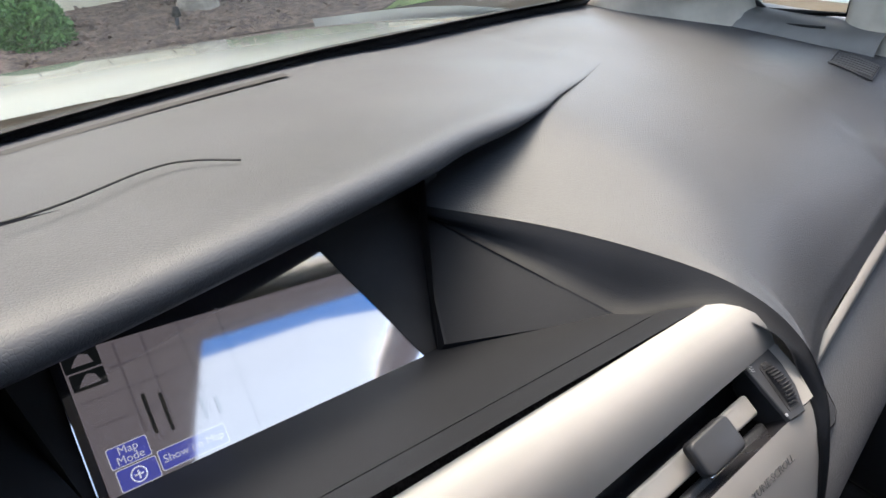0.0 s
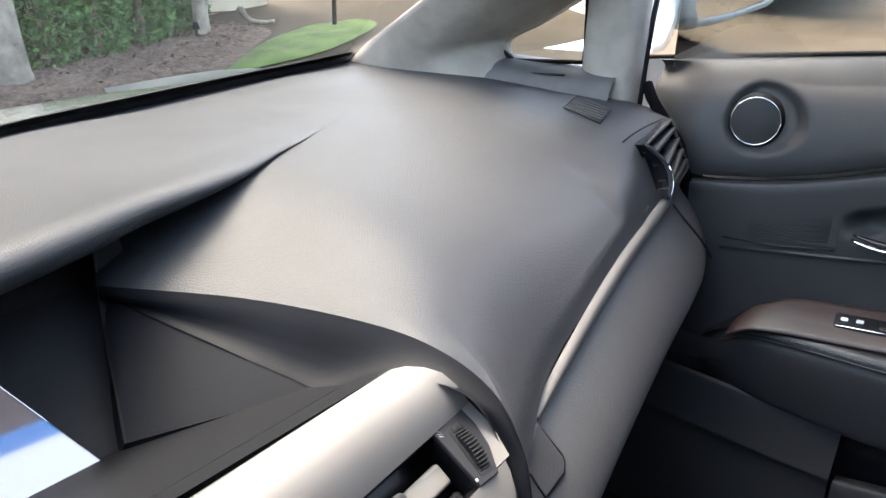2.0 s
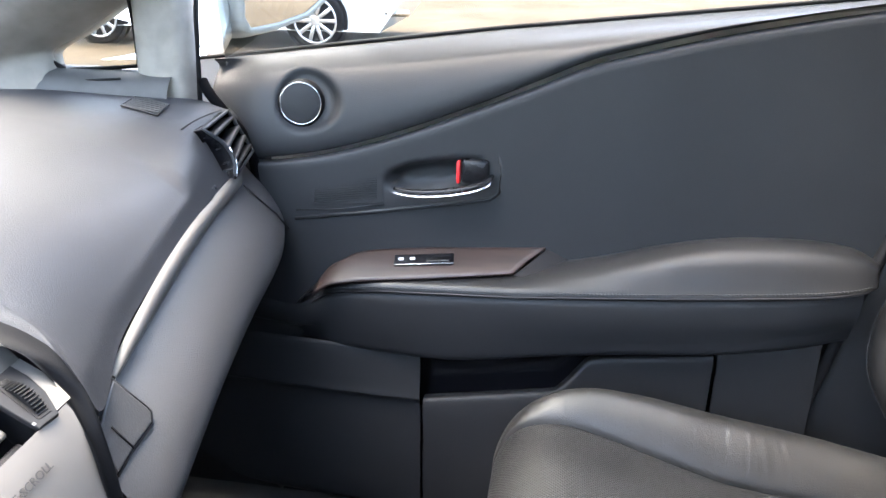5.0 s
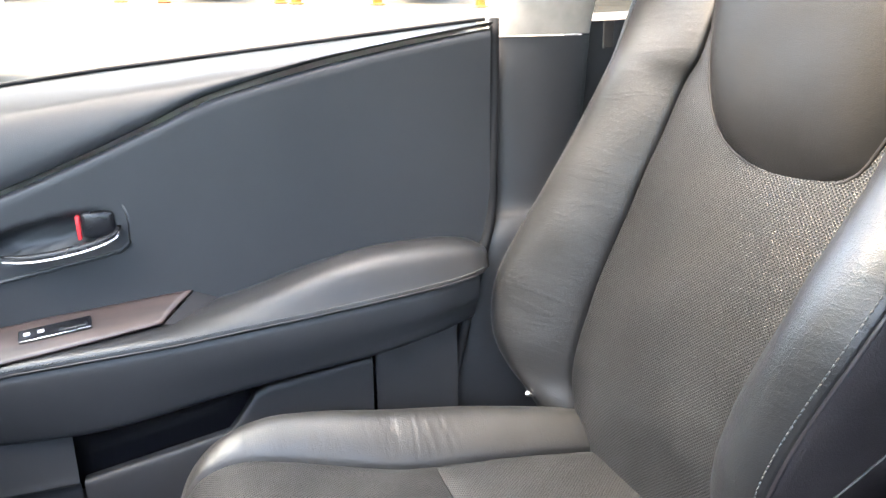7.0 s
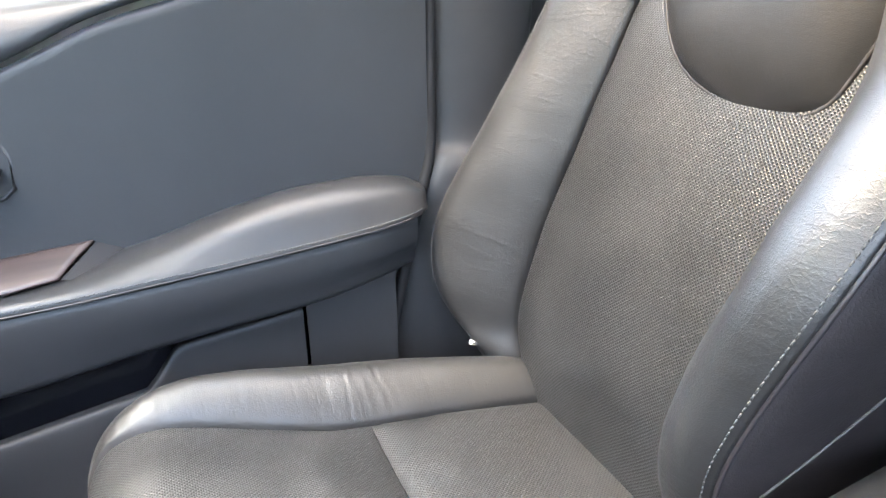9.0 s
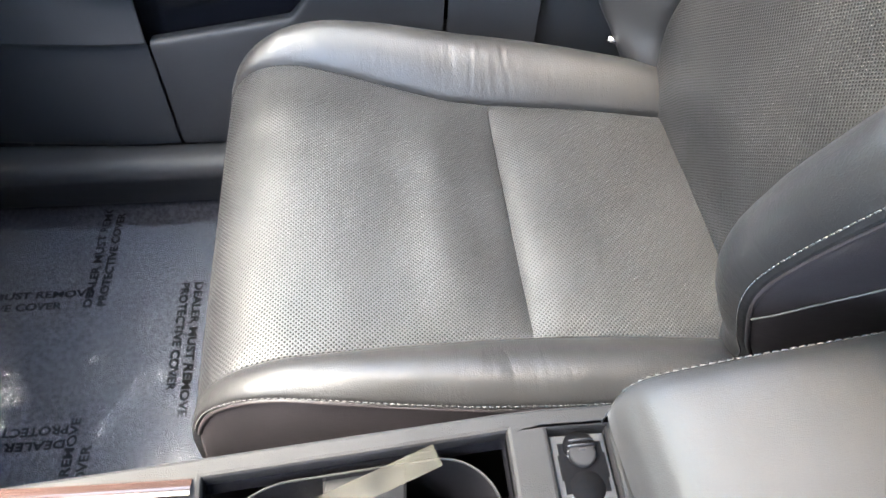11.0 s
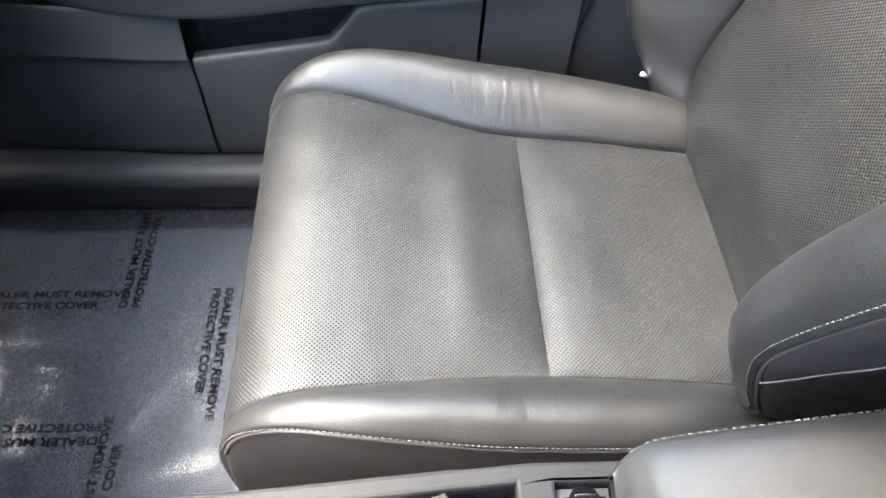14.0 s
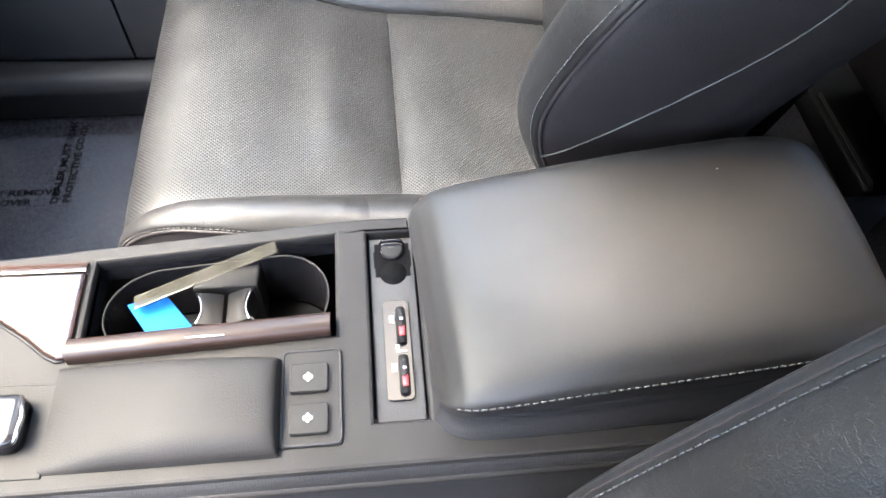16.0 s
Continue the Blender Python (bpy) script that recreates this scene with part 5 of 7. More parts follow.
def plate_with_holes(x0, x1, y0, y1, holes, z, d=0.012):
    """A plate with rectangular openings, each with its own depth of wall."""
    xs = sorted({x0, x1, *[h[0] for h in holes], *[h[1] for h in holes]})
    ys = sorted({y0, y1, *[h[2] for h in holes], *[h[3] for h in holes]})
    bm = bmesh.new()
    grid = {(x, y): bm.verts.new((x, y, z(x, y))) for x in xs for y in ys}
    for a, b in zip(xs, xs[1:]):
        for c, e in zip(ys, ys[1:]):
            mx, my = (a + b) / 2, (c + e) / 2
            if any(h[0] < mx < h[1] and h[2] < my < h[3] for h in holes):
                continue
            bm.faces.new((grid[a, c], grid[b, c], grid[b, e], grid[a, e]))
    ext = bmesh.ops.extrude_edge_only(bm, edges=[e for e in bm.edges if len(e.link_faces) == 1])
    for v in ext["geom"]:
        if isinstance(v, bmesh.types.BMVert):
            v.co.z -= d
    bmesh.ops.recalc_face_normals(bm, faces=bm.faces)
    sharp = [e for e in bm.edges if len(e.link_faces) == 2 and e.calc_face_angle(0) > 1.0 and all(abs(v.co.z - z(v.co.x, v.co.y)) < 1e-4 for v in e.verts)]
    bmesh.ops.bevel(bm, geom=sharp, offset=0.0025, segments=2, affect="EDGES", profile=0.5)
    return bm


def con_z(x, y):
    return 0.481 + 0.0 * y


holes = [(-0.002, 0.086, 0.060, 0.232), (-0.068, 0.085, 0.000, 0.036)]
part("console_top", plate_with_holes(CX0, CX1, -0.330, 0.46, holes, con_z), GREY_PLASTIC, con, "dark grey grained console top", False)
for side, x in ((1, CX1), (-1, CX0)):
    sec = [[(x, y, 0.476), (x + side * 0.004, y, 0.466), (x + side * 0.010, y, 0.42), (x + side * 0.014, y, 0.25), (x + side * 0.016, y, 0.045)] for y in (-0.42, -0.2, 0.0, 0.2, 0.46)]
    part("console_side", loft(sec, 16, 12, side > 0), PLASTIC, con, "dark plastic console side")
    part("side_trim", tube([(x + side * 0.003, y, 0.462) for y in (-0.36, -0.1, 0.1, 0.46)], 0.004, 8), GREY_PLASTIC, con)

# cup holder
cup = part("cup_well", sheet([[(-0.002, 0.060, z), (0.086, 0.060, z), (0.086, 0.232, z), (-0.002, 0.232, z), (-0.002, 0.060, z)] for z in (0.474, 0.455)], True), GLOSS, con, "black cup holder well", False)
ring = round_rect(0.160, 0.080, 0.039, 10)
pts = [(0.042 + b, 0.146 + a) for a, b in ring]
pts.append(pts[0])
part("cup_liner", sheet([[(x, y, z) for x, y in pts] for z in (0.466, 0.462, 0.40)]), GLOSS, cup, "black liner", False)
part("cup_rim", tube([(x, y, 0.466) for x, y in pts[:-1]], 0.0008, 6, closed=True), GREY_PLASTIC, cup)
part("cup_floor", prism([(b * 0.98, a * 0.98) for a, b in ring], 0.002, pose(0.042, 0.146, 0.398)), RUBBER, cup, "", False)
for side in (1, -1):
    leaf = [[(0.030 + 0.029 * i / 8, 0.1435 + side * (0.0015 + (0.0185 - 0.004 * math.sin(math.pi * i / 8)) * k), z) for i in range(9)] for k, z in ((0, 0.4535), (0.12, 0.4555), (0.5, 0.4585), (0.88, 0.4605), (1, 0.459), (1.05, 0.43))]
    part("divider_leaf", sheet(leaf, side > 0), GREY_PLASTIC, cup, "grey sprung cup divider leaf")
    part("leaf_edge", tube([leaf[4][i] for i in range(9)], 0.0009, 6), CHROME, cup)
    part("divider_ring", tube(cr([(0.060, 0.1435 + side * 0.021, 0.458), (0.054, 0.1435 + side * 0.0165, 0.458), (0.045, 0.1435 + side * 0.0150, 0.458), (0.036, 0.1435 + side * 0.0165, 0.458), (0.030, 0.1435 + side * 0.023, 0.458)], 14), 0.0013, 6), PLASTIC, cup)
part("divider_back", prism([(0.062, 0.120), (0.084, 0.119), (0.084, 0.168), (0.066, 0.168)], 0.050, pose(0, 0, 0.408), 0.002), GREY_PLASTIC, cup, "grey divider block", False)
part("card_slot", rbox((0.0016, 0.020, 0.001), (0.052, 0.176, 0.4005), 0.0, 1), CHROME, cup)
lid = loft([[(q - 0.0125, y, 0.482), (q - 0.0122, y, 0.4885), (q - 0.0085, y, 0.4925), (q - 0.0015, y, 0.4928), (q + 0.0030, y, 0.4890), (q + 0.0040, y, 0.476)] for y, q in ((0.063, 0.0085), (0.10, 0.0068), (0.18, 0.0026), (0.236, 0.0))], 10, 14, True)
lid_o = part("wood_lid", lid, LID_WOOD, con, "glossy walnut roller lid edge")
part("lid_mark", rbox((0.0012, 0.026, 0.0006), (-0.0035, 0.146, 0.4932), 0.0003, 1), CHROME, lid_o, "thin chrome dash")
field = [(-0.0035, 0.2365), (0.0595, 0.2365), (0.0620, 0.345), (0.058, 0.3350), (0.040, 0.309), (0.025, 0.289), (0.010, 0.268), (-0.003, 0.253), (-0.0085, 0.244), (-0.008, 0.239)]
panel = part("wood_panel", prism(field, 0.006, pose(0, 0, 0.4795), 0.0025, 3), GLOSS_WOOD, con, "glossy lacquered walnut panel", False)
rim = [[(x, y, 0.4852), (x + 0.0025, y, 0.4856), (x + 0.0070, y, 0.4838), (x + 0.0115, y, 0.4805), (x + 0.0130, y, 0.4780)] for x, y in ((0.0605, 0.2365), (0.0612, 0.28), (0.0625, 0.34), (0.064, 0.40))]
part("panel_shoulder", loft(rim, 12, 10, True), GLOSS_WOOD, panel, "rolled walnut edge")
part("panel_gap", tube([(x - 0.0012, y + 0.0008, 0.4822) for x, y in field[3:]], 0.0011, 6), BLACK_INK, panel)

# shifter cover, switch plate
secs = []
for y, h in ((0.096, 0.004), (0.101, 0.015), (0.125, 0.0180), (0.165, 0.0175), (0.205, 0.012), (0.240, 0.002)):
    r, l = -0.0185 + 0.005 * (y - 0.096) / 0.144, -0.087
    secs.append([(l, y, 0.478), (l + 0.003, y, 0.482 + h * 0.5), (l + 0.014, y, 0.482 + h * 0.92), ((l + r) / 2, y, 0.482 + h), (r - 0.012, y, 0.482 + h * 0.95), (r - 0.003, y, 0.482 + h * 0.6), (r, y, 0.479)])
part("shift_cover", loft(secs, 30, 24), GREY_PLASTIC, con, "smooth dark domed cover")
plate = part("switch_plate", prism(round_rect(0.068, 0.040, 0.003), 0.0025, pose(-0.0475, 0.0760, 0.4805), 0.0008), GREY_PLASTIC, con, "dark switch plate", False)
part("plate_rim", tube([(-0.0475 + b, 0.0760 + a, 0.4832) for b, a in round_rect(0.066, 0.038, 0.004)], 0.0009, 6, closed=True), SMOOTH_GREY, plate)
for x in (-0.0355, -0.0640):
    b = part("push_switch", prism(round_rect(0.0205, 0.025, 0.002), 0.004, pose(x, 0.0775, 0.483), 0.001), GREY_PLASTIC, plate, "dark push switch", False)
    part("switch_mark", prism(round_rect(0.0062, 0.0034, 0.0012), 0.0004, pose(x, 0.0780, 0.487, 0, 0, 90)), PALE_INK, b, "white symbol", False)
    part("switch_mark", prism(round_rect(0.0022, 0.0066, 0.0009), 0.0004, pose(x, 0.0780, 0.4871, 0, 0, 90)), PALE_INK, b, "", False)
base = part("shifter_plate", prism([(-0.088, 0.238), (-0.026, 0.236), (-0.022, 0.33), (-0.086, 0.33)], 0.002, pose(0, 0, 0.4805), 0.0008), GREY_PLASTIC, con, "dark shifter plate", False)
part("shift_lever", prism(round_rect(0.036, 0.034, 0.008), 0.014, pose(-0.054, 0.268, 0.483), 0.005, 3), GLOSS, con, "black shifter foot with chrome edge")
part("lever_edge", tube([(-0.070, 0.252, 0.495), (-0.054, 0.2495, 0.4975), (-0.039, 0.254, 0.495)], 0.0016, 8), CHROME, con)

# socket and seat heater panel
box = part("heater_panel", prism([(-0.066, 0.0015), (0.083, 0.0015), (0.083, 0.0345), (-0.066, 0.0345)], 0.006, pose(0, 0, 0.468), 0.001), PLASTIC, con, "dark recessed panel", False)
# Flat ink-black plate and lobes paint the dark of the socket's hole.
sock = part("socket", prism([(0.0475, 0.0045), (0.0555, 0.0045), (0.0555, 0.0035), (0.0705, 0.0035), (0.0705, 0.0045), (0.0775, 0.0045), (0.0775, 0.0305), (0.0705, 0.0305), (0.0705, 0.0315), (0.0555, 0.0315), (0.0555, 0.0305), (0.0475, 0.0305)], 0.0008, pose(0, 0, 0.4736)), PRINT_INK, box, "flat black plate for the shade in the power socket", False)
part("socket_lobe", disc(0.0100, 0.0008, pose(0.0745, 0.0175, 0.4737), 28), PRINT_INK, sock)
part("socket_lobe", disc(0.0100, 0.0008, pose(0.0505, 0.0175, 0.4737), 28), PRINT_INK, sock)
for k in range(4):
    part("socket_rib", tube([(0.0690 + 0.0026 * k, 0.0175 + (0.0088 - 0.0006 * k) * math.sin(a), 0.4752 + 0.0012 * k + 0.0012 * math.cos(a)) for a in (radians(-85 + 17 * i) for i in range(11))], 0.0011, 6), GLOSS, sock)
part("socket_plug", disc(0.0082, 0.004, pose(0.0700, 0.0175, 0.4745), 28, 0.0015), RUBBER, sock, "black plug")
hs = part("heater_plate", prism(round_rect(0.078, 0.019, 0.004), 0.002, pose(-0.013, 0.0175, 0.4738), 0.0006), GLOSS, box, "black seat heater panel", False)
for x in (0.004, -0.034):
    dial = part("heater_dial", tube([(x + 0.013, 0.0145, 0.4762), (x + 0.007, 0.0145, 0.4785), (x, 0.0145, 0.4792), (x - 0.007, 0.0145, 0.4785), (x - 0.013, 0.0145, 0.4762)], 0.0036, 10), RUBBER, hs, "ribbed heater dial")
    part("dial_mark", rbox((0.0085, 0.0038, 0.0008), (x - 0.0065, 0.0142, 0.4822), 0.0003, 1, pose(0, 0, 0, 0, 8, 0)), RED, dial, "red heat mark")
    part("dial_mark", rbox((0.0022, 0.0026, 0.0006), (x + 0.0025, 0.0142, 0.4829), 0.0002, 1), PALE_INK, dial, "white mark")
    part("dial_mark", rbox((0.0030, 0.0016, 0.0006), (x + 0.0085, 0.0142, 0.4816), 0.0002, 1), GREY_PLASTIC, dial, "grey mark")
    for k in range(3):
        part("seat_mark", rbox((0.0062, 0.0007, 0.0003), (x + 0.006, 0.0195 + 0.0014 * k, 0.4760), 0.0, 1), PALE_INK, hs, "pale seat bars", False)
part("seat_symbol", prism([(-0.003, -0.004), (-0.001, -0.004), (-0.001, 0.001), (0.003, 0.001), (0.003, 0.004), (-0.003, 0.003)], 0.0004, pose(-0.0135, 0.0155, 0.4758)), PALE_INK, hs, "white seat symbol", False)

# armrest lid
AR = [(0.000, 0.074, -0.004), (-0.010, 0.083, 0.010), (-0.03, 0.088, 0.020), (-0.10, 0.090, 0.027), (-0.18, 0.091, 0.029), (-0.25, 0.090, 0.026), (-0.285, 0.082, 0.018), (-0.300, 0.068, 0.004)]


def arm_mid(y):
    return 0.008 - 0.035 * y


def arm_pt(x, y, z, w):
    """The lid's front runs a little askew and the lid rises to the rear."""
    return (x, y + 0.07 * (x - arm_mid(y)) * max(0.0, 1 + y / 0.1), z - 0.004 - 0.115 * (y + 0.01))


secs = []
for y, w, h in AR:
    c = arm_mid(y)
    secs.append([arm_pt(*p, w) for p in ((c - w, y, 0.506 - 0.002), (c - w, y, 0.508 + h * 0.35), (c - w * 0.94, y, 0.508 + h * 0.7), (c - w * 0.72, y, 0.508 + h), (c, y, 0.510 + h * 1.08), (c + w * 0.72, y, 0.508 + h), (c + w * 0.94, y, 0.508 + h * 0.7), (c + w, y, 0.508 + h * 0.35), (c + w, y, 0.504))])
arm = part("armrest_lid", loft(secs, 50, 40), ARM_LEATHER, con, "smooth dark leather armrest lid")
for side in (1, -1):
    pth = cr([arm_pt(arm_mid(y) + side * (w + 0.0004), y, 0.508 + h * 0.42, w) for y, w, h in AR[1:]], 60)
    part("stitching", stitches(pth, 0.0052, 0.0036, 0.0007), THREAD, arm, "pale thread")
secs = []
for y, w, h in AR:
    c = arm_mid(y)
    w = w - 0.001
    secs.append([arm_pt(*p, w) for p in ((c - w, y, 0.506), (c - w - 0.001, y, 0.495))] + [(c - w + 0.006, y, 0.470), (c + w - 0.006, y, 0.470)] + [arm_pt(*p, w) for p in ((c + w + 0.001, y, 0.495), (c + w, y, 0.506))])
part("armrest_base", loft(secs, 30, 20, True), PLASTIC, con, "dark plastic armrest base")
part("lint", tube([(0.062, -0.205, 0.5620), (0.0622, -0.2058, 0.5624), (0.0618, -0.2066, 0.5620)], 0.0003, 4), WHITE_INK, arm, "white lint speck")
part("console_rear", rbox((0.19, 0.27, 0.40), (0.005, -0.17, 0.265), 0.01), PLASTIC, con, "black console rear body")

# the console narrows towards the dashboard on the passenger side
for ob in con.children_recursive:
    if ob.type == "MESH" and ob.name.split(".")[0] in ("console_top", "console_side", "side_trim", "cup_well", "cup_liner", "cup_rim", "cup_floor", "divider_leaf", "leaf_edge", "divider_ring", "divider_back"):
        for v in ob.data.vertices:
            v.co.x -= max(0.0, v.co.y - 0.05) * 0.08 * min(1.0, max(0.0, (v.co.x + 0.02) / 0.1))

# key tag in the cup holder
tagm = mat("clear_tag_plastic", (0.62, 0.62, 0.50), 0.18)
tint(tagm, coords(tagm), (0.010, 0.0098, 0.0078), (0.034, 0.033, 0.026), 70.0)
tagm.node_tree.nodes["Principled BSDF"].inputs["Alpha"].default_value = 0.62
bluem = mat("blue_card", (0.0, 0.16, 0.46), 0.45)
tint(bluem, coords(bluem), (0.0, 0.060, 0.21), (0.0005, 0.072, 0.25), 30.0)
bluem.node_tree.nodes["Principled BSDF"].inputs["Specular IOR Level"].default_value = 0.05
key = thing("key_tag", "blue key tag in clear plastic sleeve in the cup holder", "key tag")
a, b = Vector((0.038, 0.203, 0.474)), Vector((0.071, 0.102, 0.488))
part("plastic_sleeve", rbox(((b - a).length, 0.0185, 0.0016), (0, 0, 0), 0.0006, 1, axes((a + b) / 2, b - a, (-0.865, -0.22, 0.45))), tagm, key, "yellowed clear plastic sleeve", False)
bl = [(0.039, 0.209), (0.046, 0.183), (0.018, 0.161), (0.013, 0.175), (0.014, 0.192)]
bm = prism([(x, y) for x, y in bl], 0.0010, pose(0, 0, 0.4685))
for v in bm.verts:
    v.co.z += 0.10 * (v.co.x - 0.03)
part("blue_card", bm, bluem, key, "bright blue card", False)
part("key_ring", tube([(0.010 + 0.006 * math.cos(t), 0.207 + 0.006 * math.sin(t), 0.464) for t in (2 * math.pi * i / 20 for i in range(20))], 0.0008, 6, closed=True), CHROME, key)


# ---------------------------------------------------------------- car shell
floor = part("floor", sheet([[(-0.75, y, z), (0.0, y, z), (0.66, y, z), (0.70, y, z + 0.05)] for y, z in ((-1.9, 0.03), (-0.4, 0.035), (0.3, 0.035), (0.70, 0.035), (0.85, 0.06), (1.05, 0.22), (1.15, 0.45))], True), CARPET, None, "")
tagged(floor, "black carpeted car floor under the dashboard", "floor", kind="structure")
thick(floor, 0.03, 1.0)

FILM = mat("thin_protective_film", (0.062, 0.071, 0.088), 0.15, 0, 0, 0.35)
bumps(FILM, coords(FILM), [("noise", 6.0, 0.25, 0.006), ("creases", 9.0, 0.10, 0.004)])
FILM.node_tree.nodes["Principled BSDF"].inputs["Alpha"].default_value = 0.36
FOLDS = [(0.395, 0.625, 0.484, 0.538), (0.31, 0.473, 0.412, 0.412), (0.404, 0.511, 0.438, 0.466), (0.387, 0.378, 0.412, 0.370), (0.58, 0.66, 0.60, 0.63), (0.57, 0.70, 0.60, 0.665), (0.25, 0.60, 0.30, 0.66), (0.46, 0.44, 0.50, 0.41), (0.43, 0.56, 0.47, 0.60)]


def fold(x, y):
    """Height of the sharp wrinkles pulled into the film."""
    h = 0.0
    for x0, y0, x1, y1 in FOLDS:
        dx, dy = x1 - x0, y1 - y0
        t = max(0.0, min(1.0, ((x - x0) * dx + (y - y0) * dy) / (dx * dx + dy * dy)))
        d = math.hypot(x - x0 - t * dx, y - y0 - t * dy)
        h += 0.0058 * math.exp(-(d / 0.006) ** 2) * math.sin(math.pi * (0.1 + 0.8 * t))
    return h


film = thing("protective_floor_film", "crinkled clear plastic protective film with black printing on the floor", "floor cover")
rng = random.Random(4)
rows = []
for i in range(121):
    y = 0.30 + 0.55 * i / 120
    r = []
    for j in range(111):
        x = 0.125 + 0.512 * j / 110
        n = noise.noise((x * 14, y * 14, 1.0)) * 0.002 + abs(noise.noise((x * 16 + y * 5, y * 12 - x * 5, 3.0))) * 0.003 + fold(x, y)
        e = 0.016 * abs(noise.noise((y * 60, 0.0, 5.0))) * (j - 104) / 6 if j > 104 else 0
        r.append(Vector((x, y, 0.044 + n + e + (0.02 * ((y - 0.70) / 0.15) ** 2 if y > 0.70 else 0))))
    rows.append(r)
part("film", sheet(rows), FILM, film, "clear wrinkled film")


def film_z(x, y):
    return 0.0445 + noise.noise((x * 14, y * 14, 1.0)) * 0.002 + abs(noise.noise((x * 16 + y * 5, y * 12 - x * 5, 3.0))) * 0.003 + fold(x, y) + (0.02 * ((y - 0.70) / 0.15) ** 2 if y > 0.70 else 0)


def print_line(text, x, y, rz, wide):
    """A printed line that starts at (x, y), runs along rz and lies on the wrinkled film."""
    ob = letters(text, 0.0165, Matrix.Identity(4), PRINT_INK, film, "printed_line", 0.0001, 0.0004)
    me = ob.data
    lo, hi = min(v.co.x for v in me.vertices), max(v.co.x for v in me.vertices)
    m = pose(x, y, 0, 0, 0, rz)
    for v in me.vertices:
        p = m @ Vector(((v.co.x - lo) * wide / (hi - lo), v.co.y * 0.92, 0))
        v.co = (p.x, p.y, film_z(p.x, p.y) + 0.0005 + v.co.z)


for x, y, rz in ((0.520, 0.712, -90), (0.497, 0.5125, 0), (0.529, 0.3705, 180), (0.304, 0.501, 90), (0.133, 0.493, 0), (0.351, 0.352, -90), (0.20, 0.80, -90)):
    nx, ny = -math.sin(radians(rz)), math.cos(radians(rz))
    print_line("DEALER MUST REMOVE", x, y, rz, 0.203)
    print_line("PROTECTIVE COVER", x - nx * 0.0185, y - ny * 0.0185, rz, 0.166)

# windscreen pillar with quarter window
FOOT = mat("grey_pillar_plastic", (0.13, 0.127, 0.12), 0.6)
tint(FOOT, coords(FOOT), (0.045, 0.0445, 0.044), (0.062, 0.061, 0.060), 20.0)
pil = thing("a_pillar_trim", "light grey windscreen pillar trim with small quarter window", "pillar trim")
A0 = [(0.655, 1.10, 0.700), (0.640, 1.03, 0.752), (0.612, 0.92, 0.812), (0.58, 0.78, 0.895), (0.52, 0.50, 1.05), (0.46, 0.25, 1.17)]
A1 = [(0.668, 0.99, 0.700), (0.662, 0.955, 0.742), (0.648, 0.88, 0.790), (0.622, 0.76, 0.860), (0.56, 0.50, 1.01), (0.50, 0.25, 1.13)]
A2 = [(0.682, 0.865, 0.700), (0.692, 0.885, 0.756), (0.694, 0.83, 0.790), (0.690, 0.76, 0.833), (0.64, 0.50, 0.985), (0.58, 0.25, 1.11)]
A3 = [(0.72, 0.865, 0.700), (0.73, 0.885, 0.756), (0.73, 0.83, 0.790), (0.73, 0.76, 0.833), (0.69, 0.50, 0.985), (0.63, 0.25, 1.11)]
cols = [cr(A0, 30), cr(A1, 30), cr(A2, 30), cr(A3, 30)]
mid = [[a[i], a[i].lerp(b[i], 0.5) + Vector((-0.010, -0.008, 0.004)), b[i] + Vector((-0.006, -0.006, 0)), c[i], d[i]] for i in range(31) for a, b, c, d in [cols]]
thick(part("pillar_cover", sheet([cr(r, 12) for r in mid]), TRIM_CLOTH, pil, "light grey pillar cover"), 0.012, 1)
post = loft([[(0.720, 0.757, z), (0.700, 0.752, z), (0.688, 0.735, z), (0.686, 0.705, z), (0.692, 0.688, z), (0.715, 0.680, z)] for z in (0.69, 0.74, 0.80, 0.86, 0.93)], 12, 16)
part("window_post", post, TRIM_CLOTH, pil, "light grey post beside the quarter window")
part("post_seal", tube([(0.706, 0.676, 0.70), (0.708, 0.674, 0.80), (0.70, 0.66, 0.92)], 0.0032, 8), RUBBER, pil, "black door seal")
part("post_foot", loft([[(0.720, y, 0.738), (0.700, y, 0.735), (0.682, y, 0.728), (0.672, y, 0.715), (0.668, y, 0.70)] for y in (0.90, 0.85, 0.78, 0.73, 0.70)], 12, 10, True), FOOT, pil, "grey plastic foot of the pillar")
q = [(0.703, 0.752, 0.741), (0.703, 0.757, 0.828), (0.703, 0.80, 0.806), (0.703, 0.876, 0.762), (0.703, 0.870, 0.742), (0.703, 0.850, 0.732)]
part("quarter_seal", tube(q, 0.0035, 6, closed=True), RUBBER, pil, "black glass seal")
bm = bmesh.new()
bm.faces.new([bm.verts.new(Vector(p) + Vector((0.004, 0, 0))) for p in q])
qp = part("quarter_pane", bm, GLASS, pil, "small quarter window glass", False)
qp.visible_shadow = False

# middle pillar
bp_ = thing("b_pillar_trim", "dark grey lower and beige upper middle pillar trim", "pillar trim")


def bsec(z, x, y0, y1):
    return [(x + 0.03, y0 + 0.004, z), (x + 0.006, y0, z), (x - 0.006, y0 - 0.02, z), (x - 0.010, (y0 + y1) / 2, z), (x - 0.004, y1 + 0.02, z), (x + 0.012, y1, z), (x + 0.05, y1 - 0.01, z)]


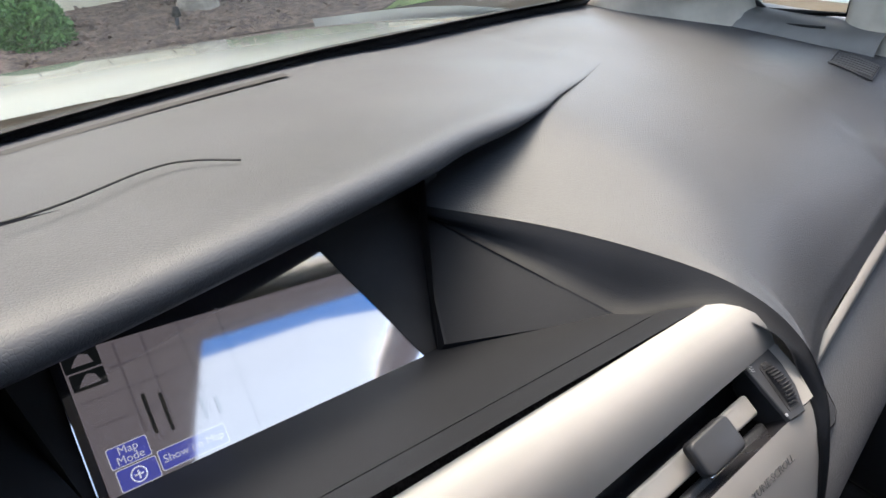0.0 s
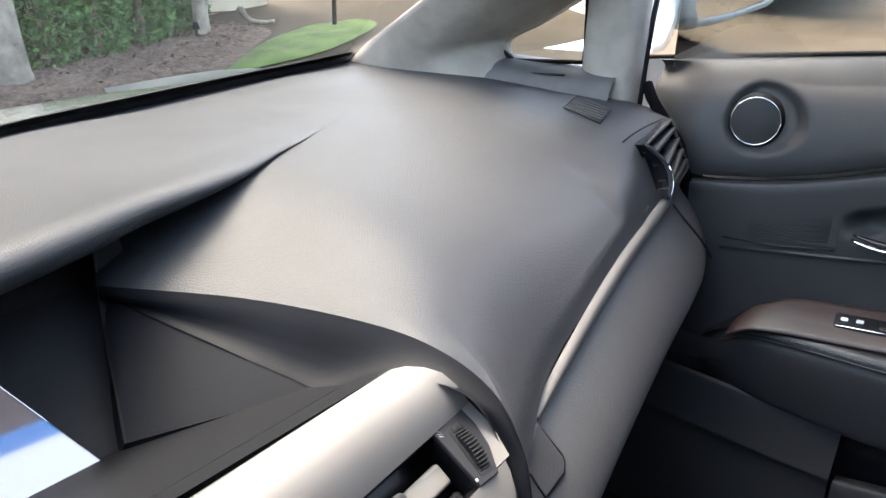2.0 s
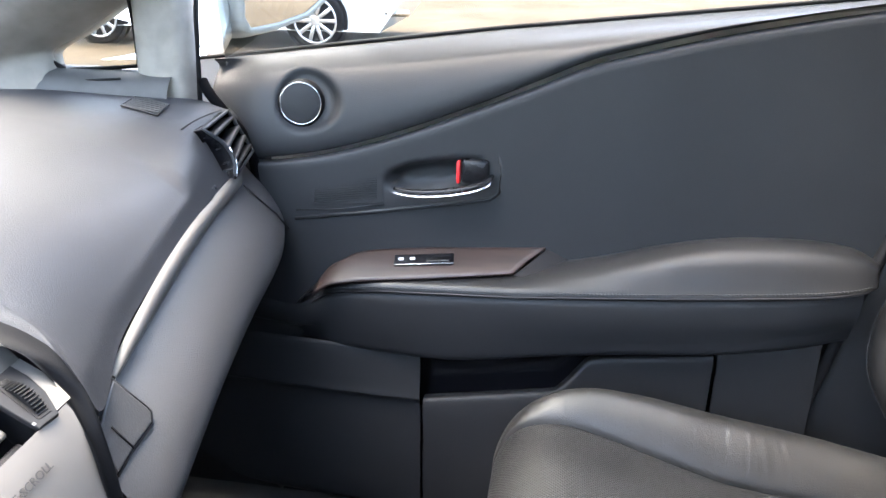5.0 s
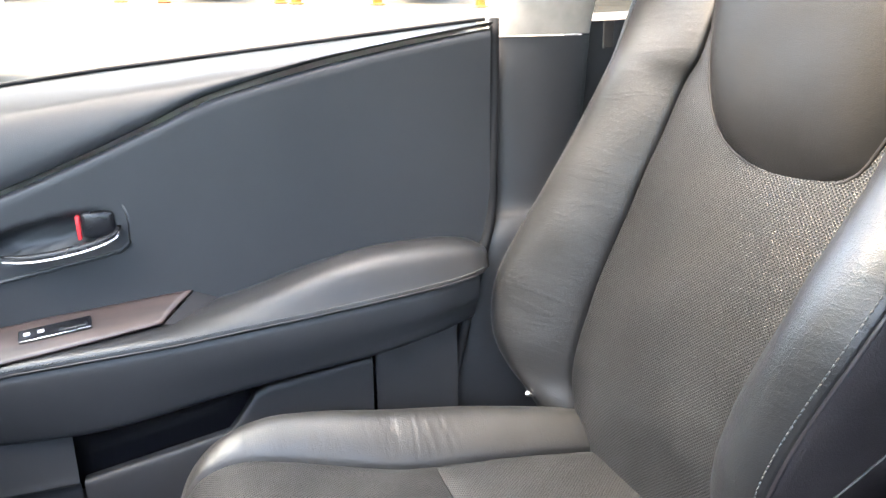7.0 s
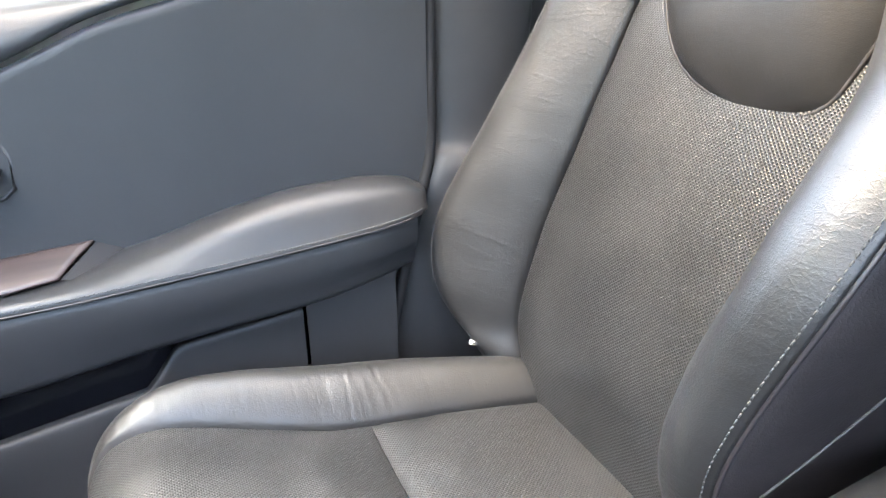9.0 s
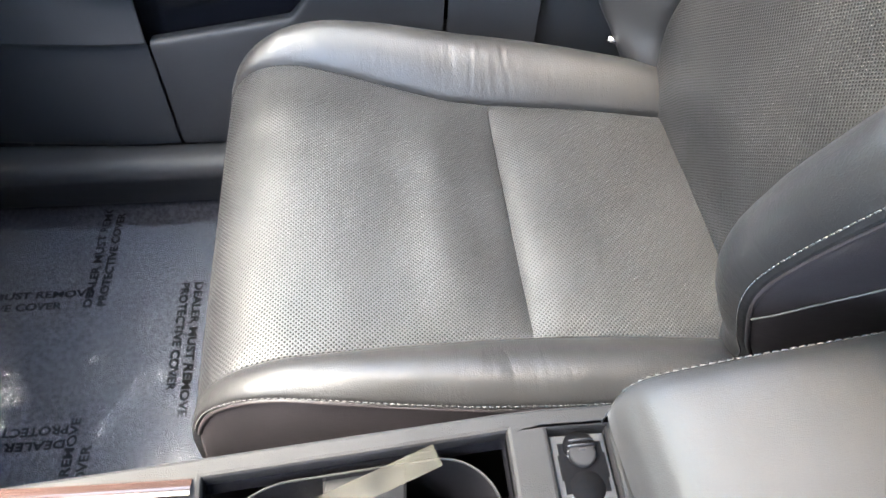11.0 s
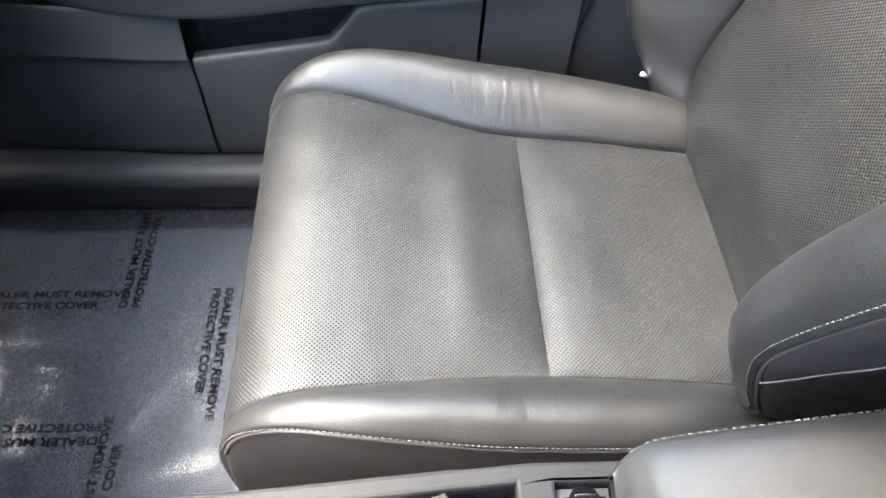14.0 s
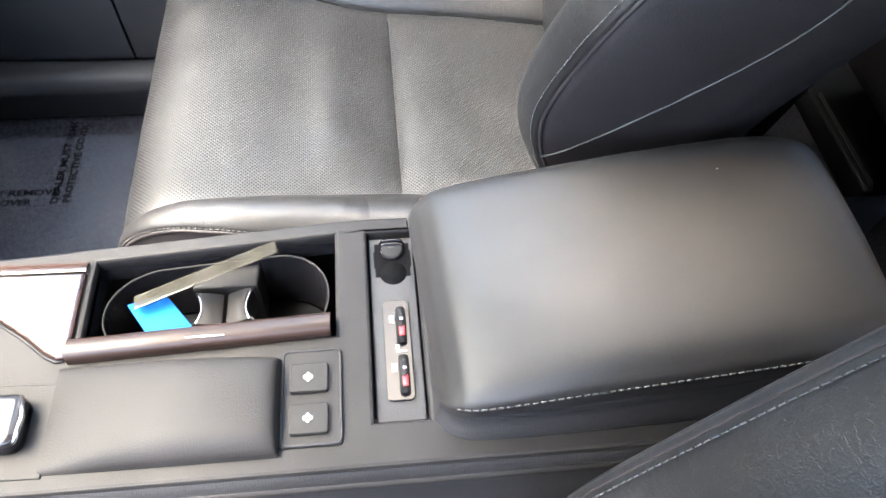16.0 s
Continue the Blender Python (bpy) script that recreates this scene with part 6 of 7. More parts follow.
low = [bsec(0.10, 0.70, -0.045, -0.28), bsec(0.30, 0.705, -0.075, -0.28), bsec(0.45, 0.700, -0.112, -0.27), bsec(0.55, 0.690, -0.135, -0.26), bsec(0.585, 0.694, -0.150, -0.265), bsec(0.61, 0.710, -0.158, -0.285), bsec(0.70, 0.715, -0.160, -0.295), bsec(0.822, 0.716, -0.166, -0.305)]
part("lower_cover", loft(low, 50, 24, True), PLASTIC, bp_, "dark grey plastic cover")
upp = [bsec(0.824, 0.714, -0.165, -0.303), bsec(0.90, 0.700, -0.175, -0.31), bsec(1.0, 0.665, -0.19, -0.31), bsec(1.15, 0.60, -0.21, -0.31)]
part("upper_cover", loft(upp, 20, 24, True), TRIM_CLOTH, bp_, "beige upper cover")

kick = part("kick_panel", sheet([[(0.700, y, z) for z in (0.02, 0.3, 0.55, 0.655)] for y in (0.60, 0.8, 1.0, 1.2)], True), PLASTIC)
tagged(kick, "dark footwell side panel below the dashboard", "wall", kind="structure")
thick(kick, 0.04, 1.0)

# roof, sides and rear close the cabin
HEAD = mat("headliner_cloth", (0.42, 0.415, 0.40), 0.9)
tint(HEAD, coords(HEAD), (0.38, 0.375, 0.36), (0.45, 0.445, 0.43), 60.0)
MX0, MX1, MY0, MY1 = 0.135, 0.53, -0.375, 0.262


def roof_z(x, y):
    z = lerp_table([(-1.9, 1.10), (-1.4, 1.19), (-0.6, 1.22), (0.0, 1.20), (0.28, 1.14), (0.37, 1.105)], y)[0]
    return z + lerp_table([(-0.60, -0.06), (-0.45, 0.0), (0.0, 0.03), (0.45, 0.0), (0.60, -0.06)], x)[0]


rx = [-0.60, -0.52, -0.45, -0.3, -0.15, 0.0, MX0, 0.24, 0.31, 0.39, 0.45, MX1, 0.60]
ry = [0.37, 0.32, MY1, 0.18, 0.1, 0.0, -0.12, -0.24, MY0, -0.6, -1.0, -1.4, -1.9]
bm = bmesh.new()
grid = {(x, y): bm.verts.new((x, y, roof_z(x, y))) for x in rx for y in ry}
for a, b in zip(rx, rx[1:]):
    for c, e in zip(ry, ry[1:]):
        if not (MX0 <= a and b <= MX1 and MY0 - 1e-6 <= e and c <= MY1):
            bm.faces.new((grid[a, c], grid[b, c], grid[b, e], grid[a, e]))
roof = part("ceiling", bm, HEAD)
tagged(roof, "light grey cloth roof lining of the car", "ceiling", kind="structure")
thick(roof, 0.03, 1.0)


def slab(name, outline, x, d, material, label):
    ob = part(name, prism(outline, d, axes((x, 0, 0), (0, 1, 0), (0, 0, 1))), material, None, "", False)
    return tagged(ob, label, "wall", kind="structure")


slab("wall_right", [(-1.95, -0.1), (-0.16, -0.1), (-0.16, 0.11), (-0.22, 0.30), (-0.29, 0.60), (-0.31, 0.84), (-1.0, 0.86), (-1.95, 0.90)], 0.755, 0.05, DOOR_VINYL, "dark rear side wall of the cabin")
# The driver side is unseen; its wall is kept closed to block low light.
slab("wall_left", [(-1.95, -0.1), (1.2, -0.1), (1.2, 0.66), (0.72, 0.74), (0.31, 0.794), (-0.16, 0.84), (-1.95, 0.90)], -0.80, 0.05, DOOR_VINYL, "unseen driver side wall below the windows, closed to keep out low light")
wb = part("wall_rear", sheet([[(-0.75, -1.9, z), (0, -1.92, z), (0.75, -1.9, z)] for z in (0.0, 0.5, 0.85)]), DOOR_VINYL)
tagged(wb, "dark rear wall of the cabin", "wall", kind="structure")
thick(wb, 0.04, 1.0)
rs = thing("rear_bench", "dark rear bench seat behind the front seats", "bench seat")
part("bench_cushion", rbox((1.3, 0.5, 0.2), (0, -0.95, 0.28), 0.05, 4), SIDE_LEATHER, rs)
part("bench_back", rbox((1.3, 0.16, 0.6), (0, -1.28, 0.55), 0.06, 4, pose(0, 0, 0, -18)), SIDE_LEATHER, rs)
sp = thing("sill_plate", "black rear door sill plate with bright raised edges", "sill plate")
part("plate", rbox((0.30, 0.14, 0.05), (0.56, -0.80, 0.055), 0.006, 2), TRIM_BLACK, sp, "black grained plate")
for y, xa, xb in ((-0.745, 0.63, 0.415), (-0.835, 0.70, 0.49)):
    part("raised_edge", tube([(xa, y, 0.081), (xb + 0.01, y, 0.082), (xb, y + 0.006, 0.0815)], 0.003, 8), SMOOTH_GREY, sp, "satin grey raised edge")
fw = part("wall_front", sheet([[(-0.75, y, z), (0, y + 0.01, z), (0.74, y, z)] for y, z in ((1.16, 0.0), (1.16, 0.40), (1.135, 0.59))], True), PLASTIC)
tagged(fw, "dark bulkhead below the windscreen", "wall", kind="structure")
thick(fw, 0.02, 1.0)
# unseen rear panes, added dark to hold back light from behind
TINT = glass("rear_dimming_glass", (0.92, 1.0, 0.97), 0.14)
w2 = part("window_2", sheet([[(-0.72, -1.91, 0.85), (0, -1.93, 0.85), (0.72, -1.91, 0.85)], [(-0.55, -1.90, 1.10), (0, -1.91, 1.13), (0.55, -1.90, 1.10)]]), TINT, None, "", False)
tagged(w2, "unseen rear window glass, darkened to cut light from behind", "window", kind="structure")
w3 = part("window_3", sheet([[(-0.775, -0.20, 0.85), (-0.775, -1.9, 0.90)], [(-0.60, -0.20, 1.14), (-0.60, -1.9, 1.05)]]), TINT, None, "", False)
tagged(w3, "unseen rear side window glass, darkened to cut light from behind", "window", kind="structure")
w7 = part("window_7", sheet([[(0.775, -0.30, 0.85), (0.775, -1.9, 0.90)], [(0.60, -0.30, 1.15), (0.60, -1.9, 1.05)]]), TINT, None, "", False)
tagged(w7, "unseen rear passenger window glass, darkened to cut light from behind", "window", kind="structure")
# Unseen pane, added to control how much light the driver's side lets in.
TINT4 = glass("shaded_glass", (1.0, 1.0, 0.97), 0.80)
w4 = part("window_4", sheet([[(-0.775, 0.72, 0.745), (-0.775, -0.18, 0.845)], [(-0.62, 0.40, 1.06), (-0.60, -0.18, 1.14)]]), TINT4, None, "", False)
tagged(w4, "unseen driver door window glass, added to temper light from that side", "window", kind="structure")
# unseen roof glass with blue front edge, sized and tinted for the screen's glare
ROOF_GLASS = glass("warm_glare_roof_glass", (1.0, 0.90, 0.74), 0.74)
BLUE_GLASS = glass("blue_glare_glass", (0.015, 0.20, 0.42), 0.8)
w5 = part("window_5", sheet([[(x, y, roof_z(x, y) + 0.022) for x in (MX0 - 0.01, 0.24, 0.31, 0.39, MX1 + 0.01)] for y in (MY1 - 0.12, 0.1, 0.0, -0.12, -0.24, MY0 - 0.01)]), ROOF_GLASS, None, "", False)
tagged(w5, "unseen roof glass panel added for the glare on the screen, with blue front edge", "window", kind="structure")
part("glare_band", sheet([[(x, y, roof_z(x, y) + 0.022) for x in (MX0 - 0.01, 0.24, 0.31, 0.39, MX1 + 0.01)] for y in (MY1 + 0.01, MY1 - 0.12)]), BLUE_GLASS, w5, "blue edge for the screen's glare", False)
w6 = part("window_6", sheet([[(0.752, y, belt(y) - 0.01) for y in (-0.16, 0.1, 0.31, 0.5, 0.66)], [(0.64, y, z) for y, z in ((-0.16, 1.15), (0.0, 1.13), (0.16, 1.10), (0.38, 1.03), (0.62, 0.90))]]), SIDE_GLASS, None, "", False)
tagged(w6, "closed passenger door window glass, added and tinted to dim the outside", "window", kind="structure")
w6.visible_shadow = False
# windscreen glass
ws = part("window_1", sheet([[w_base(x) + Vector((0, 0.012, 0.0)) for x in (-0.66, -0.4, -0.2, 0, 0.2, 0.4, 0.655)], [Vector((x, 0.24 + 0.06 * (1 - (x / 0.46) ** 2), 1.17)) for x in (-0.46, -0.3, -0.15, 0, 0.15, 0.3, 0.46)]]), GLASS)
tagged(ws, "sloping windscreen glass, tinted to dim the outside", "windscreen", kind="structure")
ws.visible_shadow = False

frit = part("frit_band", sheet([[w_base(x) + Vector((0, 0.010, 0.001)), w_base(x) + Vector((-0.02 * x, -0.018, 0.016))] for x in (-0.66, -0.4, -0.2, 0, 0.2, 0.4, 0.645)]), BLACK_INK, ws, "black printed edge of the glass", False)

# ---------------------------------------------------------------- outside of the car
hood = thing("car_hood", "car bonnet beyond the windscreen, its paint darkened against the bright outside", "car hood")
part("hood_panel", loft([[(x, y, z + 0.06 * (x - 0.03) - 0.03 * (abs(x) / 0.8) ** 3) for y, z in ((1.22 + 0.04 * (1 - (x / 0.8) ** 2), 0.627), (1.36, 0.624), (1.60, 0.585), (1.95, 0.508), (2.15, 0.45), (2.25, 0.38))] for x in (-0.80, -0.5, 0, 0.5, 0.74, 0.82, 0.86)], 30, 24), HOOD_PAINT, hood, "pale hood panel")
part("cowl", sheet([[w_base(x) + Vector((0, 0.016, -0.012)), Vector((x, 1.19, 0.610 + 0.06 * x)), Vector((x, 1.29, 0.600 + 0.06 * x))] for x in (-0.74, -0.4, 0, 0.4, 0.72)]), RUBBER, hood, "black wiper cowl")
part("fender", loft([[(0.86, y, z) for y, z in ((1.0, 0.66), (1.6, 0.62), (2.2, 0.5))], [(0.93, y, z) for y, z in ((1.0, 0.5), (1.6, 0.45), (2.2, 0.3))], [(0.93, y, z) for y, z in ((1.0, -0.1), (1.6, -0.1), (2.2, -0.1))]], 10, 10), HOOD_PAINT, hood, "pale front wing")

mir = thing("side_mirror", "white door mirror with black-rimmed glass outside the window", "side mirror")
mm = axes((1.010, 0.670, 0.853), (0.905, -0.425, 0.0), (-0.02, -0.09, 1.0))
gl_out = [(-0.088, 0.070), (-0.090, 0.0), (-0.088, -0.055), (-0.076, -0.070), (-0.02, -0.062), (0.04, -0.046), (0.078, -0.022), (0.092, 0.012), (0.090, 0.05), (0.070, 0.078), (0.0, 0.085), (-0.07, 0.082)]
part("mirror_glass", prism(gl_out, 0.003, mm), MIRROR, mir, "mirror glass", False)
sc = [(1.00, 0.004), (1.09, 0.008), (1.17, -0.004), (1.22, -0.03), (1.15, -0.08), (0.8, -0.12), (0.3, -0.135)]
rows = [[mm @ Vector((x * k, y * k * (1.05 if k > 1.02 else 1), d)) for x, y in [*gl_out, gl_out[0]]] for k, d in sc]
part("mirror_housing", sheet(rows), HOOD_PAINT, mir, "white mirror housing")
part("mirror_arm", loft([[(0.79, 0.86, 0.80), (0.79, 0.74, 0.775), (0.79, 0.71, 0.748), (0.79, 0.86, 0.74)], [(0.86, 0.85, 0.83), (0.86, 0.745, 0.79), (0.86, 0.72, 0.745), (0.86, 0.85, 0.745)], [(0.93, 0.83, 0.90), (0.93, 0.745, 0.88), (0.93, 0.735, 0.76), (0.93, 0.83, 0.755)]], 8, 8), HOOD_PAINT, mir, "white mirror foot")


def ground_z(x, y):
    """The forecourt is tilted up on the passenger side to fit the camera's view."""
    return -0.42 + 0.105 * max(0.0, min(x, 60.0) - 1.0)


CONCRETE = mat("pale_concrete", (0.5, 0.45, 0.38), 0.95, 0, 0, 0.08)
tint(CONCRETE, coords(CONCRETE), (0.048, 0.037, 0.025), (0.074, 0.059, 0.042), 0.9, 9.0)
bumps(CONCRETE, coords(CONCRETE), [("noise", 60.0, 0.4, 0.01)])
gx = [-400, -60, -20, -8, -4, -2, 0, 1, 2, 3, 4, 5, 6, 7, 8, 10, 12, 14, 18, 25, 60, 400]
gy = [-400, -60, -20, -8, -4, -2, 0, 1, 2, 3, 4, 5, 6, 7, 8, 10, 12, 16, 25, 60, 400]
ground = part("ground", sheet([[(x, y, ground_z(x, y)) for x in gx] for y in gy]), CONCRETE)
tagged(ground, "pale tan concrete driveway and forecourt", "ground", kind="structure")
MULCH = mat("brown_mulch", (0.11, 0.065, 0.042), 0.95)
tint(MULCH, coords(MULCH), (0.075, 0.048, 0.034), (0.21, 0.140, 0.100), 14.0, 10.0)
bumps(MULCH, coords(MULCH), [("noise", 40.0, 1.0, 0.04)])
GRASS = mat("lawn", (0.10, 0.17, 0.03), 0.9)
tint(GRASS, coords(GRASS), (0.08, 0.13, 0.02), (0.15, 0.22, 0.045), 3.0, 10.0)
bumps(GRASS, coords(GRASS), [("noise", 90.0, 1.0, 0.03)])


def bed(name, outline, lift, material, label, crown=0.05):
    """A low patch of ground cover, crowned a little towards its middle."""
    c = Vector((sum(p[0] for p in outline) / len(outline), sum(p[1] for p in outline) / len(outline), 0))
    ring = [Vector((p.x, p.y, 0)) for p in cr([(*p, 0) for p in (*outline, outline[0])], 60)]
    rows = []
    for k in range(9):
        r = []
        for p in ring:
            q = p.lerp(c, k / 8 * 0.98)
            n = noise.noise((q.x * 2.2, q.y * 2.2, 0.5)) * 0.04 * min(1, k)
            r.append((q.x, q.y, ground_z(q.x, q.y) + lift + crown * (1 - (1 - k / 8) ** 2) + n * (1 if crown else 0)))
        rows.append(r)
    ob = part(name, sheet(rows), material)
    return tagged(ob, label, name.replace("_", " "), kind="stuff")


bed("mulch_bed", [(-3.0, 5.9), (0.0, 5.85), (1.6, 5.75), (2.4, 5.65), (3.2, 5.48), (3.6, 5.55), (4.6, 6.25), (5.1, 6.7), (5.1, 7.3), (4.6, 7.8), (2.5, 8.0), (-3.0, 8.0)], 0.01, MULCH, "brown bark mulch bed below the hedge")
bed("lawn", [(3.50, 5.45), (4.1, 5.38), (4.7, 5.40), (5.6, 5.72), (6.0, 6.05), (5.9, 6.35), (5.3, 6.45), (4.6, 6.2)], 0.012, GRASS, "short green lawn beside the driveway", 0.02)
bed("lawn", [(-2.0, 5.2), (0.2, 5.25), (1.25, 5.45), (1.35, 5.7), (0.2, 5.85), (-2.0, 5.85)], 0.012, GRASS, "strip of short green lawn", 0.02)

# bark chips scattered over the bed
rng = random.Random(11)
chips = bmesh.new()
for i in range(1500):
    x, y = rng.uniform(0.8, 5.0), rng.uniform(5.6, 7.4)
    if y < 5.75 - 0.05 * x or y < 5.5 + (x - 3.4) * 0.72 - 0.05:
        continue
    s = rng.uniform(0.015, 0.05)
    m = pose(x, y, ground_z(x, y) + 0.06, rng.uniform(-30, 30), rng.uniform(-30, 30), rng.uniform(0, 360))
    vs = [chips.verts.new(m @ Vector(p)) for p in ((-s, -s * 0.3, 0), (s, -s * 0.25, 0.004), (s * 0.9, s * 0.3, 0), (-s, s * 0.3, 0.006), (0, 0, s * 0.3))]
    for a, b in ((0, 1), (1, 2), (2, 3), (3, 0)):
        chips.faces.new((vs[a], vs[b], vs[4]))
ch = part("bark_chips", chips, MULCH, None, "", False)
tagged(ch, "loose brown bark chips on the bed", "bark chips", kind="stuff")

# house
TAN = mat("tan_block_wall", (0.55, 0.44, 0.30), 0.9)
tint(TAN, coords(TAN), (0.48, 0.38, 0.25), (0.62, 0.50, 0.35), 2.0, 8.0)
bumps(TAN, coords(TAN), [("noise", 120.0, 0.4, 0.004)])
house = thing("house", "tan block-built house behind the hedge", "house", (0, 7.6, -0.4))
house.location = (0, 0, 0)
# The walls' unseen upper part is added height that blocks the low sky.
part("wall", rbox((13.0, 0.3, 6.0), (-0.2, 8.35, 2.2), 0.01), TAN, house, "tan block wall", False)
part("wall", rbox((8.75, 0.7, 6.0), (-1.65, 7.82, 2.2), 0.01), TAN, house, "tan block wall", False)
for k in range(4):
    part("course_line", rbox((8.75, 0.010, 0.016), (-1.65, 7.467, -0.2 + 0.40 * k), 0.0, 1), MULCH, house, "darker mortar course", False)
    for q in range(6):
        part("joint_line", rbox((0.012, 0.010, 0.40), (-0.6 + 0.6 * q + 0.3 * (k % 2), 7.467, 0.0 + 0.40 * k), 0.0, 1), MULCH, house, "darker mortar joint", False)
for r in range(7):
    part("course_line", rbox((13.0, 0.012, 0.02), (-0.2, 8.197, -0.35 + 0.42 * r), 0.0, 1), MULCH, house, "darker mortar course", False)
part("wall", rbox((9.0, 0.3, 4.0), (14.0, 17.0, 2.6), 0.01), TAN, house, "distant tan wall", False)
part("door", rbox((2.2, 0.06, 2.0), (12.5, 16.82, 1.7), 0.02), WHITE_PAINT, house, "pale garage door", False)

# trees and hedge
BARK = mat("grey_brown_bark", (0.2, 0.165, 0.125), 0.95)
tint(BARK, coords(BARK), (0.13, 0.105, 0.08), (0.30, 0.25, 0.19), 7.0, 9.0)
bumps(BARK, coords(BARK), [("noise", 18.0, 1.0, 0.03)])
LEAF = mat("hedge_leaves", (0.05, 0.12, 0.03), 0.7)
lt, lb, ladd, llink = nodes(LEAF)
gi, lr = ladd("ShaderNodeNewGeometry"), ladd("ShaderNodeValToRGB")
lr.color_ramp.elements[0].color, lr.color_ramp.elements[1].color = (0.030, 0.080, 0.018, 1), (0.095, 0.19, 0.045, 1)
llink(gi.outputs["Random Per Island"], lr.inputs["Fac"])
llink(lr.outputs["Color"], lb.inputs["Base Color"])


def foliage(shape, n, size, seed):
    """Many small leaf sprays spread through a shape: shape(rng) gives a place and a way out."""
    r = random.Random(seed)
    verts, faces = [], []
    for i in range(n):
        p, d = shape(r)
        m = d.to_track_quat("Z", "Y").to_matrix().to_4x4() @ pose(0, 0, 0, r.uniform(-60, 60), r.uniform(-60, 60), r.uniform(0, 360))
        s = size * r.uniform(0.6, 1.4)
        k = len(verts)
        verts += [tuple(p + m.to_3x3() @ Vector(q)) for q in ((0, 0, -s), (s * 0.45, 0.1 * s, 0), (0, 0, s * 1.2), (-s * 0.45, 0.1 * s, 0))]
        faces.append((k, k + 1, k + 2, k + 3))
    me = bpy.data.meshes.new("crown")
    me.from_pydata(verts, [], faces)
    bm = bmesh.new()
    bm.from_mesh(me)
    bpy.data.meshes.remove(me)
    return bm


def column(cx, cy, z0, h, w, seed):
    def shape(r):
        a, t = r.uniform(0, 2 * math.pi), r.random() ** 0.9
        prof = (0.82 + 0.18 * math.sin(t * 3.0)) * (1 - t**4) ** 0.5
        k = w * prof * (1 + 0.16 * noise.noise((math.cos(a) * 2 + cx, math.sin(a) * 2, t * 6 + seed))) * r.uniform(0.72, 1.0)
        d = Vector((math.cos(a), math.sin(a), 0.5))
        return Vector((cx + k * math.cos(a), cy + k * math.sin(a), z0 + h * t)), d

    return shape


def trunk(path, r0, r1, seed):
    pts = cr(path, 24)
    bm = tube(pts, 1.0, 14, lambda t: r0 * (1 - t) + r1 * t + 0.45 * r0 * math.exp(-t * 14))
    for v in bm.verts:
        n = noise.noise((v.co.x * 6, v.co.y * 6, v.co.z * 3 + seed))
        v.co.x += n * 0.02
        v.co.y += n * 0.02
    return bm


for i, (x, y, w, h) in enumerate(((2.90, 7.02, 0.34, 3.0), (3.42, 7.10, 0.33, 2.8), (3.93, 7.22, 0.34, 3.1), (4.40, 7.42, 0.33, 2.9), (4.9, 8.0, 0.36, 2.9))):
    z = ground_z(x, y)
    shrub = thing("hedge_conifer", "dense upright green conifer in a hedge row", "conifer", (0, 0, 0), "conifers in the hedge")
    part("trunk", tube([(x, y, z - 0.02), (x, y, z + h * 0.8)], 0.05, 8, lambda t: 1 - 0.7 * t), BARK, shrub)
    part("crown", foliage(column(x, y, z + 0.02, h, w, i), 9000, 0.038, 20 + i), LEAF, shrub, "green scale-leaf crown", False)
for x, y, r0, lean, sd in ((2.42, 6.62, 0.165, -0.10, 1), (4.48, 7.02, 0.085, 0.03, 2)):
    z = ground_z(x, y)
    tree = thing("tree", "grey-brown tree trunk rising from the mulch, with an unseen crown that blocks sky", "tree")
    part("trunk", trunk([(x, y, z - 0.05), (x + lean * 0.2, y, z + 0.5), (x + lean, y + 0.05, z + 2.0), (x + lean * 2, y + 0.1, z + 4.2)], r0, r0 * 0.6, sd), BARK, tree, "grey-brown bark")
    part("limb", tube(cr([(x + lean * 1.6, y + 0.08, z + 3.2), (x + lean + 0.5, y + 0.2, z + 3.9), (x + 1.0, y + 0.3, z + 4.9)], 8), r0 * 0.4, 8, lambda t: 1 - 0.6 * t), BARK, tree)
    part("limb", tube(cr([(x + lean * 1.7, y + 0.08, z + 3.5), (x - 0.6, y + 0.1, z + 4.3), (x - 1.0, y, z + 5.2)], 8), r0 * 0.4, 8, lambda t: 1 - 0.6 * t), BARK, tree)

    # Crowns lie out of view, spread wide and low to block the sky ahead.
    def cloud(r, x=x, y=y, z=z):
        d = Vector((r.gauss(0, 1), r.gauss(0, 1), r.gauss(0, 0.6))).normalized()
        return Vector((x, y, z + 5.0)) + Vector((d.x * 2.7, d.y * 2.2, d.z * 1.9)) * r.random() ** 0.4, d

    part("crown", foliage(cloud, 6000, 0.13, sd), LEAF, tree, "", False)
bx, by = 1.08, 6.5
bush = thing("shrub", "small rounded clipped green shrub at the bed", "shrub")


def ball(r):
    d = Vector((r.gauss(0, 1), r.gauss(0, 1), abs(r.gauss(0, 1)))).normalized()
    return Vector((bx, by, ground_z(bx, by))) + Vector((d.x * 0.30, d.y * 0.30, d.z * 0.42)) * r.uniform(0.75, 1.0), d


part("crown", foliage(ball, 6000, 0.026, 5), LEAF, bush, "small green leaves", False)
part("trunk", tube([(bx, by, ground_z(bx, by) - 0.02), (bx, by, ground_z(bx, by) + 0.25)], 0.03, 8), BARK, bush)
for x, y in ((2.02, 6.12), (4.30, 6.85)):
    z = ground_z(x, y)
    lamp = thing("path_light", "small dark stake light in the mulch", "path light", (0, 0, 0), "path lights")
    part("stake", tube([(x, y, z), (x, y, z + 0.14)], 0.016, 10), PLASTIC, lamp)
    part("head", tube([(x, y, z + 0.13), (x, y, z + 0.20)], 0.038, 12, lambda t: 1 - 0.4 * t), GREY_PLASTIC, lamp)
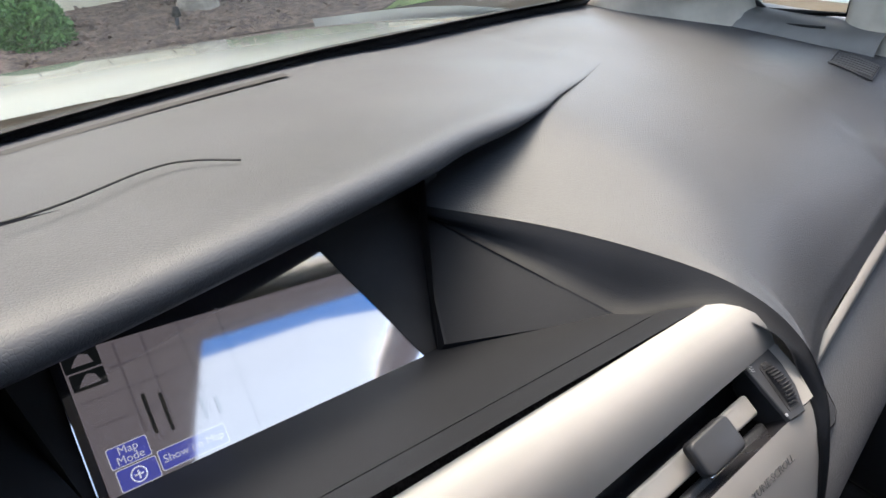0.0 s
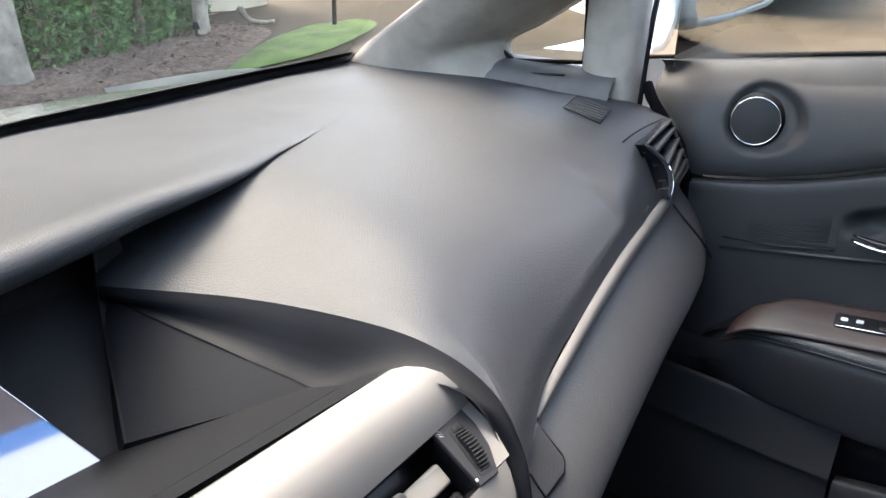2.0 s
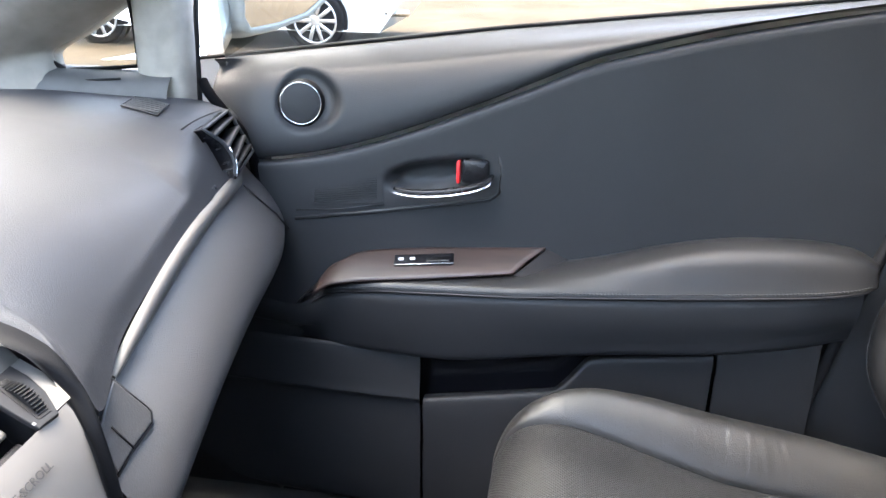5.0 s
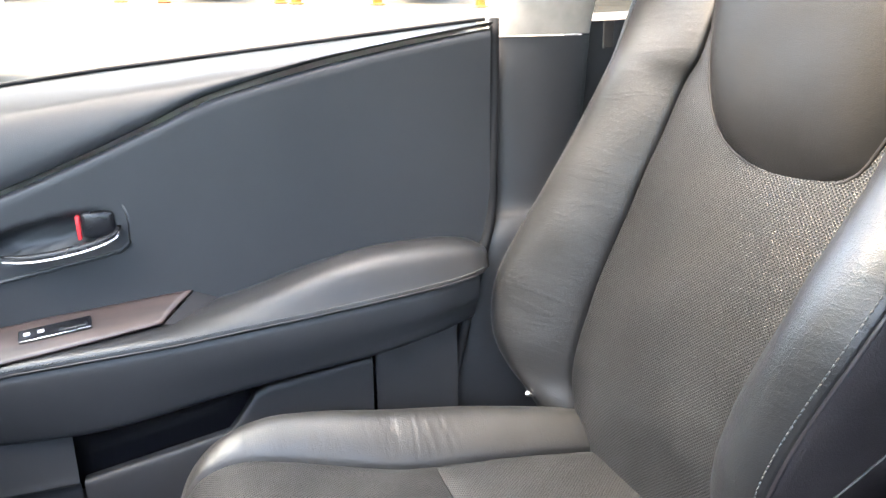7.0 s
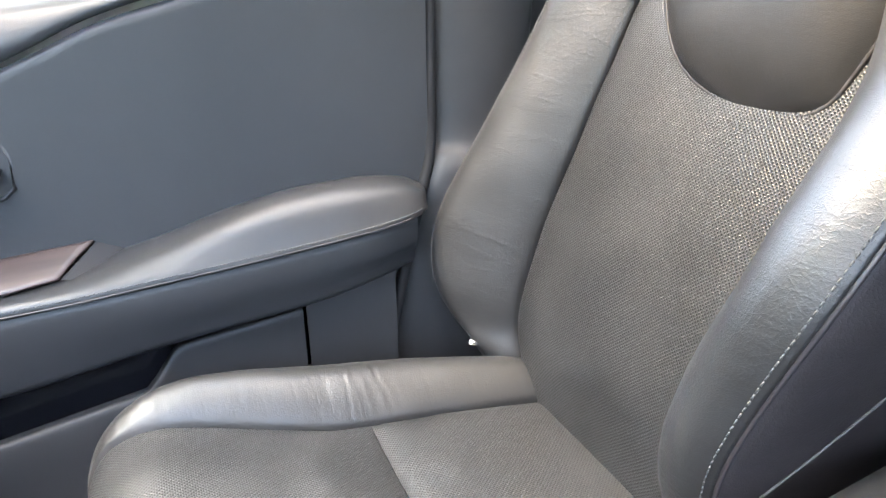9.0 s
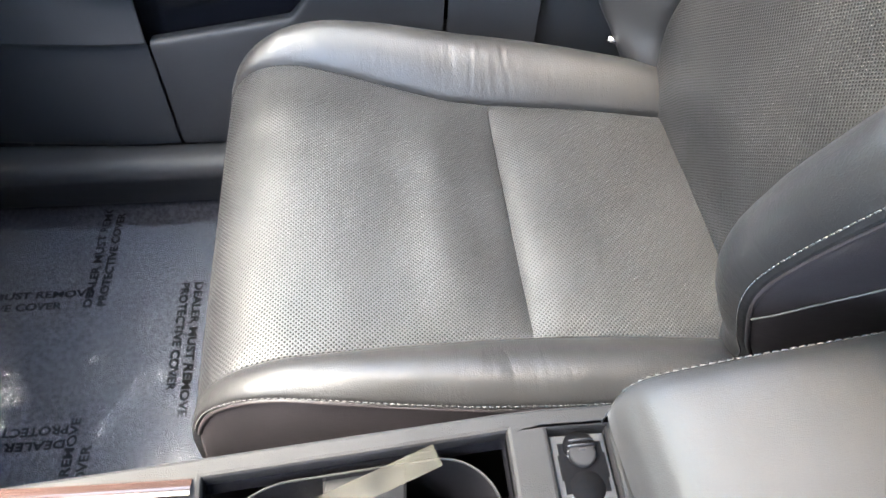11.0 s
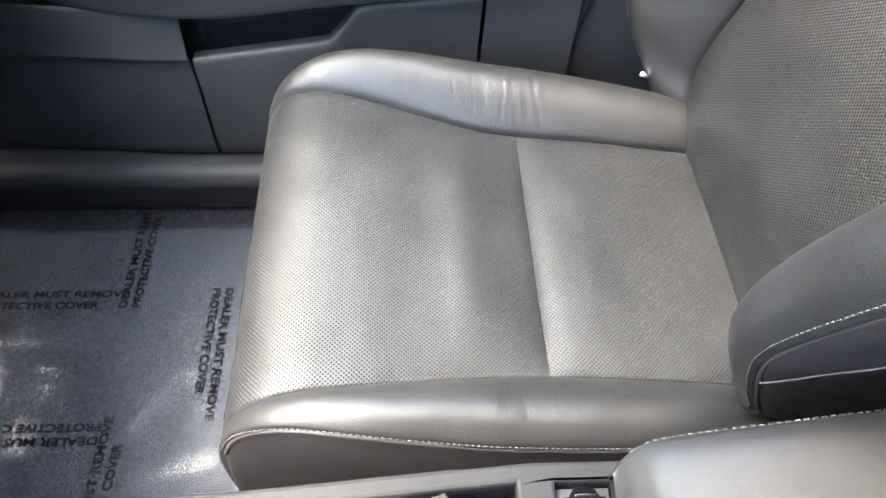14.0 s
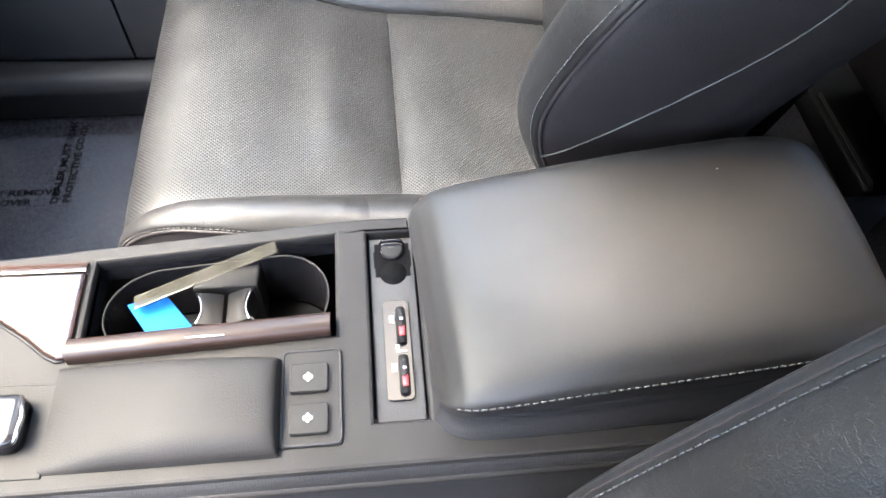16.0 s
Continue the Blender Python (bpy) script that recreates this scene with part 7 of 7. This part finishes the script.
drift = thing("driftwood", "dark crooked piece of driftwood on the mulch", "driftwood")
z = ground_z(5.05, 7.0)
part("branch", tube(cr([(4.95, 7.0, z + 0.22), (5.05, 7.0, z + 0.10), (5.2, 6.98, z + 0.06), (5.36, 6.95, z + 0.07)], 12), 0.04, 8, lambda t: 1 - 0.5 * t), BARK, drift)
pole = thing("sign_pole", "thin grey metal pole in the lawn", "pole")
part("pole", tube([(5.55, 6.2, ground_z(5.5, 6.2)), (5.55, 6.2, ground_z(5.5, 6.2) + 2.2)], 0.025, 10), GREY_PLASTIC, pole)

# parked cars, cones
TYRE = RUBBER
GLASS_DARK = mat("dark_car_glass", (0.01, 0.012, 0.014), 0.05)
RED_LAMP = mat("red_lamp_lens", (0.45, 0.02, 0.02), 0.15)
DARK_PAINT = mat("dark_car_paint", (0.03, 0.03, 0.035), 0.3, 0, 1.0)
rough_vary(DARK_PAINT, coords(DARK_PAINT), 0.25, 0.4, 3.0)
ALLOY = mat("bright_alloy", (0.68, 0.68, 0.69), 0.3, 0.8)
rough_vary(ALLOY, coords(ALLOY), 0.25, 0.4, 20.0)


def car(name, label, paint, m):
    """A parked estate car, nose along +y, its left flank at x = 0, standing on z = 0."""
    root = thing(name, label, "car", (0, 0, 0), "parked cars")
    side = [(0.20, 0.35), (0.05, 0.55), (0.0, 0.8), (0.03, 1.0), (0.16, 1.05), (0.35, 1.45), (0.7, 1.60), (2.2, 1.60), (3.0, 1.15), (3.9, 1.02), (4.45, 0.85), (4.55, 0.55), (4.40, 0.28)]
    rows = []
    for k, (x, inset) in enumerate(((0.10, 0.05), (0.0, 0.01), (0.0, 0.0), (0.9, 0.0), (1.8, 0.0), (1.8, 0.01), (1.70, 0.05))):
        r = []
        for y, z in [*side, (4.3, 0.22), (0.3, 0.22)]:
            tum = 0.16 * max(0, z - 0.95) / 0.65 * (1 if x < 0.9 else -1 if x > 0.9 else 0)
            r.append(Vector((x + tum, y + (inset if y < 2 else -inset), z - (inset if z > 1 else -inset * 0.4))))
        rows.append([*r, r[0]])
    bm = sheet(rows)
    bmesh.ops.holes_fill(bm, edges=[e for e in bm.edges if len(e.link_faces) == 1])
    bmesh.ops.transform(bm, matrix=m, verts=bm.verts)
    part("body", bm, paint, root, "", False)
    for y in (1.05, 3.75):
        c = m @ Vector((0.02, y, 0.33))
        w = axes(c, m.to_3x3() @ Vector((0, -1, 0)), m.to_3x3() @ Vector((0, 0, 1)))
        # Flat black disc paints the shade inside the wheel arch.
        arch = part("arch_shade_disc", disc(0.375, 0.01, w @ pose(0, 0, -0.028), 32), BLACK_INK, root, "", False)
        tyre = part("wheel", disc(0.335, 0.2, w @ pose(0, 0, -0.185), 40, 0.03), TYRE, root, "tyre with bright alloy rim")
        rim = part("rim", tube([w @ Vector((0.245 * math.cos(a), 0.245 * math.sin(a), 0.018)) for a in (2 * math.pi * i / 40 for i in range(40))], 0.012, 8, closed=True), ALLOY, tyre)
        part("rim_dish", disc(0.240, 0.004, w @ pose(0, 0, 0.008), 32), GREY_PLASTIC, tyre, "", False)
        for s in range(10):
            part("spoke", rbox((0.20, 0.042, 0.016), (0, 0, 0), 0.006, 1, w @ pose(0, 0, 0.018, 0, 0, 36 * s) @ pose(0.135, 0, 0)), ALLOY, tyre)
        part("hub_cap", disc(0.055, 0.02, w @ pose(0, 0, 0.012), 20, 0.006), ALLOY, tyre)
    lens = rbox((0.02, 0.22, 0.09), (0.015, 0.16, 0.93), 0.01)
    bmesh.ops.transform(lens, matrix=m, verts=lens.verts)
    part("tail_lamp", lens, RED_LAMP, root, "red tail lamp")
    pane = prism([(0.55, 1.10), (0.72, 1.50), (2.1, 1.50), (2.75, 1.12)], 0.004, m @ axes((0.02, 0, 0), (0, 1, 0), (0.10, 0, 0.9)))
    part("side_glass", pane, GLASS_DARK, root, "dark side windows", False)
    pipe = tube([(0.10, 0.25, 0.42), (0.10, -0.02, 0.42)], 0.035, 12)
    bmesh.ops.transform(pipe, matrix=m, verts=pipe.verts)
    part("exhaust", pipe, CHROME, root)
    return root


car("parked_car", "white parked estate car with bright alloy wheels", WHITE_PAINT, Matrix.Translation((8.25, 2.0, ground_z(8.25, 3))) @ pose(0, 0, 0, 0, -6, 0))
for i, (x, y, rz) in enumerate(((29.0, 3.5, 70), (28.0, -3.0, 70), (26.5, -9.5, 70))):
    car("parked_car", "dark parked car across the forecourt", DARK_PAINT, Matrix.Translation((x, y, ground_z(x, y))) @ pose(0, 0, 0, 0, -6, rz))
ORANGE = mat("orange_cone_plastic", (0.75, 0.16, 0.03), 0.5)
tint(ORANGE, coords(ORANGE), (0.62, 0.12, 0.02), (0.82, 0.20, 0.04), 8.0)
for x, y in ((26.5, 3.1), (24.6, 1.5), (24.2, 0.3), (23.4, -3.0), (22.9, -3.4), (22.2, -5.7), (20.7, -8.4)):
    z = ground_z(x, y)
    cone = thing("traffic_cone", "orange traffic cone with pale band and square base", "traffic cone", (0, 0, 0), "cones on the forecourt")
    part("base", rbox((0.38, 0.38, 0.04), (x, y, z + 0.02), 0.01), ORANGE, cone, "", False)
    part("body", tube([(x, y, z + 0.03), (x, y, z + 0.95)], 0.15, 20, lambda t: 1 - 0.75 * t), ORANGE, cone)
    part("band", tube([(x, y, z + 0.45), (x, y, z + 0.62)], 0.106, 20, lambda t: 1 - 0.14 * t), WHITE_INK, cone, "white reflective band")
